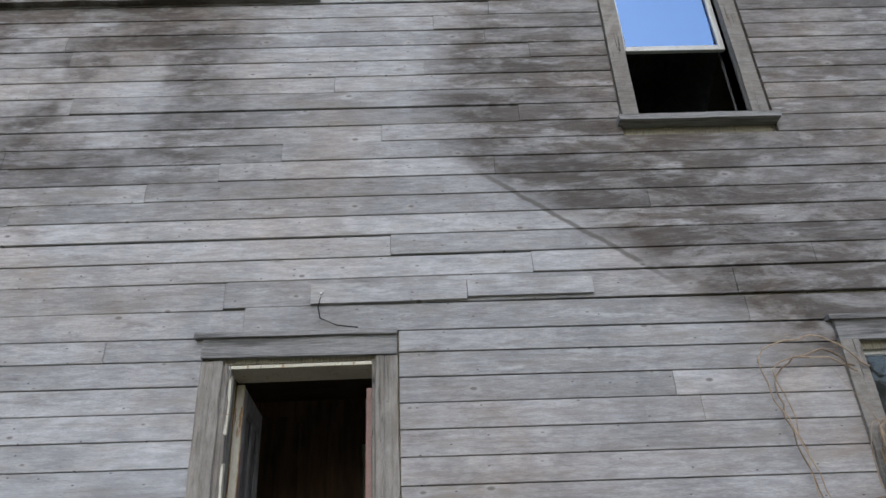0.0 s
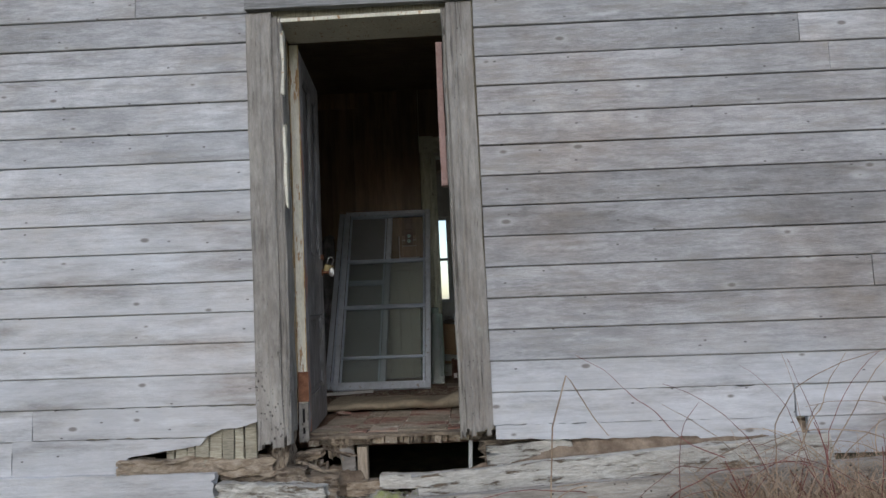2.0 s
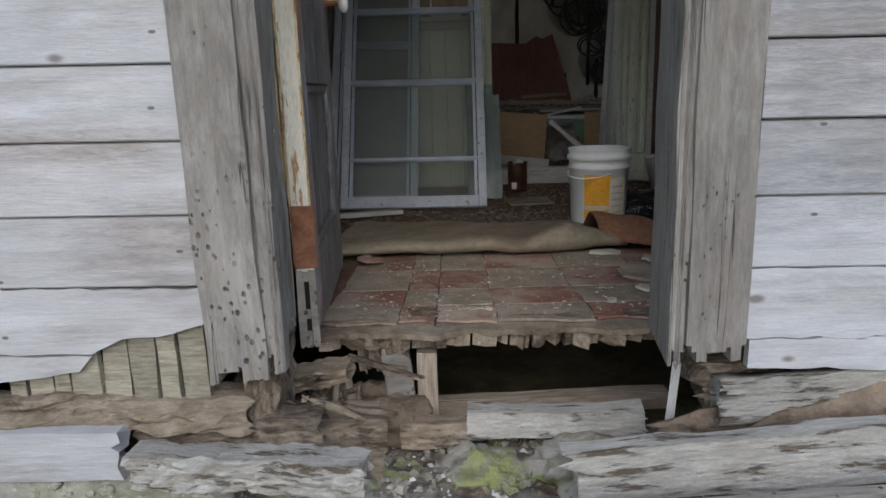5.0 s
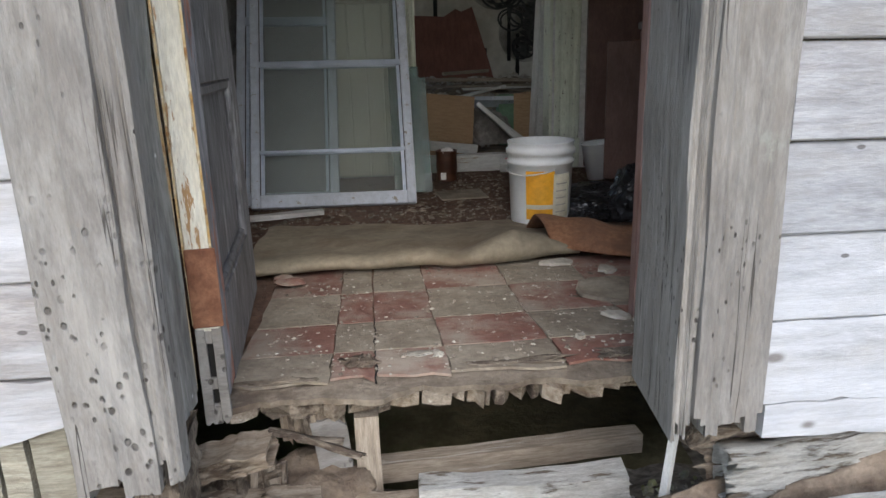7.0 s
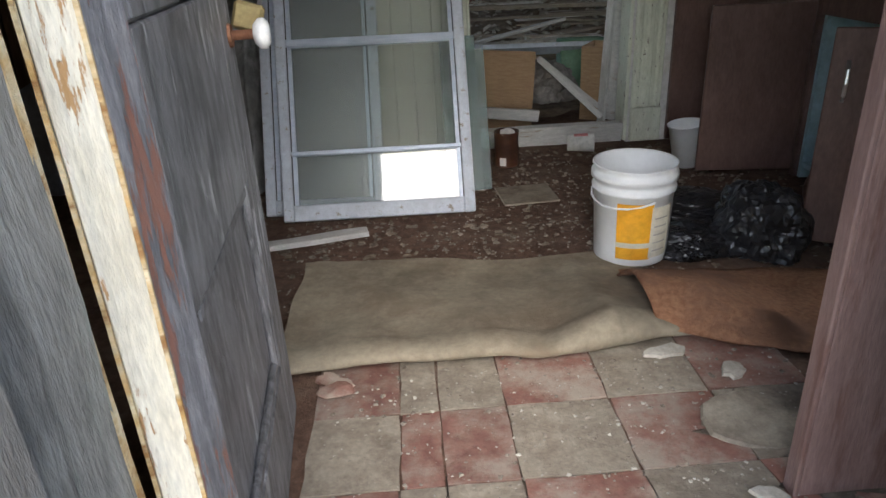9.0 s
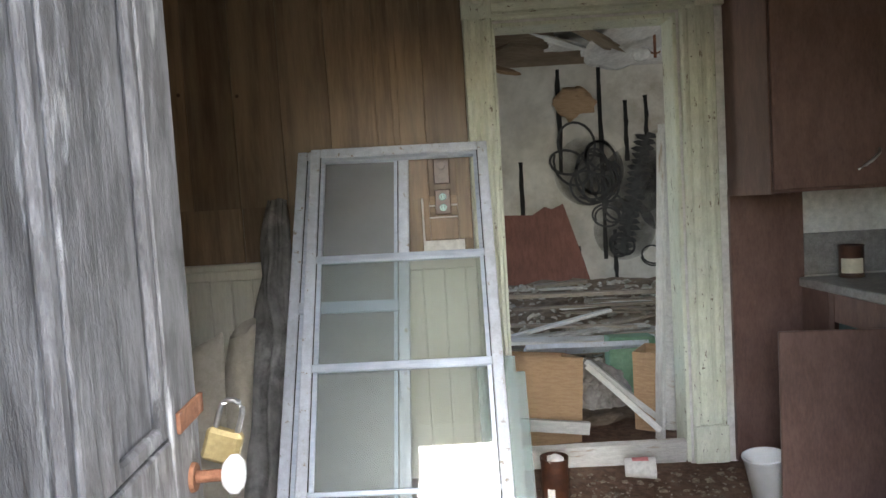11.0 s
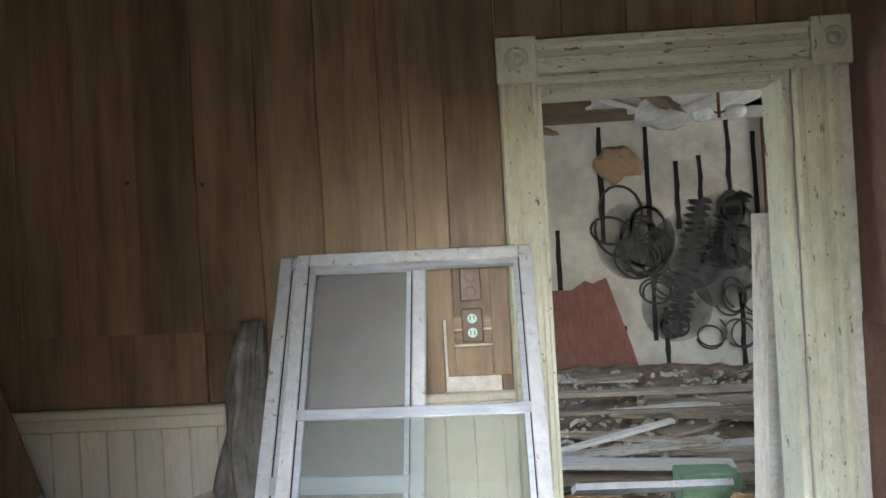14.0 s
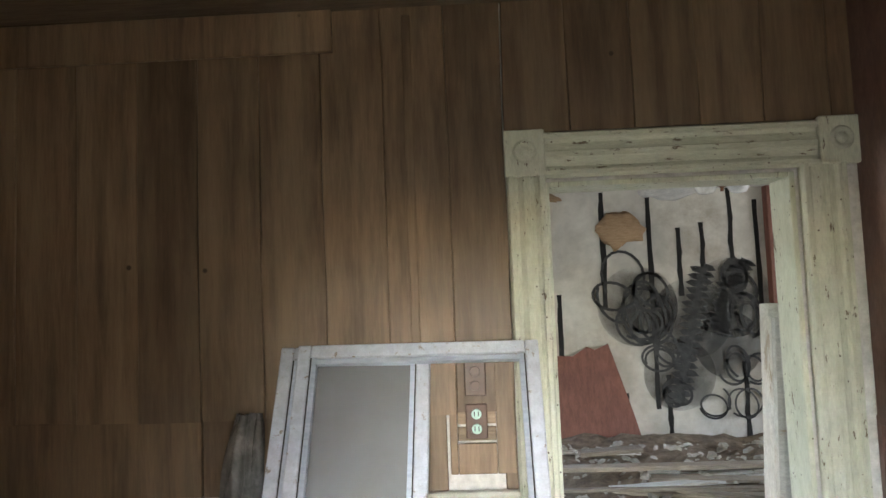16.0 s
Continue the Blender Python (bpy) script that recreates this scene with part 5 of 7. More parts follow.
bank = lambda x, y: 0.075 + 0.035 * min(max((y - 3.45) / 0.3, 0), 1) + 0.022 * noise.noise(Vector((x * 7, y * 7, 2))) + 0.014 * noise.noise(Vector((x * 22, y * 22, 5)))
scatter("gravel", 1500, (-1.25, 0.0, 3.42, 4.02), 0.026, MOSS, 1, "small grey stones in the soil", 0.7, bank)
scatter("rubble", 420, (-1.2, -0.1, 3.45, 4.0), 0.022, PLASTER, 2, "pale plaster and paint crumbs in the soil", 0.5, bank)
rs = random.Random(77)
for i in range(7):
    x, y, z = rs.uniform(-1.14, -0.86), rs.uniform(3.78, 3.98), rs.uniform(0.24, 0.36)
    L, a, tilt = rs.uniform(0.06, 0.17), rs.uniform(-0.6, 0.6), rs.uniform(-0.05, 0.05)
    tagged(strut("wood_splinter", (x - L / 2, y - a * L / 2, z - tilt), (x + L / 2, y + a * L / 2, z + tilt), rs.uniform(0.008, 0.018), rs.uniform(0.008, 0.016), ROTTEN, None, i + 0.3, 0.012, (0.03, 0.04)), "brown splinter of rotten sill wood", "splinter", "rotten splinters")
scatter("wood_splinters", 170, (-1.2, 0.2, 3.40, 3.95), 0.07, ROTTEN, 3, "rotten wood splinters on the soil", 0.25, bank)

# pebbles proud of the foundation face
rp = random.Random(91)
bm = bmesh.new()
for _ in range(420):
    x, z, s = rp.uniform(-2.6, -1.2), rp.uniform(-0.03, 0.19), rp.uniform(0.004, 0.02) * rp.uniform(0.6, 1.0)
    m = Matrix.Translation((x, 3.692, z)) @ Matrix.Diagonal((s * rp.uniform(0.8, 1.5), s * 0.7, s, 1))
    bmesh.ops.create_icosphere(bm, subdivisions=1, radius=1.0, matrix=m)
tagged(link_mesh("foundation_pebbles", bm, MOSS), "pebbles showing in the old concrete", "pebbles", kind="stuff")

# ---- kitchen floor: tiles, edge, mat ----
lift = lambda y: FLOOR_Z - 0.008 + 0.035 * min(max((4.50 - y) / 0.35, 0), 1)
COLS = (-1.075, -0.862, -0.765, -0.605, -0.352, -0.10, 0.15, 0.40)
TROWS = (4.00, 4.205, 4.447, 4.70, 4.95)


def tile(x0, x1, y0, y1, seed, front):
    r = random.Random(seed)
    bm = bmesh.new()
    pts = []
    n = 4
    for a, b in (((x0, y0), (x1, y0)), ((x1, y0), (x1, y1)), ((x1, y1), (x0, y1)), ((x0, y1), (x0, y0))):
        for i in range(n):
            u = i / n
            px, py = a[0] + (b[0] - a[0]) * u, a[1] + (b[1] - a[1]) * u
            j = 0.003
            if front and a[1] == b[1] == y0:
                py += 0.03 * noise.noise(Vector((px * 14, 0.5, 7))) + 0.02
            pts.append((px + r.uniform(-j, j), py + r.uniform(-j, j)))
    cx, cy = (x0 + x1) / 2, (y0 + y1) / 2
    up = [bm.verts.new((px - cx, py - cy, lift(py) - FLOOR_Z + 0.001 * r.uniform(-1, 1))) for px, py in pts]
    dn = [bm.verts.new((px - cx, py - cy, lift(py) - FLOOR_Z - 0.006)) for px, py in pts]
    mid = bm.verts.new((0, 0, lift(cy) - FLOOR_Z + 0.001))
    for i in range(len(up)):
        bm.faces.new((up[i - 1], up[i], mid))
        bm.faces.new((up[i], up[i - 1], dn[i - 1], dn[i]))
    return bm, (cx, cy)


for j in range(len(TROWS) - 1):
    for i in range(len(COLS) - 1):
        if COLS[i] > 0.1 and j > 2:
            continue
        col = i if i < 2 else i - 1
        red = (col + j) % 2 == 1
        y0 = TROWS[j] + (0.04 if j == 0 else 0)
        bm, (cx, cy) = tile(COLS[i] + 0.0025, COLS[i + 1] - 0.0025, y0 + 0.0025, TROWS[j + 1] - 0.0025, i * 13 + j * 5, j == 0)
        part("floor_tile", bm, TILE_RED if red else TILE_GREY, floor, "worn red floor tile" if red else "worn grey floor tile", at=Matrix.Translation((cx, cy, FLOOR_Z + random.Random(i * 7 + j).uniform(0, 0.0015))))
bm = bmesh.new()
ys = [3.99 + 0.045 * k for k in range(18)]
front = lambda x: 0.035 * noise.noise(Vector((x * 9, 1.5, 3))) + 0.015 * noise.noise(Vector((x * 40, 3.5, 3)))
rows_v = []
for i in range(73):
    x = -1.08 + i * 0.0206
    col = []
    for y in ys:
        yy = y + front(x) * max(0, 1 - (y - 3.99) / 0.2)
        col.append((bm.verts.new((x, yy, lift(yy) - 0.0085)), bm.verts.new((x, yy + 0.004, lift(yy) - 0.022 - 0.008 * abs(noise.noise(Vector((x * 60, 0, 0))))))))
    rows_v.append(col)
for a, b in zip(rows_v, rows_v[1:]):
    for j in range(len(ys) - 1):
        bm.faces.new((a[j][0], b[j][0], b[j + 1][0], a[j + 1][0]))
    bm.faces.new((a[0][0], b[0][0], b[0][1], a[0][1]))
part("underlay", bm, BACKING, floor, "broken tile underlay along the rotten floor edge")
r = random.Random(5)
x = -1.06
k = 0
while x < 0.1:
    w = r.uniform(0.02, 0.07)
    part("plank_end", rough_board(0.30, w - 0.003, 0.034, r.random() * 30, 0.005, (0.06, 0.0), 6, 2), ROT_TAN if r.random() < 0.45 else (ROTTEN if r.random() < 0.5 else OLD_BOARD), floor, at=Matrix.Translation((x + w / 2, 4.00 + 0.15 + r.uniform(-0.03, 0.02), 0.366)) @ pose(0, 0, 0, 4, 0, 90) @ pose(0, 0, 0, 90, 0, 0))
    x += w
    k += 1

# breaks in the tiled floor
crack = [(-0.765 + 0.016 * noise.noise(Vector((k * 0.45, 2, 0))) + 0.006 * noise.noise(Vector((k * 1.7, 5, 0))), 4.03 + k * 0.02, lift(4.03 + k * 0.02) - 0.0004) for k in range(24)]
tagged(link_mesh("floor_crack", tube(crack, 0.0024, 5, 0.4), DARK), "dark crack running through the tiled floor", "crack", kind="structure")
for x, y, rx, ry, s, mat, lab in ((-0.80, 4.14, 0.03, 0.035, 1, MUD, "dark hole where tile has broken away"), (-0.665, 4.16, 0.030, 0.018, 2, CHIP, "white plaster smear on the tiles"), (-0.44, 4.085, 0.10, 0.022, 3, BACKING, "bare underlay where tile has broken away"), (-0.97, 4.075, 0.08, 0.02, 4, BACKING, "bare underlay where tile has broken away"), (-0.22, 4.10, 0.05, 0.03, 5, BACKING, "bare underlay where tile has broken away"), (-0.625, 4.15, 0.010, 0.022, 6, CHIP, "white plaster smear on the tiles"), (-0.08, 4.55, 0.10, 0.07, 7, BACKING, "bare underlay where tile has broken away"), (0.0, 4.36, 0.08, 0.05, 8, BACKING, "bare underlay where tile has broken away")):
    tagged(link_mesh("tile_break", lump(rx, ry, 0.0016, s, 0.9, 4), mat, at=pose(x, y, lift(y) + 0.0012, math.degrees(math.atan(-0.1 if y < 4.5 else 0)), 0, 0)), lab, "floor damage", "broken tiles", "structure")

# burlap-backed carpet, rolled at the front
bm = bmesh.new()
nx, ny = 88, 60
grid = []
for i in range(nx + 1):
    u = i / nx
    row = []
    for j in range(ny + 1):
        v = j / ny
        x = -1.19 + 1.13 * u + 0.02 * noise.noise(Vector((v * 4, 1, 1)))
        fy = 4.86 + 0.07 * noise.noise(Vector((u * 2.3, 3, 0))) + 0.03 * u
        rise = max(0.0, 1 - abs(u - 0.80) / 0.16)
        if v < 0.35:
            a = math.pi * (1.30 - 1.0 * v / 0.35)
            rad = 0.026 + 0.030 * rise + 0.010 * noise.noise(Vector((u * 5, 0, 7)))
            y, z = fy + 0.06 * (1 + math.cos(a)), FLOOR_Z + rad + rad * math.sin(a)
        else:
            w = (v - 0.35) / 0.65
            y = fy + 0.0955 + w * (0.60 - 0.10 * u)
            rad = 0.026 + 0.030 * rise + 0.010 * noise.noise(Vector((u * 5, 0, 7)))
            z = FLOOR_Z + 0.008 + (1.81 * rad - 0.008) * (1 - w) ** 1.4
        z += 0.016 * noise.noise(Vector((x * 3, y * 4, 2))) + 0.006 * noise.noise(Vector((x * 11, y * 7, 4)))
        row.append(bm.verts.new((x, y, max(z, FLOOR_Z + 0.002))))
    grid.append(row)
for a, b in zip(grid, grid[1:]):
    for j in range(ny):
        bm.faces.new((a[j], b[j], b[j + 1], a[j + 1])).smooth = True
tagged(link_mesh("burlap_carpet", bm, BURLAP), "tan burlap-backed carpet folded over on the floor", "carpet")
bm = bmesh.new()
grid = []
for i in range(31):
    u = i / 30
    row = []
    for j in range(17):
        v = j / 16
        x = -0.16 + 0.75 * u
        y = 4.90 - 0.21 * u + v * (0.44 + 0.1 * u) + 0.02 * noise.noise(Vector((u * 6, v * 3, 0)))
        z = FLOOR_Z + 0.012 + 0.085 * max(0, 1 - u * 1.7) * math.sin(math.pi * min(1.0, 0.12 + v)) + 0.035 * math.sin(math.pi * v) * (0.5 + 0.5 * math.sin(u * 7)) + 0.012 * noise.noise(Vector((x * 9, y * 9, 3)))
        row.append(bm.verts.new((x, y, z)))
    grid.append(row)
for a, b in zip(grid, grid[1:]):
    for j in range(16):
        bm.faces.new((a[j], b[j], b[j + 1], a[j + 1])).smooth = True
ob = tagged(link_mesh("carpet_remnant", bm, RUSTY_CARPET), "curled red-brown carpet remnant on the floor", "carpet")
sm = ob.modifiers.new("thick", "SOLIDIFY")
sm.thickness = 0.008

# ---- kitchen back wall ----
pan = tagged(new("panelling"), "vertical brown wooden plank panelling on the back wall", "wall panelling", kind="structure")
pan.matrix_basis = Matrix.Translation((-1.6, BACK, 1.45))
r = random.Random(8)
SEAMS = [-2.62, -2.52] + [-2.303 + 0.2153 * k for k in range(8)] + [-0.602] + [-0.598 + 0.218 * k for k in range(7)]
for x, x1 in zip(SEAMS, SEAMS[1:]):
    x1 = min(x1, 0.58)
    if x1 - x < 0.02:
        continue
    z0 = 2.62 if x > -0.6 else 1.69 + r.uniform(-0.006, 0.006)
    wav = 0.004 + 0.005 * r.random()
    bm = bmesh.new()
    rows_p = []
    for k in range(25):
        z = z0 - 1.45 + (1.63 - z0 + 1.45) * k / 24
        a = wav * noise.noise(Vector((x * 7, z * 2.1, 1))) - 0.001
        b = x1 - x - 0.002 + wav * noise.noise(Vector((x1 * 7, z * 2.1, 1)))
        rows_p.append([bm.verts.new(p) for p in ((a, 0.006, z), (a, -0.013, z), (a + 0.003, -0.016, z), (b - 0.003, -0.016, z), (b, -0.013, z), (b, 0.006, z))])
    for p, q in zip(rows_p, rows_p[1:]):
        for k in range(5):
            bm.faces.new((p[k], p[k + 1], q[k + 1], q[k]))
    bm.faces.new(rows_p[0])
    part("plank", bm, PANEL, pan, at=Matrix.Translation((x + 1.6, r.uniform(-0.004, 0.003), 0)))
for x0, x1 in ((-2.62, -1.66), (-1.655, -0.835), (-0.645, -0.605)):
    part("rail_plank", box(0, x1 - x0, -0.014, 0.006, -0.013, 0.245, 0.003), PANEL, pan, at=Matrix.Translation((x0 + 1.6, 0, 0)))
part("cornice_board", box(-1.02, 0.42, -0.035, -0.017, 1.48, 1.63, 0.004), PANEL, pan)
strip = part("cover_strip", box(0.66, 0.69, -0.024, -0.017, 0.26, 1.60, 0.003), PANEL, pan)

wains = tagged(new("wainscot"), "cream painted beadboard wainscot with a moulded cap", "wainscot", kind="structure")
wains.matrix_basis = Matrix.Translation((-1.6, BACK, FLOOR_Z))
part("cap_rail", box(-1.02, 1.0, -0.035, 0.006, 1.025, 1.055, 0.006), WAINSCOT, wains)
part("frieze", box(-1.02, 1.0, -0.02, 0.006, 0.98, 1.0245, 0.004), WAINSCOT, wains)
i = 0
x = -1.02
while x < 0.995:
    part("bead_board", box(x + 0.001, min(x + 0.0975, 1.0), -0.012, 0.006, 0.0, 0.979, 0.004), WAINSCOT, wains)
    x += 0.0985

# socket board
sock = thing("socket_outlet", "brown double socket with mint faces on exposed lath", "socket", (-0.735, BACK - 0.004, 1.49))
part("board", box(-0.09, -0.065, -0.012, -0.004, 0.0, 0.38, 0.002), PANEL, sock)
part("board", box(0.065, 0.125, -0.013, -0.004, 0.0, 0.38, 0.002), PANEL, sock)
part("board", box(-0.064, 0.064, -0.012, -0.004, 0.0, 0.10, 0.002), PANEL, sock)
for k in range(5):
    part("lath", box(-0.064, 0.064, -0.008, -0.003, 0.108 + k * 0.054, 0.154 + k * 0.054, 0.002), LATH, sock, "bare lath strip")
for z, nm in ((0.115, MINT), (0.255, BROWN_PLATE)):
    pl = part("cover_plate", box(-0.036, 0.036, -0.02, -0.009, z, z + 0.115, 0.004), BROWN_PLATE, sock)
    for dz in (0.03, 0.078):
        face = part("socket", cyl(0.017, 0.016, 0.004, 16, pose(0, 0, 0, 90, 0, 0)), nm, pl, "mint green socket face" if nm is MINT else "", at=Matrix.Translation((0, -0.0202, z + dz + 0.003)))
        if nm is MINT:
            part("slot", box(-0.008, -0.005, -0.026, -0.0245, z + dz - 0.003, z + dz + 0.012), DARK, pl)
            part("slot", box(0.005, 0.008, -0.026, -0.0245, z + dz - 0.003, z + dz + 0.012), DARK, pl)

# inner doorway casing with rosettes
door_2 = tagged(new("door_2"), "moulded pale green doorway casing with corner rosettes and crackled paint", "door frame", kind="structure")
door_2.matrix_basis = Matrix.Translation((-0.03, BACK, FLOOR_Z))


def moulded(length, width):
    """Casing length along z, moulded across x; front towards -y."""
    prof = [(0, 0), (0, -0.018), (0.008, -0.032), (0.022, -0.032), (0.025, -0.016), (0.038, -0.012), (width / 2 - 0.014, -0.022), (width / 2 - 0.010, -0.026), (width / 2 + 0.010, -0.026), (width / 2 + 0.014, -0.022), (width - 0.038, -0.012), (width - 0.025, -0.016), (width - 0.022, -0.032), (width - 0.008, -0.032), (width, -0.018), (width, 0)]
    bm = bmesh.new()
    a = [bm.verts.new((x, y, 0)) for x, y in prof]
    b = [bm.verts.new((x, y, length)) for x, y in prof]
    for i in range(len(prof) - 1):
        bm.faces.new((a[i], a[i + 1], b[i + 1], b[i]))
    bm.faces.new(a[::-1])
    bm.faces.new(b)
    return bm


CW = 0.132
HT = 2.092
part("casing", moulded(HT - 0.182, CW), TRIM, door_2, at=Matrix.Translation((-0.572, -0.001, 0.18)))
part("casing", moulded(HT - 0.182, CW + 0.02), TRIM, door_2, at=Matrix.Translation((0.40, -0.001, 0.18)))
part("head_casing", moulded(0.906, 0.155), TRIM, door_2, at=Matrix.Translation((-0.443, -0.001, HT - 0.01 + 0.155)) @ pose(0, 0, 0, 0, 90, 0))
for px, w in ((-0.577, CW + 0.006), (0.466, 0.142)):
    ros = part("rosette", box(px, px + w, -0.032, -0.001, HT - 0.005, HT + 0.155, 0.004), TRIM, door_2)
    part("bullseye", lathe([(0.0, 0.012), (0.012, 0.010), (0.016, 0.004), (0.024, 0.004), (0.029, 0.010), (0.035, 0.009), (0.040, 0.0)], 24), TRIM, ros, at=Matrix.Translation((px + w / 2, -0.0325, HT + 0.08)) @ pose(0, 0, 0, 90, 0, 0))
for px, w in ((-0.575, CW + 0.006), (0.398, CW + 0.026)):
    part("plinth_block", box(px, px + w, -0.034, -0.001, 0.0, 0.178, 0.005), TRIM, door_2)
part("jamb", box(-0.445, -0.428, 0.0, 0.15, 0.0, 2.07, 0.002), TRIM, door_2)
part("jamb", box(0.37, 0.388, -0.002, 0.15, 0.0, 2.07, 0.002), TRIM, door_2)
part("head_jamb", box(-0.427, 0.369, 0.0, 0.15, 2.052, 2.07, 0.002), TRIM, door_2)

# ---- kitchen things ----
def storm_window(label, at, W, L, bars, glass, group, depth=0.034):
    """Wooden storm sash lying in its own x-z plane; foot at z = 0."""
    w = thing("storm_window", label, "window sash", at, group)
    s = 0.045
    part("top_channel", box(s + 0.004, W - s - 0.004, -depth / 2 + 0.004, depth / 2 - 0.006, L - s - 0.02, L - s - 0.004), ALU, w, "dull aluminium channel")
    part("stile", box(0, s, -depth / 2, depth / 2, 0, L, 0.004), STORM, w)
    part("stile", box(W - s, W, -depth / 2, depth / 2, 0, L, 0.004), STORM, w)
    part("top_rail", box(s + 0.0005, W - s - 0.0005, -depth / 2, depth / 2, L - s, L, 0.004), STORM, w)
    part("bottom_rail", box(s + 0.0005, W - s - 0.0005, -depth / 2, depth / 2, 0, s + 0.02, 0.004), STORM, w)
    for b, h in bars:
        part("bar", box(s + 0.0005, W - s - 0.0005, -depth / 2 - 0.002, depth / 2, b, b + h, 0.003), ALU, w, "thin aluminium cross bar")
    edges = [s + 0.02] + [v for b, h in bars for v in (b, b + h)] + [L - s]
    for a, b in zip(edges[::2], edges[1::2]):
        for x in (s, W - s - 0.013):
            part("inner_channel", box(x + (0.004 if x < W / 2 else -0.006), x + (0.020 if x < W / 2 else 0.010), -depth / 2 + 0.004, depth / 2 - 0.006, a + 0.001, b - 0.001), ALU, w, "dull aluminium channel")
        for x in (s - 0.0005, W - s - 0.0035):
            part("seam", box(x, x + 0.004, -depth / 2 + 0.001, -depth / 2 + 0.003, a + 0.001, b - 0.001), DARK, w, "dark seam beside the channel")
    for i, (a, b) in enumerate(zip(edges[::2], edges[1::2])):
        if glass[i]:
            h = (b - a) / 2
            g = part("pane", box(s + 0.008, W - s - 0.008, -0.0015, 0.0015, -h - 0.002, h + 0.002), glass[i], w, at=pose(0, 0, (a + b) / 2, 0.9, 0, 0))
            g.visible_shadow = False
    return w


lean = math.degrees(math.atan2(0.82, 1.545))
L1 = math.hypot(0.82, 1.545)
storm_window("white wooden storm window leaning against the wall", pose(-1.33, 5.985, FLOOR_Z, -lean, 0, 0.0) @ pose(0, 0, 0, 0, 0.5, 0), 0.79, L1,
             [(0.27, 0.018), (0.728, 0.032), (1.19, 0.03)], (DUSTY_GLASS, DUSTY_GLASS, DUSTY_GLASS, None), "leaning storm windows")
storm_window("narrower white storm window leaning behind another", pose(-1.415, 6.065, FLOOR_Z, -lean + 1.5, 0, 0.0) @ pose(0, 0, 0, 0, 1.2, 0), 0.50, L1 - 0.03,
             [(0.95, 0.05)], (SCREEN, SCREEN), "leaning storm windows")
for k, (dx, hgt, yy) in enumerate(((0.0, 0.68, 6.10), (0.035, 0.62, 6.08))):
    g = link_mesh("glass_sheet", box(-0.16, 0.0, -0.002, 0.002, 0, hgt, 0.0), GREEN_GLASS, at=pose(-0.475 + dx, yy + 0.14, FLOOR_Z, -lean + 6, 0, 0))
    tagged(g, "loose sheet of greenish window glass leaning", "glass sheet", "loose glass sheets")

# bucket
bucket = thing("bucket", "white plastic pail with an orange label on the dirty floor", "bucket", pose(-0.055, 5.48, FLOOR_Z + 0.002, 0, 0, 20) @ Matrix.Diagonal((0.95, 0.95, 0.90, 1)))
part("body", lathe([(0.0, 0.004), (0.122, 0.004), (0.126, 0.0), (0.128, 0.006), (0.138, 0.27), (0.144, 0.272), (0.146, 0.285), (0.139, 0.29), (0.140, 0.315), (0.149, 0.318), (0.149, 0.338), (0.141, 0.342), (0.142, 0.362), (0.146, 0.366), (0.145, 0.372), (0.138, 0.37), (0.132, 0.27), (0.122, 0.012), (0.0, 0.012)], 40), PLASTIC, bucket)


def wrap(r0, r1, z0, z1, a0, a1, off):
    bm = bmesh.new()
    rows = []
    for i in range(13):
        a = radians(a0 + (a1 - a0) * i / 12)
        rows.append([bm.verts.new(((rr + off) * math.cos(a), (rr + off) * math.sin(a), z)) for rr, z in ((r0, z0), (r1, z1))])
    for p, q in zip(rows, rows[1:]):
        bm.faces.new((p[0], q[0], q[1], p[1])).smooth = True
    return bm


rad = lambda z: 0.128 + 0.010 * (z - 0.006) / 0.264
lab = part("label", wrap(rad(0.03), rad(0.25), 0.03, 0.25, -150, -98, 0.0012), ORANGE, bucket, "orange printed label")
part("label_panel", wrap(rad(0.035), rad(0.235), 0.035, 0.235, -100, -62, 0.0022), CREAM_LABEL, bucket, "cream text panel")
for k in range(5):
    part("print_line", wrap(rad(0.06 + k * 0.032), rad(0.072 + k * 0.032), 0.06 + k * 0.032, 0.066 + k * 0.032, -95, -70, 0.003), PALE_INK, bucket)
part("stripe", wrap(rad(0.075), rad(0.095), 0.078, 0.098, -150, -100, 0.0024), CREAM_LABEL, bucket)
part("handle", tube([(0.146 * math.cos(a), 0.146 * math.sin(a), 0.30 - 0.05 * math.sin(a - math.pi * 0.6) - 0.02) for a in [math.pi * (0.75 + 0.1 * i) for i in range(8)]], 0.004), PLASTIC, bucket, "drooping wire handle")

pail = thing("small_pail", "small dirty white plastic pail lying by the cabinet", "pail", pose(0.50, 6.36, FLOOR_Z + 0.008, 0, -7, 0))
part("body", lathe([(0.0, 0.003), (0.062, 0.0), (0.078, 0.19), (0.083, 0.192), (0.083, 0.2), (0.076, 0.198), (0.06, 0.01), (0.0, 0.01)], 24), PLASTIC, pail)
jar = thing("paint_tin", "dark brown tin with a white rag in it", "tin", (-0.325, 6.56, FLOOR_Z))
part("body", lathe([(0.0, 0.0), (0.058, 0.0), (0.06, 0.004), (0.058, 0.06), (0.06, 0.065), (0.058, 0.13), (0.061, 0.165), (0.061, 0.17), (0.055, 0.168), (0.054, 0.02), (0.0, 0.02)], 24), JAR, jar)
part("rag", lump(0.035, 0.03, 0.02, 5, 0.5, 2), RAG, jar, "crumpled white rag", at=Matrix.Translation((0.0, -0.02, 0.165)))
part("label", wrap(0.061, 0.061, 0.01, 0.05, -130, -100, 0.001), RAG, jar, "small pale label")
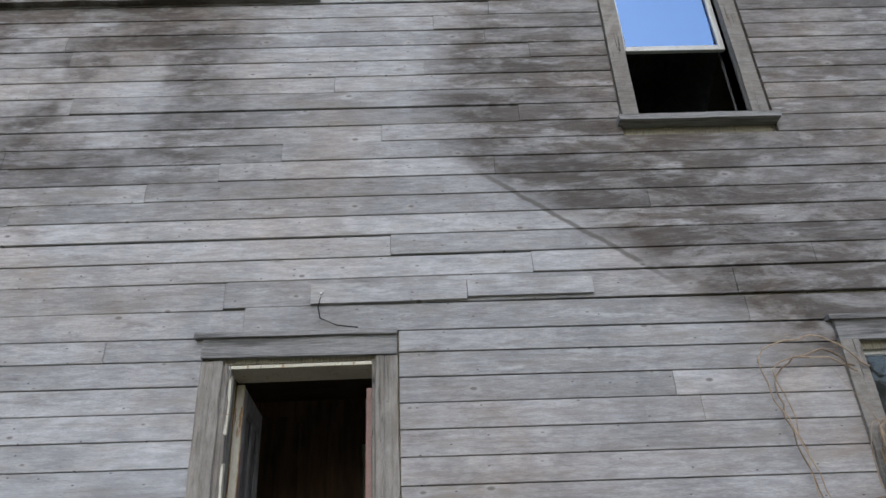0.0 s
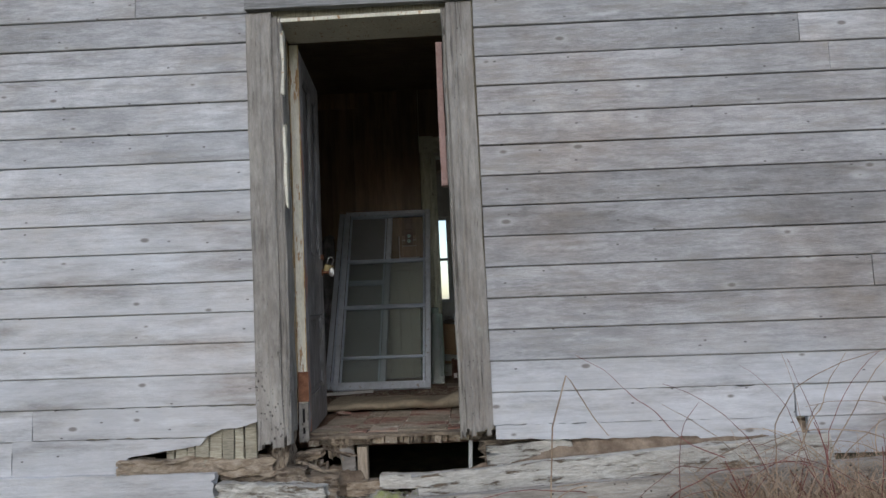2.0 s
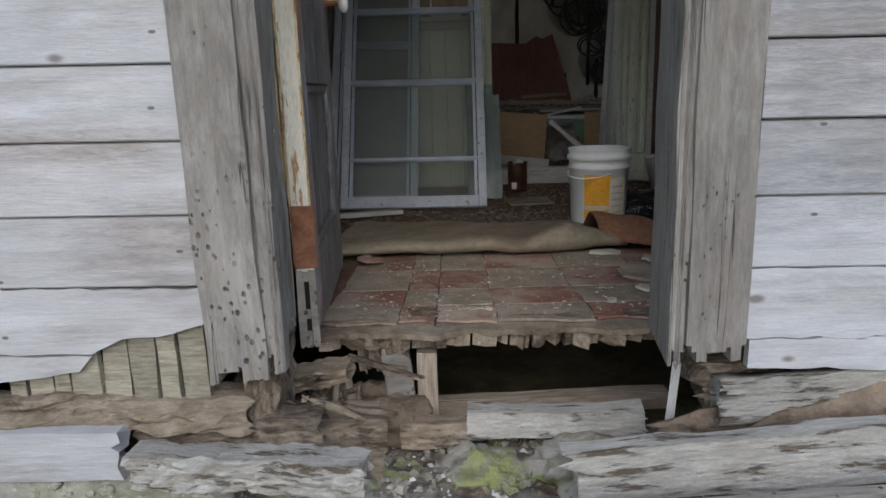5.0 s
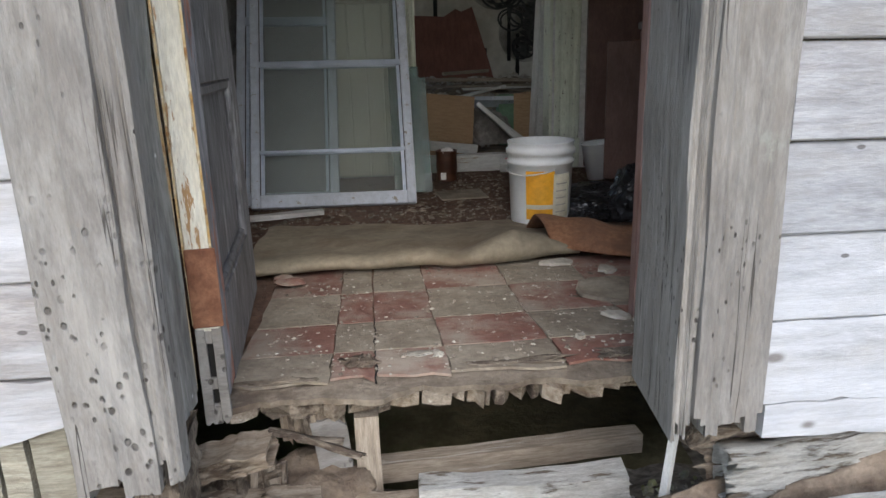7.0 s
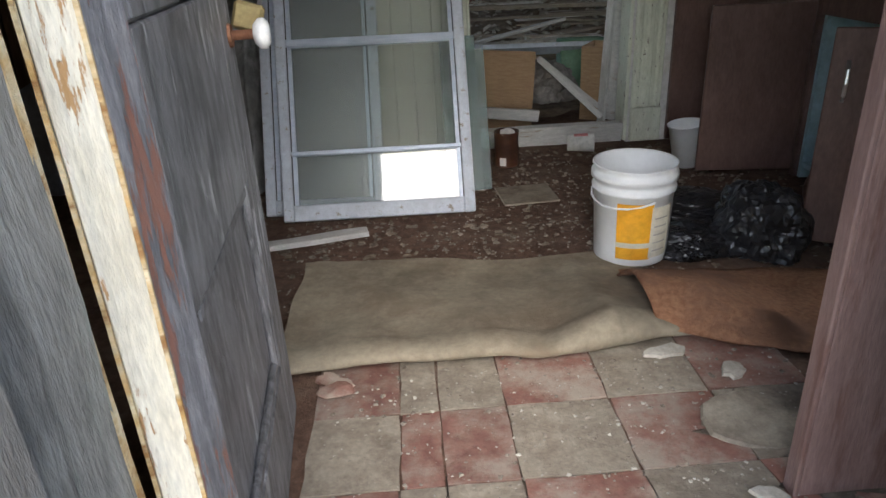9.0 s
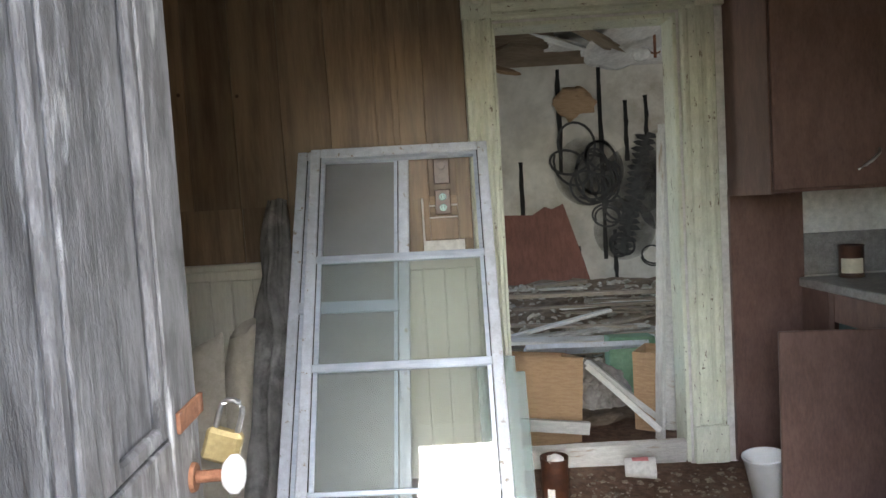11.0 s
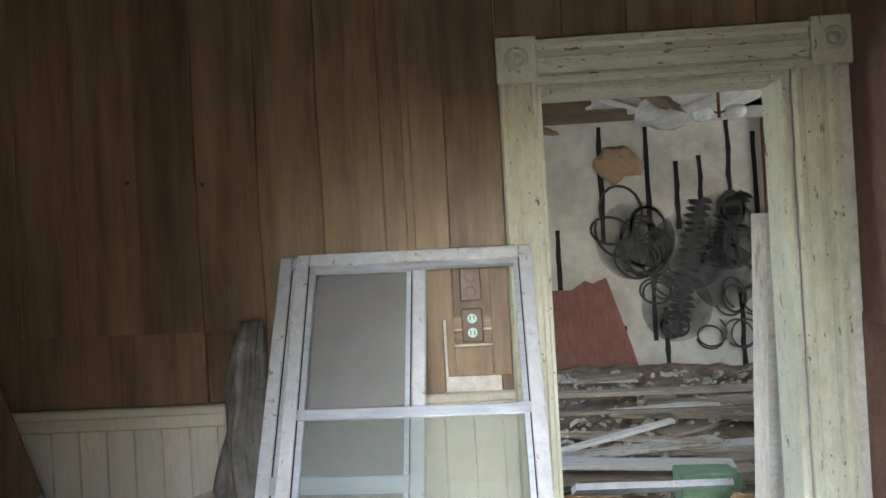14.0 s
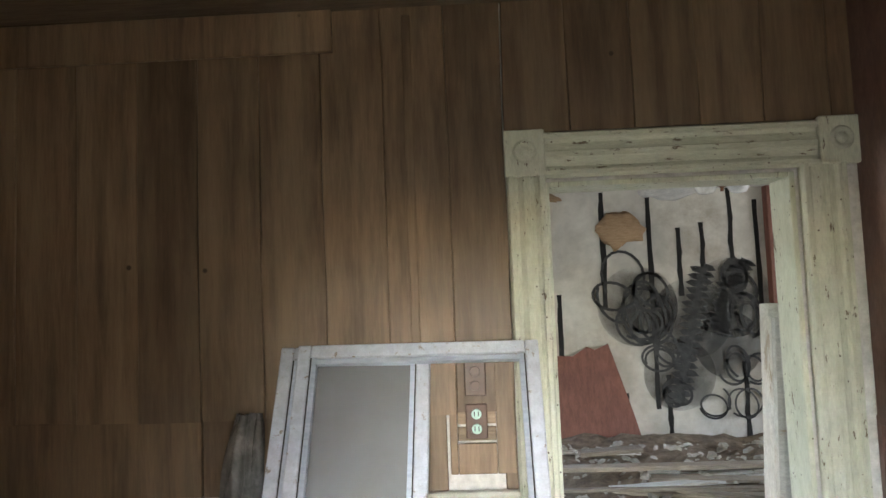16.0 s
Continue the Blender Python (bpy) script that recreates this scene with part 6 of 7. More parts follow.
cup = thing("paper_cup", "white paper cup with pink print lying on its side", "cup", pose(0.01, 6.70, FLOOR_Z + 0.048, 90, 0, 80))
part("body", lathe([(0.0, 0.0), (0.040, 0.0), (0.047, 0.13), (0.049, 0.131), (0.046, 0.129), (0.038, 0.006), (0.0, 0.006)], 20), RAG, cup)
part("print", wrap(0.042, 0.046, 0.03, 0.10, 40, 120, 0.001), PINK_INK, cup, "pink print")


def crumple(rx, ry, rz, seed, folds=0.5):
    bm = bmesh.new()
    bmesh.ops.create_icosphere(bm, subdivisions=5, radius=1.0)
    for v in bm.verts:
        p = v.co.copy()
        d = 1.0 + 0.30 * noise.noise(p * 1.3 + Vector((seed, 0, 0)))
        d += folds * 0.34 * abs(noise.noise(p * 3.1 + Vector((0, seed, 0)))) + folds * 0.20 * abs(noise.noise(p * 7.5 + Vector((0, 0, seed))))
        v.co = Vector((p.x * rx, p.y * ry, max(p.z, -0.35) * rz)) * d
    return bm


for x, y, rx, ry, rz, s in ((0.16, 5.48, 0.15, 0.10, 0.065, 1.0), (0.40, 5.48, 0.14, 0.16, 0.17, 2.0), (0.30, 5.80, 0.17, 0.14, 0.06, 4.0)):
    tagged(link_mesh("bin_bag", crumple(rx, ry, rz, s), BAG, at=Matrix.Translation((x, y, FLOOR_Z + rz * 0.35))), "crumpled shiny black plastic bag on the floor", "plastic bag", "black plastic bags")
tagged(link_mesh("dark_jug", crumple(0.08, 0.09, 0.12, 9.0, 0.1), BROWN, at=Matrix.Translation((0.78, 5.72, FLOOR_Z + 0.06))), "dark rounded jug in the open cabinet", "jug")
strut("loose_stick", (0.10, 4.60, FLOOR_Z + 0.01), (0.33, 4.92, FLOOR_Z + 0.10), 0.055, 0.03, OLD_BOARD, None, 6, 0.003)
tagged(bpy.data.objects["loose_stick"], "worn wooden stick leaning on the carpet", "stick")
standing = thing("standing_panel", "pinkish brown painted panel standing inside the doorway", "panel", (-0.085, 4.33, FLOOR_Z))
part("board", box(0, 0.62, 0.0, 0.035, 0, 1.72, 0.004), PINK_BROWN, standing)
part("edge_strip", box(-0.012, -0.0005, -0.004, 0.036, 0, 1.72, 0.003), PINK_BROWN, standing)
roll = thing("carpet_roll", "stiff beige carpet loosely rolled, standing against the wainscot", "carpet", (-1.72, 6.45, FLOOR_Z))


def rolled(turns, r_low, r_high, lean, height, start, growth):
    """A sheet rolled round a leaning axis, wider at the foot."""
    bm = bmesh.new()
    prev = None
    steps = int(turns * 26)
    for i in range(steps + 1):
        a = start + i * math.tau / 26
        col = []
        for k in range(13):
            v = k / 12
            rr = (r_low + (r_high - r_low) * v) * (1 + growth * i / steps) * (1 + 0.06 * noise.noise(Vector((a * 0.9, v * 2.5, 3))))
            top = height + 0.035 * math.sin(a + 0.8) + 0.012 * noise.noise(Vector((a * 2, 0, 0)))
            col.append(bm.verts.new((lean * v + rr * math.cos(a), 0.10 * v + rr * math.sin(a), top * v)))
        if prev:
            for k in range(12):
                bm.faces.new((prev[k], col[k], col[k + 1], prev[k + 1])).smooth = True
        prev = col
    return bm


part("inner_roll", rolled(1.7, 0.075, 0.042, 0.115, 0.80, 0.4, 0.45), BEIGE, roll)
bm = bmesh.new()
prev = None
for i in range(15):
    u = i / 14
    col = []
    for k in range(13):
        v = k / 12
        x = -0.10 + 0.165 * u - 0.045 * (1 - v) * (1 - u) + 0.05 * (1 - v) * (1 - u)
        y = -0.075 - 0.055 * math.sin(math.pi * (0.25 + 0.6 * u)) + 0.09 * v + 0.012 * noise.noise(Vector((u * 3, v * 4, 2)))
        z = (0.30 * (1 - u)) * (1 - v) + v * (0.735 + 0.07 * u + 0.012 * noise.noise(Vector((u * 6, 0, 1))))
        col.append(bm.verts.new((x, y, z)))
    if prev:
        for k in range(12):
            bm.faces.new((prev[k], col[k], col[k + 1], prev[k + 1])).smooth = True
    prev = col
flap = part("loose_flap", bm, BEIGE, roll, "loose front flap of the carpet")
flap.modifiers.new("thick", "SOLIDIFY").thickness = 0.006
bm = bmesh.new()
grid = []
for i in range(29):
    u = i / 28
    row = []
    for j in range(41):
        v = j / 40
        wid = 0.06 + 0.20 * (1 - v) ** 0.8
        x = -1.455 - 0.03 * v + (u - 0.5) * wid * 1.3 - 0.06 * (1 - v)
        y = 6.46 + 0.34 * v - 0.10 * math.sin(math.pi * u) * (1 - 0.5 * v) + 0.02 * abs(math.sin(u * 11 + v * 2)) + 0.06 * noise.noise(Vector((u * 5, v * 3, 1))) + 0.02 * noise.noise(Vector((u * 13, v * 9, 4)))
        row.append(bm.verts.new((x + 0.03 * noise.noise(Vector((u * 3, v * 6, 8))), y, FLOOR_Z + 0.004 + v * 1.33 + 0.02 * noise.noise(Vector((u * 7, v, 3))) * v)))
    grid.append(row)
for a, b in zip(grid, grid[1:]):
    for j in range(40):
        bm.faces.new((a[j], b[j], b[j + 1], a[j + 1])).smooth = True
ob = tagged(link_mesh("plastic_wrap", bm, SMOKE), "upright bundle wrapped in shiny smoke-grey plastic", "plastic sheet")
sm = ob.modifiers.new("thick", "SOLIDIFY")
sm.thickness = 0.02


def cut_sheet(name, outline, y_low, slope, mat, label):
    """A thin sheet of free outline (x, z), leaning back by slope."""
    bm = bmesh.new()
    f = [bm.verts.new((x, y_low + slope * (z - FLOOR_Z), z)) for x, z in outline]
    b = [bm.verts.new((x, y_low + 0.008 + slope * (z - FLOOR_Z), z)) for x, z in outline]
    bm.faces.new(f)
    bm.faces.new(b[::-1])
    for i in range(len(f)):
        bm.faces.new((f[i], f[i - 1], b[i - 1], b[i]))
    return tagged(link_mesh(name, bm, mat), label, "panel")


cut_sheet("brown_sheet", [(-2.6, FLOOR_Z), (-1.86, FLOOR_Z), (-2.21, 1.21), (-2.46, 1.80), (-2.6, 1.82)], 6.66, 0.08, PANEL, "brown hardboard sheet leaning askew on the wainscot")
cut_sheet("grey_sheet", [(-2.58, FLOOR_Z), (-1.50, FLOOR_Z), (-1.83, 0.84), (-2.13, 1.22), (-2.42, 0.94), (-2.58, 0.86)], 6.54, 0.09, BLUE_SHEET, "grey-blue sheet with a raised corner leaning")

# cabinets
def wall_cabinet(label, x0, x1, y0, z0, z1):
    c = thing("wall_cabinet", label, "cabinet", (x0, y0, z0), "kitchen cabinets")
    W, H, D = x1 - x0, z1 - z0, BACK - y0 - 0.003
    part("body", box(0, W, 0.02, D, 0, H, 0.003), BROWN, c)
    part("side_panel", box(-0.006, -0.0005, 0.0, D, -0.004, H, 0.002), BROWN, c)
    n = max(1, round(W / 0.5))
    for i in range(n):
        d = part("door", box(W / n * i + 0.006, W / n * (i + 1) - 0.006, 0.0, 0.0195, 0.012, H - 0.02, 0.004), BROWN, c)
        hx = W / n * i + (0.34 if i % 2 == 0 else 0.1)
        part("handle", tube([(hx, -0.001, 0.075), (hx + 0.015, -0.022, 0.09), (hx + 0.04, -0.03, 0.11), (hx + 0.07, -0.022, 0.135), (hx + 0.085, -0.001, 0.15)], 0.006, 7), STEEL, d, "bright metal pull handle")
    return c


wall_cabinet("dark brown wall cabinet with bright pull handles", 0.57, 1.545, 6.42, 1.615, 3.06)
tagged(link_mesh("brown_wall_panel", box(0.565, 0.895, BACK - 0.022, BACK + 0.006, FLOOR_Z, 1.64, 0.002), BROWN), "brown painted panel between doorway and counter", "wall panel", kind="structure")
tagged(link_mesh("backsplash", box(0.90, 1.545, BACK - 0.012, BACK + 0.008, 1.23, 1.42, 0.002), COUNTER), "grey backsplash strip above the counter", "backsplash", kind="structure")


def base_cabinet(label, y0, y1, open_deg, hinge_far, handle):
    c = thing("base_cabinet", label, "cabinet", (0.90, y0, FLOOR_Z), "kitchen cabinets")
    D, H, W = 0.64, 0.80, y1 - y0
    part("side", box(0, D, 0, 0.018, 0, H, 0.001), BLUE, c, "pale blue inside")
    part("side", box(0, D, W - 0.018, W, 0, H, 0.001), BLUE, c, "pale blue inside")
    part("back", box(D - 0.012, D, 0.0185, W - 0.0185, 0, H), BLUE, c, "pale blue inside")
    part("bottom", box(0.0, D - 0.0125, 0.0185, W - 0.0185, 0.06, 0.078), BLUE, c)
    part("frame_rail", box(-0.02, -0.0005, 0.04, W - 0.04, H - 0.12, H, 0.002), BROWN, c)
    part("frame_stile", box(-0.02, -0.0005, 0, 0.0395, 0, H, 0.002), BROWN, c)
    part("frame_stile", box(-0.02, -0.0005, W - 0.0395, W, 0, H, 0.002), BROWN, c)
    dw, dh = W - 0.07, H - 0.10
    piv = Matrix.Translation((-0.022, W - 0.035 if hinge_far else 0.035, 0.03))
    d = part("door", box(-0.018, 0, -dw if hinge_far else 0, 0 if hinge_far else dw, 0, dh, 0.004), BROWN, c, "brown door hanging open", at=piv @ pose(0, 0, 0, 0, 0, -open_deg if hinge_far else open_deg))
    if handle:
        s = -1 if hinge_far else 1
        hy = s * (dw - 0.05)
        part("handle", tube([(-0.019, hy, dh - 0.22), (-0.045, hy, dh - 0.20), (-0.05, hy, dh - 0.16), (-0.045, hy, dh - 0.12), (-0.019, hy, dh - 0.10)], 0.006, 7), STEEL, d, "bright metal pull handle")
    return c


base_cabinet("brown base cabinet with its door wide open", 6.12, 6.60, 82, False, False)
base_cabinet("brown base cabinet, door open, pale blue inside", 5.60, 6.118, 0, False, False) if False else None
base_cabinet("brown base cabinet, open door showing pale blue inside", 5.20, 5.68, 60, False, True)
c = thing("sink_cabinet", "doorless sink cabinet with pale blue interior", "cabinet", (0.90, 5.682, FLOOR_Z), "kitchen cabinets")
part("back", box(0.60, 0.62, 0.0, 0.436, 0, 0.80), BLUE, c, "pale blue inside")
part("side", box(0.0, 0.598, 0.42, 0.436, 0, 0.80), BLUE, c, "pale blue inside")
part("bottom", box(0.0, 0.598, 0.0, 0.418, 0.05, 0.07), BLUE, c)
part("frame_rail", box(-0.02, -0.0005, 0.0, 0.436, 0.68, 0.80, 0.002), BROWN, c)
part("drain_pipe", tube([(0.3, 0.25, 0.79), (0.3, 0.25, 0.55), (0.34, 0.25, 0.48), (0.4, 0.25, 0.52), (0.59, 0.25, 0.52)], 0.02, 8), PORCELAIN, c, "white drain pipe")
ob = tagged(link_mesh("brown_filler", box(0.88, 1.545, 6.602, BACK - 0.023, FLOOR_Z, 1.18, 0.002), BROWN), "brown filler panel beside the base cabinets", "panel")
ob = tagged(link_mesh("worktop", box(0.865, 1.545, 4.95, BACK - 0.024, 1.182, 1.224, 0.006), COUNTER), "grey laminate kitchen worktop with worn edge", "worktop")
tin = thing("tin_can", "rusty patterned tin can on the worktop", "tin", (1.05, 6.72, 1.225))
part("body", lathe([(0.0, 0.0), (0.05, 0.0), (0.052, 0.004), (0.05, 0.01), (0.05, 0.135), (0.053, 0.14), (0.05, 0.142), (0.047, 0.138), (0.047, 0.02), (0, 0.02)], 24), JAR, tin)
part("label", wrap(0.05, 0.05, 0.02, 0.085, -170, -60, 0.001), CREAM_LABEL, tin, "faded cream label")
tagged(link_mesh("yellow_pad", box(1.18, 1.32, 6.35, 6.44, 1.225, 1.24, 0.004), CREAM_LABEL), "flat yellowish pad on the worktop", "pad")
bowl = thing("dark_dish", "dark shallow dish on the worktop", "dish", (1.22, 6.0, 1.225))
part("body", lathe([(0, 0.004), (0.05, 0.0), (0.1, 0.03), (0.105, 0.032), (0.098, 0.033), (0.05, 0.008), (0, 0.01)], 24), JAR, bowl)

# floor litter
scatter("plaster_crumbs", 1100, (-1.3, 0.9, 5.0, 6.8, FLOOR_Z - 0.012), 0.018, CRUMB, 21, "plaster crumbs strewn over the floor", 0.35)
scatter("brown_crumbs", 700, (-1.5, 0.9, 5.2, 6.8, FLOOR_Z - 0.012), 0.045, ROTTEN, 22, "brown rotted flakes strewn over the floor", 0.25)
scatter("tile_crumbs", 380, (-1.04, 0.2, 4.07, 4.9, 0), 0.017, CRUMB, 27, "brown crumbs and dirt on the tiles", 0.35, lambda x, y: lift(y))
scatter("paint_flakes", 300, (-1.04, 0.2, 4.08, 4.85, 0), 0.014, CHIP, 23, "white paint flakes on the tiles", 0.3, lambda x, y: lift(y))
scatter("plaster_flakes", 230, (-1.30, 0.15, 5.55, 6.05, FLOOR_Z - 0.014), 0.036, CRUMB, 52, "pale plaster flakes below the leaning windows", 0.22)
scatter("floor_dust", 900, (-1.3, 0.6, 5.2, 6.7, FLOOR_Z - 0.012), 0.010, CHIP, 53, "fine pale crumbs strewn over the floor", 0.4)
scatter("tile_grit", 900, (-1.05, 0.2, 4.05, 4.88, 0), 0.008, CHIP, 54, "fine grit on the tiles", 0.5, lambda x, y: lift(y))
r = random.Random(31)
for k, (x, y, w, d, tilt, turn, mat, lab) in enumerate(((-0.07, 4.57, 0.20, 0.19, 4, 6, TILE_GREY, "grey tile lifted loose beside the carpet"), (-0.155, 4.865, 0.115, 0.05, 6, 12, CHIP, "pale plaster slab at the carpet edge"), (-0.015, 4.76, 0.075, 0.055, 9, 40, CHIP, "pale plaster slab on the tiles"), (-0.14, 4.33, 0.07, 0.03, 10, -25, CHIP, "white plaster splinter on the tiles"), (-1.03, 4.84, 0.10, 0.045, 14, -28, TILE_RED, "broken red tile corner by the carpet"), (-0.285, 4.175, 0.024, 0.02, 5, 10, CHIP, "small white plaster lump"), (-0.105, 4.275, 0.03, 0.024, 5, 50, CHIP, "small white plaster lump"), (-0.17, 4.075, 0.05, 0.03, 8, 30, CHIP, "white plaster lump at the broken floor edge"), (-0.115, 4.06, 0.06, 0.035, -6, -20, CHIP, "white plaster lump at the broken floor edge"))):
    bm = bmesh.new()
    ring = [(w / 2 * math.cos(a) * (1 + 0.6 * noise.noise(Vector((k * 3.1, a * 3.3, 0)))), d / 2 * math.sin(a) * (1 + 0.6 * noise.noise(Vector((k * 5.3, a * 3.7, 4))))) for a in [math.tau * q / 13 for q in range(13)]]
    top = [bm.verts.new((px, py, 0.009 + 0.002 * noise.noise(Vector((px * 40, py * 40, k))))) for px, py in ring]
    low = [bm.verts.new((px * 1.05, py * 1.05, 0.0)) for px, py in ring]
    bm.faces.new(top)
    bm.faces.new(low[::-1])
    for q in range(13):
        bm.faces.new((top[q], top[q - 1], low[q - 1], low[q]))
    tagged(link_mesh("broken_slab", bm, mat, at=pose(x, y, lift(y) + 0.006, tilt, tilt * 0.5, turn)), lab, "debris", "plaster pieces")
tagged(link_mesh("linoleum_scrap", lump(0.05, 0.03, 0.006, 3, 0.5, 2), TILE_RED, at=pose(-1.02, 4.79, FLOOR_Z + 0.012, 8, 5, 30)), "curled red linoleum scrap", "debris")
tagged(link_mesh("tile_scrap", box(-0.12, 0.12, -0.11, 0.11, 0, 0.008, 0.002), TILE_GREY, at=pose(-0.30, 6.14, FLOOR_Z - 0.01, 0, 0, 4)), "loose grey floor tile", "debris")
strut("white_molding", (-1.38, 5.72, FLOOR_Z + 0.012), (-0.98, 5.80, FLOOR_Z + 0.014), 0.02, 0.055, WHITE_BOARD, None, 3, 0.003)
tagged(bpy.data.objects["white_molding"], "short white moulding on the floor", "board")

# ---- room behind ----
ob = link_mesh("threshold_board", rough_board(0.86, 0.105, 0.04, 41, 0.003), WHITE_BOARD, at=pose(-0.09, BACK + 0.04, FLOOR_Z + 0.045, 12, 0, -1))
tagged(ob, "pale painted board lying across the inner doorway", "board")
bm = bmesh.new()
r = random.Random(9)
box(-4.05, 4.45, BACK + 0.14, FAR, 3.03, 3.1, 0, bm)
for i in range(60):
    y0 = 7.05 + i * 0.062
    if y0 < 10.7:
        box(-2.5, 0.75 - 0.1 * r.random() + 0.5 * math.sin(y0 * 2), y0, y0 + 0.042, 3.0, 3.012, 0, bm)
tagged(link_mesh("ceiling_far", bm, LATH), "broken ceiling with bare laths", "ceiling", kind="structure")
for x0, x1, y0, y1, s in ((0.62, 3.6, 7.05, 10.2, 1), (0.25, 1.3, 8.7, 9.9, 2), (0.9, 3.4, 9.9, 10.75, 3)):
    bm = bmesh.new()
    n = 18
    ring = []
    for i in range(n * 4):
        side, u = i // n, (i % n) / n
        px, py = ((x0 + (x1 - x0) * u, y0), (x1, y0 + (y1 - y0) * u), (x1 - (x1 - x0) * u, y1), (x0, y1 - (y1 - y0) * u))[side]
        ring.append((px + 0.10 * noise.noise(Vector((i * 0.7, s, 0))), min(py + 0.10 * noise.noise(Vector((i * 0.7, s, 5))), FAR - 0.002)))
    a = [bm.verts.new((px, py, 2.965)) for px, py in ring]
    b = [bm.verts.new((px, py, 2.99)) for px, py in ring]
    bm.faces.new(a)
    for i in range(len(a)):
        bm.faces.new((a[i - 1], a[i], b[i], b[i - 1]))
    tagged(link_mesh("ceiling_plaster", bm, PLASTER), "torn sheet of white ceiling plaster", "ceiling", kind="structure")
for x, y, z, rx, ry, sx, sy, mat in ((0.42, 8.9, 2.86, 25, 20, 0.26, 0.3, LATH), (0.85, 9.2, 2.88, -18, 10, 0.45, 0.4, PLASTER), (0.15, 8.3, 2.90, 18, -14, 0.4, 0.35, CARDBOARD), (1.2, 9.6, 2.90, -12, 8, 0.4, 0.3, PLASTER), (0.30, 9.3, 2.90, 16, 12, 0.24, 0.2, PLASTER), (-0.35, 9.6, 2.89, 22, -16, 0.22, 0.2, LATH), (-0.15, 10.2, 2.9, 14, 20, 0.18, 0.22, CARDBOARD)):
    bm = lump(sx, sy, 0.02, x * 3, 0.4, 3)
    tagged(link_mesh("ceiling_flap", bm, mat, at=pose(x, y, z, rx, ry, x * 80)), "hanging flap of torn ceiling material", "debris", "hanging ceiling flaps")
fix = thing("ceiling_lamp", "old two-bulb ceiling lamp hanging from the torn ceiling", "lamp", (1.0, 9.2, 2.72))
part("stem", cyl(0.012, 0.012, 0.27, 8), RUST, fix)
for s in (-1, 1):
    part("shade", lathe([(0.0, 0.0), (0.05, 0.01), (0.075, 0.05), (0.06, 0.09), (0.03, 0.1)], 18), PORCELAIN, fix, "white glass globe", at=Matrix.Translation((s * 0.11, 0, -0.02)))
part("arm", tube([(-0.11, 0, 0.07), (0, 0, 0.03), (0.11, 0, 0.07)], 0.008), RUST, fix)

# far window
fw = tagged(new("window_3"), "bare window opening with a weathered frame", "window", kind="structure")
fw.matrix_basis = Matrix.Translation((FAR_WIN[0], FAR, FAR_WIN[2]))
FW, FH = FAR_WIN[1] - FAR_WIN[0], FAR_WIN[3] - FAR_WIN[2]
for b in (box(0, 0.05, 0.03, 0.08, 0, FH, 0.003), box(FW - 0.05, FW, 0.03, 0.08, 0, FH, 0.003), box(0.051, FW - 0.051, 0.03, 0.08, 0, 0.05, 0.003), box(0.051, FW - 0.051, 0.03, 0.08, FH - 0.05, FH, 0.003), box(0.051, FW - 0.051, 0.03, 0.08, FH / 2 - 0.02, FH / 2 + 0.02, 0.003)):
    part("frame", b, SASH, fw)

# slots, scrawl and hangings on the far wall
r = random.Random(12)
for x, z0, z1 in ((0.06, 0.9, 2.05), (0.48, 1.9, 2.97), (0.90, 1.0, 2.97), (1.16, 2.0, 2.62), (1.37, 2.1, 2.66), (1.63, 2.2, 2.97), (1.86, 1.0, 2.85), (1.0, 0.7, 1.3), (1.68, 0.7, 1.4), (0.62, 0.9, 1.15)):
    pts = []
    bm = bmesh.new()
    n = 14
    L = [bm.verts.new((-0.022 + 0.012 * noise.noise(Vector((x, i * 0.5, 1))), -0.004, (z1 - z0) * i / n)) for i in range(n + 1)]
    R = [bm.verts.new((0.022 + 0.012 * noise.noise(Vector((x, i * 0.5, 9))), -0.004, (z1 - z0) * i / n)) for i in range(n + 1)]
    for i in range(n):
        bm.faces.new((L[i], R[i], R[i + 1], L[i + 1]))
    tagged(link_mesh("wall_crack", bm, DARK, at=Matrix.Translation((x, FAR, z0))), "black vertical gap in the plaster", "crack", "plaster gaps", "structure")


def ribbon(pts, w, bm):
    prev = None
    for i, p in enumerate(pts):
        q = pts[min(i + 1, len(pts) - 1)]
        o = pts[max(i - 1, 0)]
        d = Vector((q[0] - o[0], q[1] - o[1]))
        d = d.normalized() if d.length > 1e-6 else Vector((1, 0))
        nn = Vector((-d.y, d.x)) * w / 2
        cur = (bm.verts.new((p[0] + nn.x, 0, p[1] + nn.y)), bm.verts.new((p[0] - nn.x, 0, p[1] - nn.y)))
        if prev:
            bm.faces.new((prev[0], cur[0], cur[1], prev[1]))
        prev = cur


scrawl = thing("graffiti", "tangled black spray-paint scrawl on the plaster", "graffiti", (1.1, FAR - 0.006, 1.75))
layer = 0
for ox, oz, rr in ((-0.34, 0.17, 0.36), (0.14, 0.05, 0.36), (0.50, 0.22, 0.36), (0.0, -0.45, 0.32), (0.45, -0.20, 0.30)):
    bm = bmesh.new()
    bmesh.ops.create_circle(bm, cap_ends=True, segments=32, radius=rr, matrix=pose(0, 0, 0, 90, 0, 0))
    part("overspray", bm, OVERSPRAY, scrawl, "grey mist of black spray paint", at=Matrix.Translation((ox, 0.005 - 0.0008 * layer, oz)))
    layer += 1


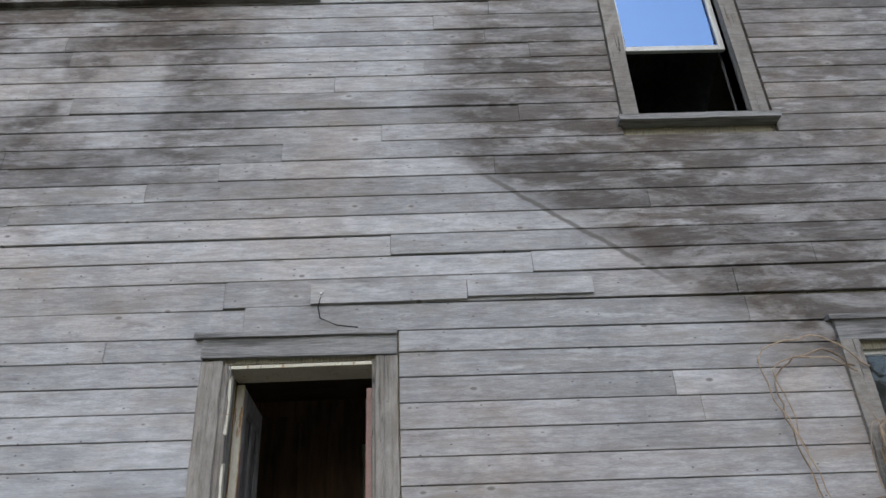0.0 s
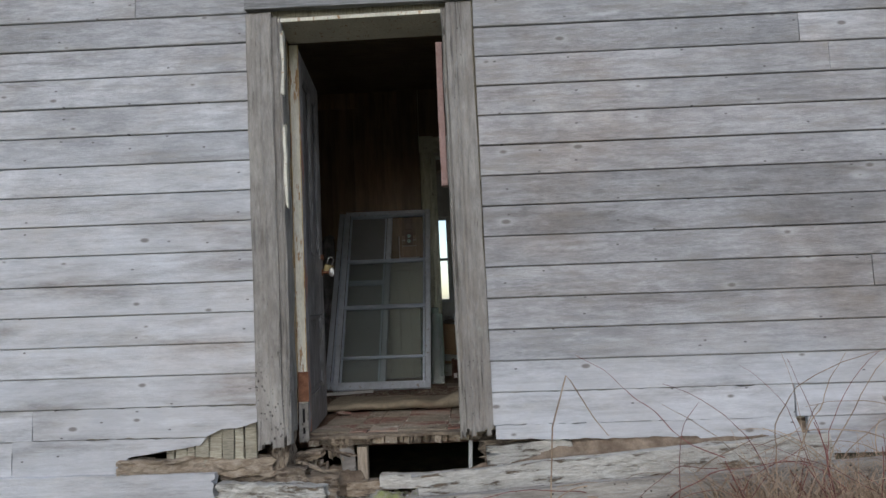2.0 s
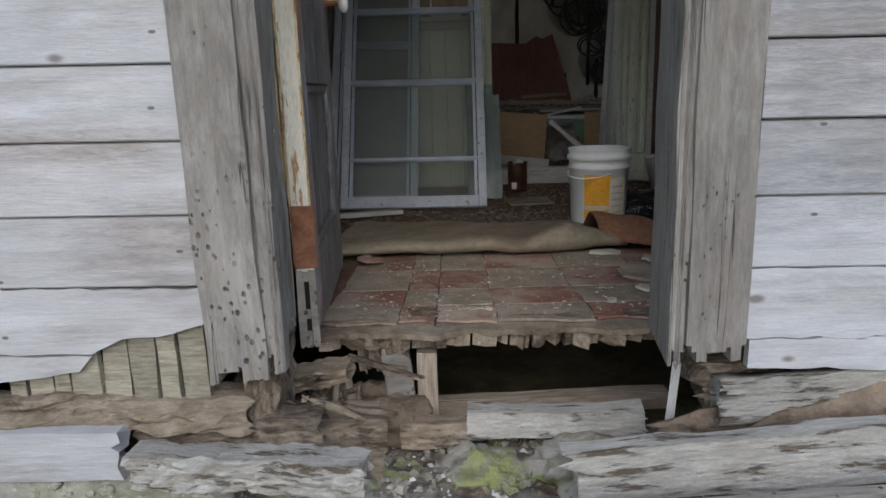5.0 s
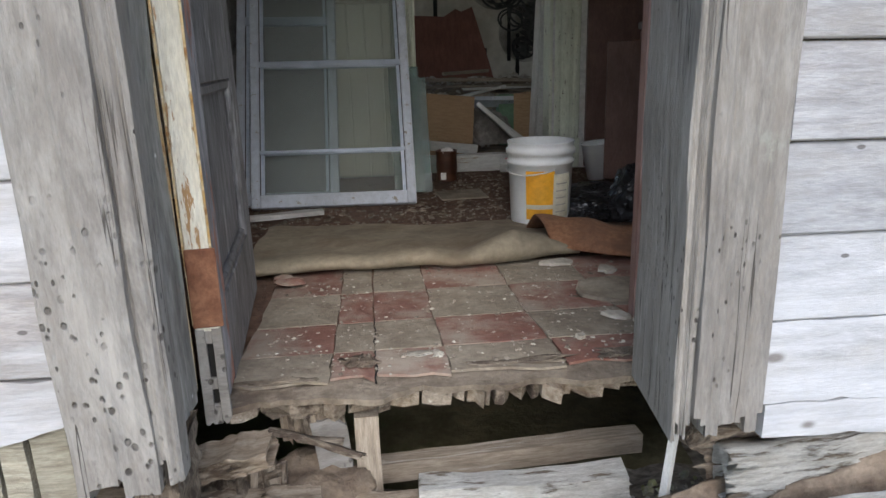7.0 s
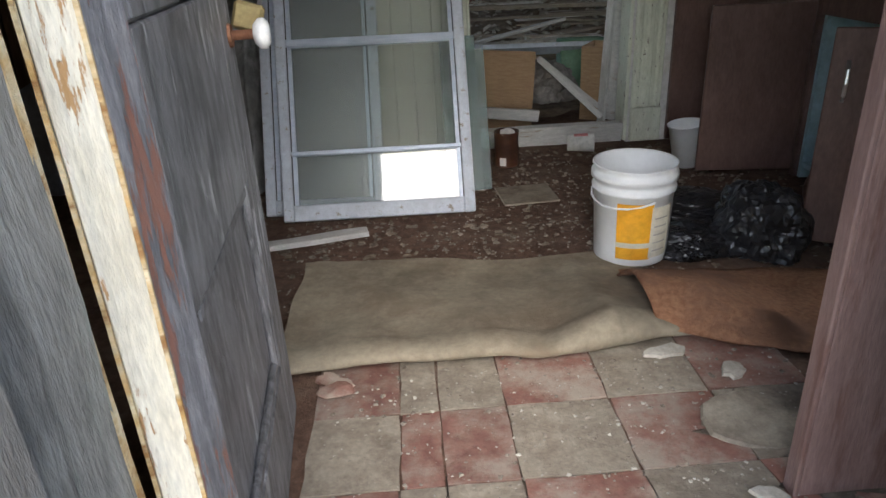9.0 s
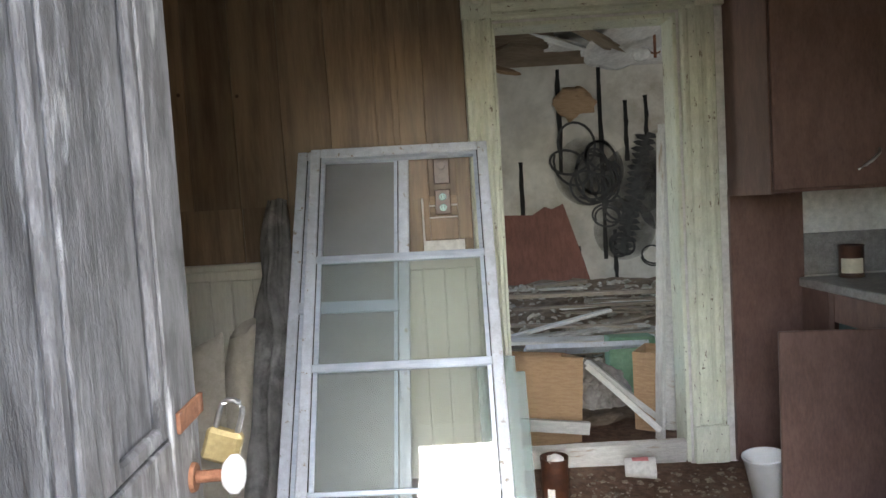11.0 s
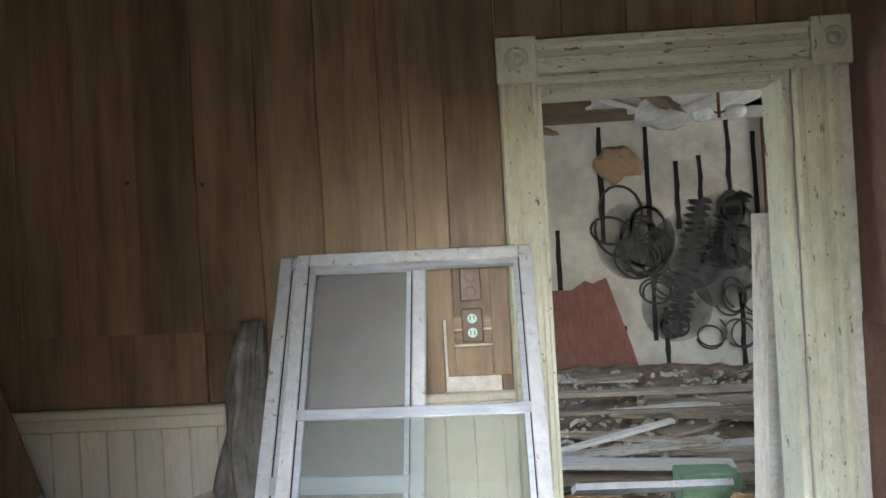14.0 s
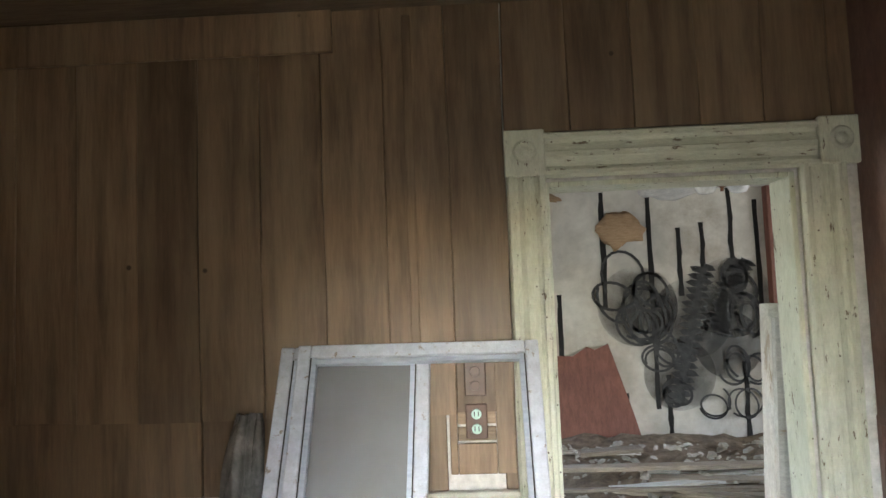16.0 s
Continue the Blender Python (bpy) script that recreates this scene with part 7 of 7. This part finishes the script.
def loops(cx, cz, sx, sz, turns, wander):
    """A free hand circling round a centre."""
    ph = r.uniform(0, 6)
    out = []
    for i in range(int(turns * 20)):
        a = i * math.tau / 20
        k = 0.72 + 0.32 * noise.noise(Vector((i * 0.045, cx * 5, ph)))
        out.append((cx + sx * (k * math.cos(a + ph) + wander * noise.noise(Vector((i * 0.035, ph, 8)))), cz + sz * (k * math.sin(a * 0.98 + ph) + wander * noise.noise(Vector((i * 0.04, ph, 3))))))
    return out


def hatch(x0, z0, x1, z1, half, strokes):
    """A hand scribbling to and fro across a line from (x0, z0) to (x1, z1)."""
    d = Vector((x1 - x0, z1 - z0))
    nn = Vector((-d.y, d.x)).normalized()
    out = []
    for i in range(strokes * 8):
        t = i / (strokes * 8)
        side = math.sin(i * math.tau / 8) * half * (0.75 + 0.35 * noise.noise(Vector((i * 0.21, x0, 4))))
        out.append((x0 + d.x * t + nn.x * side, z0 + d.y * t + nn.y * side))
    return out


STROKES = [(loops(-0.46, 0.26, 0.30, 0.30, 2.2, 0.9), 0.026), (loops(-0.30, 0.14, 0.27, 0.32, 3.5, 1.2), 0.026), (loops(-0.36, 0.02, 0.22, 0.22, 2.5, 1.0), 0.024), (loops(-0.20, 0.26, 0.20, 0.24, 2.5, 1.0), 0.026),
           (loops(-0.17, -0.32, 0.20, 0.17, 1.6, 0.4), 0.022), (loops(-0.05, -0.26, 0.17, 0.20, 2.2, 0.6), 0.022), (hatch(0.27, 0.52, -0.04, -0.72, 0.13, 20), 0.036),
           (hatch(0.60, 0.56, 0.36, -0.10, 0.15, 15), 0.038), (loops(0.56, 0.40, 0.18, 0.22, 3, 1.0), 0.028), (loops(0.62, 0.05, 0.15, 0.24, 3, 0.8), 0.026),
           (loops(0.66, -0.42, 0.15, 0.18, 1.8, 0.6), 0.02), (loops(0.46, -0.32, 0.15, 0.20, 2.2, 0.8), 0.022), (loops(0.27, -0.68, 0.16, 0.15, 1.7, 0.7), 0.018), (loops(0.53, -0.70, 0.17, 0.18, 2.0, 0.8), 0.018), (loops(-0.03, -0.64, 0.16, 0.16, 2.5, 0.8), 0.024)]
for pts, w in STROKES:
    bm = bmesh.new()
    ribbon(pts, w, bm)
    part("stroke", bm, BLACK, scrawl, at=Matrix.Translation((0, -0.0006 * layer, 0)))
    layer += 1
red = thing("red_board", "red-brown hardboard piece leaning on the far wall", "board", pose(0.30, FAR - 0.10, FLOOR_Z, -3, 0, 0))
bm = bmesh.new()
out = [(-0.55, 0), (0.52, 0), (0.36, 0.6), (0.17, 1.22), (0.05, 1.17), (-0.02, 1.20), (-0.15, 1.12), (-0.55, 1.14)]
a = [bm.verts.new((x, -0.006, z)) for x, z in out]
b = [bm.verts.new((x, 0.006, z)) for x, z in out]
bm.faces.new(a)
bm.faces.new(b[::-1])
for i in range(len(a)):
    bm.faces.new((a[i], a[i - 1], b[i - 1], b[i]))
part("sheet", bm, RED_BOARD, red)
tagged(link_mesh("brown_post", box(1.93, 2.10, FAR - 0.10, FAR - 0.002, FLOOR_Z, 2.96, 0.004), RED_BOARD), "brown wooden post in the corner of the far room", "post")
tagged(link_mesh("torn_cardboard", lump(0.2, 0.015, 0.16, 2, 0.5, 3), CARDBOARD, at=Matrix.Translation((0.62, FAR - 0.014, 2.62))), "torn brown paper patch on the plaster", "paper")
tagged(link_mesh("white_pole", cyl(0.05, 0.05, 1.62, 16), WHITE_BOARD, at=pose(0.42, 7.33, FLOOR_Z, 2, 1, 0)), "pale tube standing beside the inner doorway", "tube")
strut("leaning_board", (0.31, 7.16, FLOOR_Z), (0.39, 7.20, 1.95), 0.02, 0.05, WHITE_BOARD, None, 2, 0.002)
tagged(bpy.data.objects["leaning_board"], "narrow pale board leaning beside the inner doorway", "board")

# heap of boards and boxes behind the doorway
r = random.Random(17)
heap = 0
for i in range(34):
    y = 7.9 + 2.2 * (i % 12) / 12 + r.uniform(-0.1, 0.1)
    base = 0.46 + (y - 7.9) * 0.13
    z = base + 0.05 * (i // 12) + r.uniform(0, 0.03)
    cx = r.uniform(-0.3, 1.3)
    L = r.uniform(0.7, 1.9)
    a = r.uniform(-0.5, 0.5)
    mat = (OLD_BOARD, OLD_BOARD, WHITE_BOARD, ROTTEN_PALE, OLD_BOARD)[i % 5]
    ob = strut("scrap_board", (cx - L / 2, y - a * L / 2, z + r.uniform(-0.04, 0.04)), (cx + L / 2, y + a * L / 2, z + r.uniform(-0.05, 0.05)), 0.02, r.uniform(0.06, 0.17), mat, None, i + 0.5, 0.004, (0.02, 0.02))
    tagged(ob, ("dusty old board in the rubbish heap", "dusty old board in the rubbish heap", "chipped white board in the rubbish heap", "pale split board in the rubbish heap", "dusty old board in the rubbish heap")[i % 5], "board", "heaped boards")
bm = bmesh.new()
grid = []
for i in range(37):
    row = []
    for j in range(33):
        x, y = -1.6 + i * 0.1, 7.4 + j * 0.1
        z = FLOOR_Z + 0.02 + 0.40 * min(max((y - 7.7) / 2.0, 0), 1) + 0.07 * noise.noise(Vector((x * 3, y * 3, 0))) + 0.03 * noise.noise(Vector((x * 11, y * 11, 4)))
        row.append(bm.verts.new((x, y, max(z, FLOOR_Z - 0.005))))
    grid.append(row)
for a, b in zip(grid, grid[1:]):
    for j in range(32):
        bm.faces.new((a[j], b[j], b[j + 1], a[j + 1]))
tagged(link_mesh("rubbish_heap", bm, MUD), "heap of dusty plaster and rubbish", "debris", kind="stuff")
scatter("heap_crumbs", 500, (-0.6, 1.6, 7.6, 10.2, 0), 0.09, CHIP, 41, "plaster pieces on the rubbish heap", 0.3, lambda x, y: FLOOR_Z + 0.05 + 0.40 * min(max((y - 7.7) / 2.0, 0), 1) + 0.07 * noise.noise(Vector((x * 3, y * 3, 0))))
for args in (((-0.30, 9.35, 0.86), (1.7, 9.55, 0.80), 0.03, 0.10, OLD_BOARD), ((-0.25, 9.05, 0.80), (1.6, 9.0, 0.79), 0.02, 0.05, OLD_BOARD), ((-0.30, 8.65, 0.66), (0.45, 8.75, 0.80), 0.02, 0.07, WHITE_BOARD), ((0.0, 9.6, 0.90), (0.45, 9.62, 0.92), 0.03, 0.12, OLD_BOARD)):
    tagged(strut("long_board", args[0], args[1], args[2], args[3], args[4], None, args[0][2] * 9, 0.004), "long dusty board on top of the heap", "board", "heaped boards")
for a, b, w in (((-0.02, 7.30, 0.75), (0.30, 7.12, 0.44), 0.09), ((0.02, 7.50, 0.72), (0.36, 7.25, 0.44), 0.10)):
    tagged(strut("white_trim", a, b, w, 0.03, WHITE_BOARD, None, a[0] * 9 + 3, 0.003, roll=70), "chipped white trim board sloping down from the heap", "board", "white trim boards")
tagged(strut("white_trim", (-0.50, 7.10, 0.53), (-0.06, 7.12, 0.47), 0.06, 0.03, WHITE_BOARD, None, 8, 0.003), "white painted trim lying behind the doorway", "board", "white trim boards")
tagged(strut("blue_grey_trim", (-0.3, 7.8, 0.74), (0.45, 7.85, 0.72), 0.12, 0.03, STORM, None, 9, 0.003, roll=60), "blue-grey painted board in the heap", "board")


def carton(label, at, W, D, H, flaps):
    c = thing("cardboard_box", label, "box", at, "cardboard boxes")
    t = 0.005
    part("side", box(0, W, 0, t, 0, H), CARDBOARD, c)
    part("side", box(0, W, D - t, D, 0, H), CARDBOARD, c)
    part("side", box(0, t, t + 0.0005, D - t - 0.0005, 0, H), CARDBOARD, c)
    part("side", box(W - t, W, t + 0.0005, D - t - 0.0005, 0, H), CARDBOARD, c)
    part("bottom", box(t + 0.0005, W - t - 0.0005, t + 0.0005, D - t - 0.0005, 0, t), CARDBOARD, c)
    if flaps:
        part("flap", box(0, W, -0.16, 0, 0, t), CARDBOARD, c, at=Matrix.Translation((0, 0, H)) @ pose(0, 0, 0, -55, 0, 0))
    return c


carton("battered open brown cardboard box tilted in the rubbish", pose(-0.60, 7.16, FLOOR_Z + 0.02, -8, 6, 6), 0.52, 0.40, 0.46, False)
carton("tall narrow cardboard box beside the doorway", pose(0.22, 7.30, FLOOR_Z + 0.01, 0, 0, -32), 0.13, 0.24, 0.42, False)
tagged(link_mesh("green_box", box(-0.14, 0.14, 0, 0.2, 0, 0.40, 0.006), GREEN, at=pose(0.36, 7.80, FLOOR_Z + 0.0, -5, 0, -4)), "dull green box half hidden in the rubbish", "box")
tagged(link_mesh("grey_cloth", crumple(0.17, 0.13, 0.16, 6.0, 0.4), GREY_CLOTH, at=Matrix.Translation((0.10, 7.62, 0.52))), "dusty crumpled piece of grey cloth", "cloth")


# ---- plants outside ----
def blade_patch(name, n, x0, x1, y0, y1, hgt, mat, seed, label):
    r = random.Random(seed)
    bm = bmesh.new()
    for _ in range(n):
        x, y = r.uniform(x0, x1), r.uniform(y0, y1)
        h = hgt * r.uniform(0.4, 1.1)
        a = r.uniform(0, math.tau)
        bend = r.uniform(0.2, 0.9) * h
        w = r.uniform(0.0016, 0.004)
        side = Vector((-math.sin(a), math.cos(a), 0)) * w
        prev = None
        for k in range(4):
            t = k / 3
            p = Vector((x + math.cos(a) * bend * t * t, y + math.sin(a) * bend * t * t, -0.05 + h * (t - 0.35 * t * t)))
            s = side * (1 - 0.8 * t)
            cur = (bm.verts.new(p - s), bm.verts.new(p + s))
            if prev:
                bm.faces.new((prev[0], prev[1], cur[1], cur[0]))
            prev = cur
    return tagged(link_mesh(name, bm, mat), label, "grass", kind="stuff")


blade_patch("dry_grass", 9000, 0.7, 3.6, 2.75, 3.60, 0.62, STRAW, 1, "matted dry brown grass along the wall")
blade_patch("sparse_grass", 500, -4.0, -1.3, 3.1, 3.62, 0.22, STRAW, 2, "sparse dry grass stems by the foundation")
blade_patch("yard_grass", 6000, -4.0, 4.0, -1.0, 3.0, 0.10, STRAW, 3, "short winter grass in the yard")


def stem(r, start, length, up, side, curl, radius, mat, bm, gravity=0.0):
    p = Vector(start)
    d = Vector(up).normalized()
    pts = [p.copy()]
    for i in range(16):
        d = (d + Vector((r.gauss(0, curl) + side, r.gauss(0, curl) * 0.5, r.gauss(0, curl) - gravity))).normalized()
        p = p + d * length / 16
        p.y = min(p.y, FACE - 0.025)
        pts.append(p.copy())
    tube(pts, radius, 5, 0.35, bm)
    return pts


vine = thing("climbing_vine", "bare dry vine stems climbing over the window", "vine", (2.55, 3.6, 0.0))
r = random.Random(6)
inv = Matrix.Translation((-2.55, -3.6, 0))


def bent(ctrl, radius, jitter, r, bm):
    """A stem through loose control points."""
    c = [Vector(p) + Vector((r.gauss(0, jitter), r.gauss(0, jitter * 0.4), r.gauss(0, jitter))) for p in ctrl]
    c = [c[0] * 2 - c[1]] + c + [c[-1] * 2 - c[-2]]
    pts = []
    for a, b, d, e in zip(c, c[1:], c[2:], c[3:]):
        for k in range(6):
            t = k / 6
            p = 0.5 * ((2 * b) + (d - a) * t + (2 * a - 5 * b + 4 * d - e) * t * t + (3 * b - a - 3 * d + e) * t ** 3)
            p += Vector((r.gauss(0, 0.006), 0, r.gauss(0, 0.006)))
            p.y = min(p.y, FACE - 0.03)
            pts.append(p)
    tube(pts, radius, 5, 0.45, bm)


RISE = ((2.98, 3.5, -0.05), (2.90, 3.58, 0.55), (2.72, 3.62, 1.05), (2.55, 3.64, 1.50), (2.47, 3.63, 1.78))
PATHS = (
    (26, RISE, 0.045),
    (14, RISE[1:] + ((2.52, 3.60, 1.95), (2.75, 3.58, 1.92), (3.05, 3.58, 1.76), (3.40, 3.60, 1.50)), 0.05),
    (9, ((2.55, 3.62, 1.72), (2.85, 3.58, 1.62), (3.10, 3.58, 1.30), (3.30, 3.58, 0.85), (3.45, 3.55, 0.4)), 0.06),
    (8, ((2.62, 3.60, 1.55), (2.85, 3.58, 1.25), (3.00, 3.56, 0.80), (3.02, 3.5, 0.2)), 0.07),
    (7, ((2.46, 3.62, 1.62), (2.30, 3.64, 1.52), (2.18, 3.64, 1.20), (2.06, 3.62, 0.72), (2.00, 3.6, 0.35)), 0.06),
    (3, ((2.45, 3.64, 2.25), (2.25, 3.65, 2.42), (2.02, 3.65, 2.32), (2.00, 3.65, 1.85), (2.05, 3.64, 1.35), (1.90, 3.62, 0.75)), 0.05))
for count, ctrl, jit in PATHS:
    for i in range(count):
        bm = bmesh.new()
        bent(ctrl, r.uniform(0.0035, 0.0075), jit, r, bm)
        bmesh.ops.transform(bm, matrix=inv, verts=bm.verts)
        part("stem", bm, TWIG, vine)
for i in range(16):
    bm = bmesh.new()
    stem(r, (r.uniform(2.4, 2.9), 3.6, r.uniform(1.0, 1.8)), r.uniform(0.3, 0.8), (r.uniform(-0.8, 1.0), 0, r.uniform(-0.6, 0.4)), r.uniform(-0.01, 0.03), 0.10, r.uniform(0.002, 0.004), TWIG, bm, 0.06)
    bmesh.ops.transform(bm, matrix=inv, verts=bm.verts)
    part("stem", bm, TWIG, vine)
for k, (x0, y0, n, hgt, mat, lab, sd) in enumerate(((1.28, 3.2, 8, 0.6, RED_TWIG, "bare red-stemmed shrub by the wall", 1), (1.75, 3.1, 7, 0.65, RED_TWIG, "bare red-stemmed shrub by the wall", 2), (1.75, 3.45, 7, 0.75, TWIG, "bare brown bramble canes against the wall", 3), (0.95, 3.35, 7, 0.6, RED_TWIG, "low bare red twigs in the grass", 4))):
    sh = thing("bare_shrub", lab, "shrub", (x0, y0, -0.05), "bare shrubs")
    r = random.Random(sd)
    for i in range(n):
        bm = bmesh.new()
        pts = stem(r, (r.uniform(-0.1, 0.1), r.uniform(-0.08, 0.08), 0), hgt * r.uniform(0.6, 1.1), (r.uniform(-0.5, 0.6), r.uniform(-0.2, 0.1), 1), r.uniform(-0.03, 0.03), 0.07, r.uniform(0.003, 0.006), mat, bm, 0.01)
        for q in range(3):
            b = pts[5 + q * 3]
            tube([b, b + Vector((r.uniform(-0.08, 0.08), r.uniform(-0.03, 0.03), r.uniform(0.03, 0.12)))], 0.002, 4, 0.4, bm)
        part("stem", bm, mat, sh)
can = thing("bramble_cane", "bent dry bramble cane arching beside the doorway", "cane", (0.10, 3.48, -0.05))
part("stem", tube([(-0.02, 0, 0), (0.0, 0, 0.30), (0.02, 0.0, 0.55), (0.09, 0.0, 0.765), (0.11, 0.0, 0.74), (0.2, 0.01, 0.58), (0.26, 0.02, 0.50)], 0.004, 6, 0.5), TWIG, can)
r = random.Random(44)
trail = thing("trailing_bramble", "thin reddish bramble runners trailing over the fallen boards", "bramble", (0.4, 3.45, 0.0))
for i in range(34):
    bm = bmesh.new()
    p = Vector((r.uniform(-0.3, 1.4), r.uniform(-0.12, 0.10), r.uniform(0.05, 0.35)))
    stem(r, p, r.uniform(0.4, 0.9), (r.uniform(-1, 0.6), -0.05, r.uniform(-0.1, 0.5)), r.uniform(-0.03, 0.02), 0.13, r.uniform(0.002, 0.0035), TWIG, bm, 0.05)
    part("runner", bm, RED_TWIG if i % 3 == 0 else TWIG, trail)
canes = thing("dry_bramble_canes", "tangle of arching red-brown bramble canes along the wall", "bramble", (1.7, 3.3, -0.05))
for i in range(85):
    bm = bmesh.new()
    x = r.uniform(-0.75, 1.5)
    stem(r, (x, r.uniform(-0.35, 0.22), 0.02), r.uniform(0.5, 1.1), (r.uniform(-0.9, 0.7), r.uniform(-0.15, 0.2), r.uniform(0.5, 1.0)), r.uniform(-0.04, 0.04), 0.09, r.uniform(0.002, 0.0045), TWIG, bm, 0.085)
    part("cane", bm, RED_TWIG if i % 5 < 2 else TWIG, canes)
for x, y in ((-0.66, 3.43), (-0.61, 3.41), (-0.57, 3.44)):
    w = thing("weed", "small green weed growing in the soil", "weed", (x, y, 0.07), "weeds")
    for k in range(5):
        part("leaf", lump(0.014, 0.010, 0.002, k, 0.2, 1), LEAF, w, at=pose(0, 0, 0.01, 0, -20, k * 72) @ pose(0.016, 0, 0))


# dark bare woods across the yard, seen in the window panes
def far_woods(seed):
    r = random.Random(seed)
    bm = bmesh.new()
    for k in range(130):
        x, y, h = r.uniform(12, 85), r.uniform(-62, -36), r.uniform(12, 21)
        tube([(x, y, -0.1), (x + r.uniform(-0.3, 0.3), y, h * 0.5), (x + r.uniform(-0.6, 0.6), y, h)], 0.22, 5, 0.2, bm)
        for q in range(110):
            t = r.uniform(0.12, 1.0)
            spread = 3.2 * (1.05 - t) + 0.5
            c = Vector((x + r.gauss(0, spread * 0.6), y + r.gauss(0, spread * 0.6), h * t))
            e = [bm.verts.new(c + Vector((r.uniform(-0.9, 0.9), r.uniform(-0.4, 0.4), r.uniform(-0.7, 0.5)))) for _ in range(3)]
            bm.faces.new(e)
    return tagged(link_mesh("far_woods", bm, WOODS), "dark evergreen woods across the yard", "trees", kind="stuff")


far_woods(71)
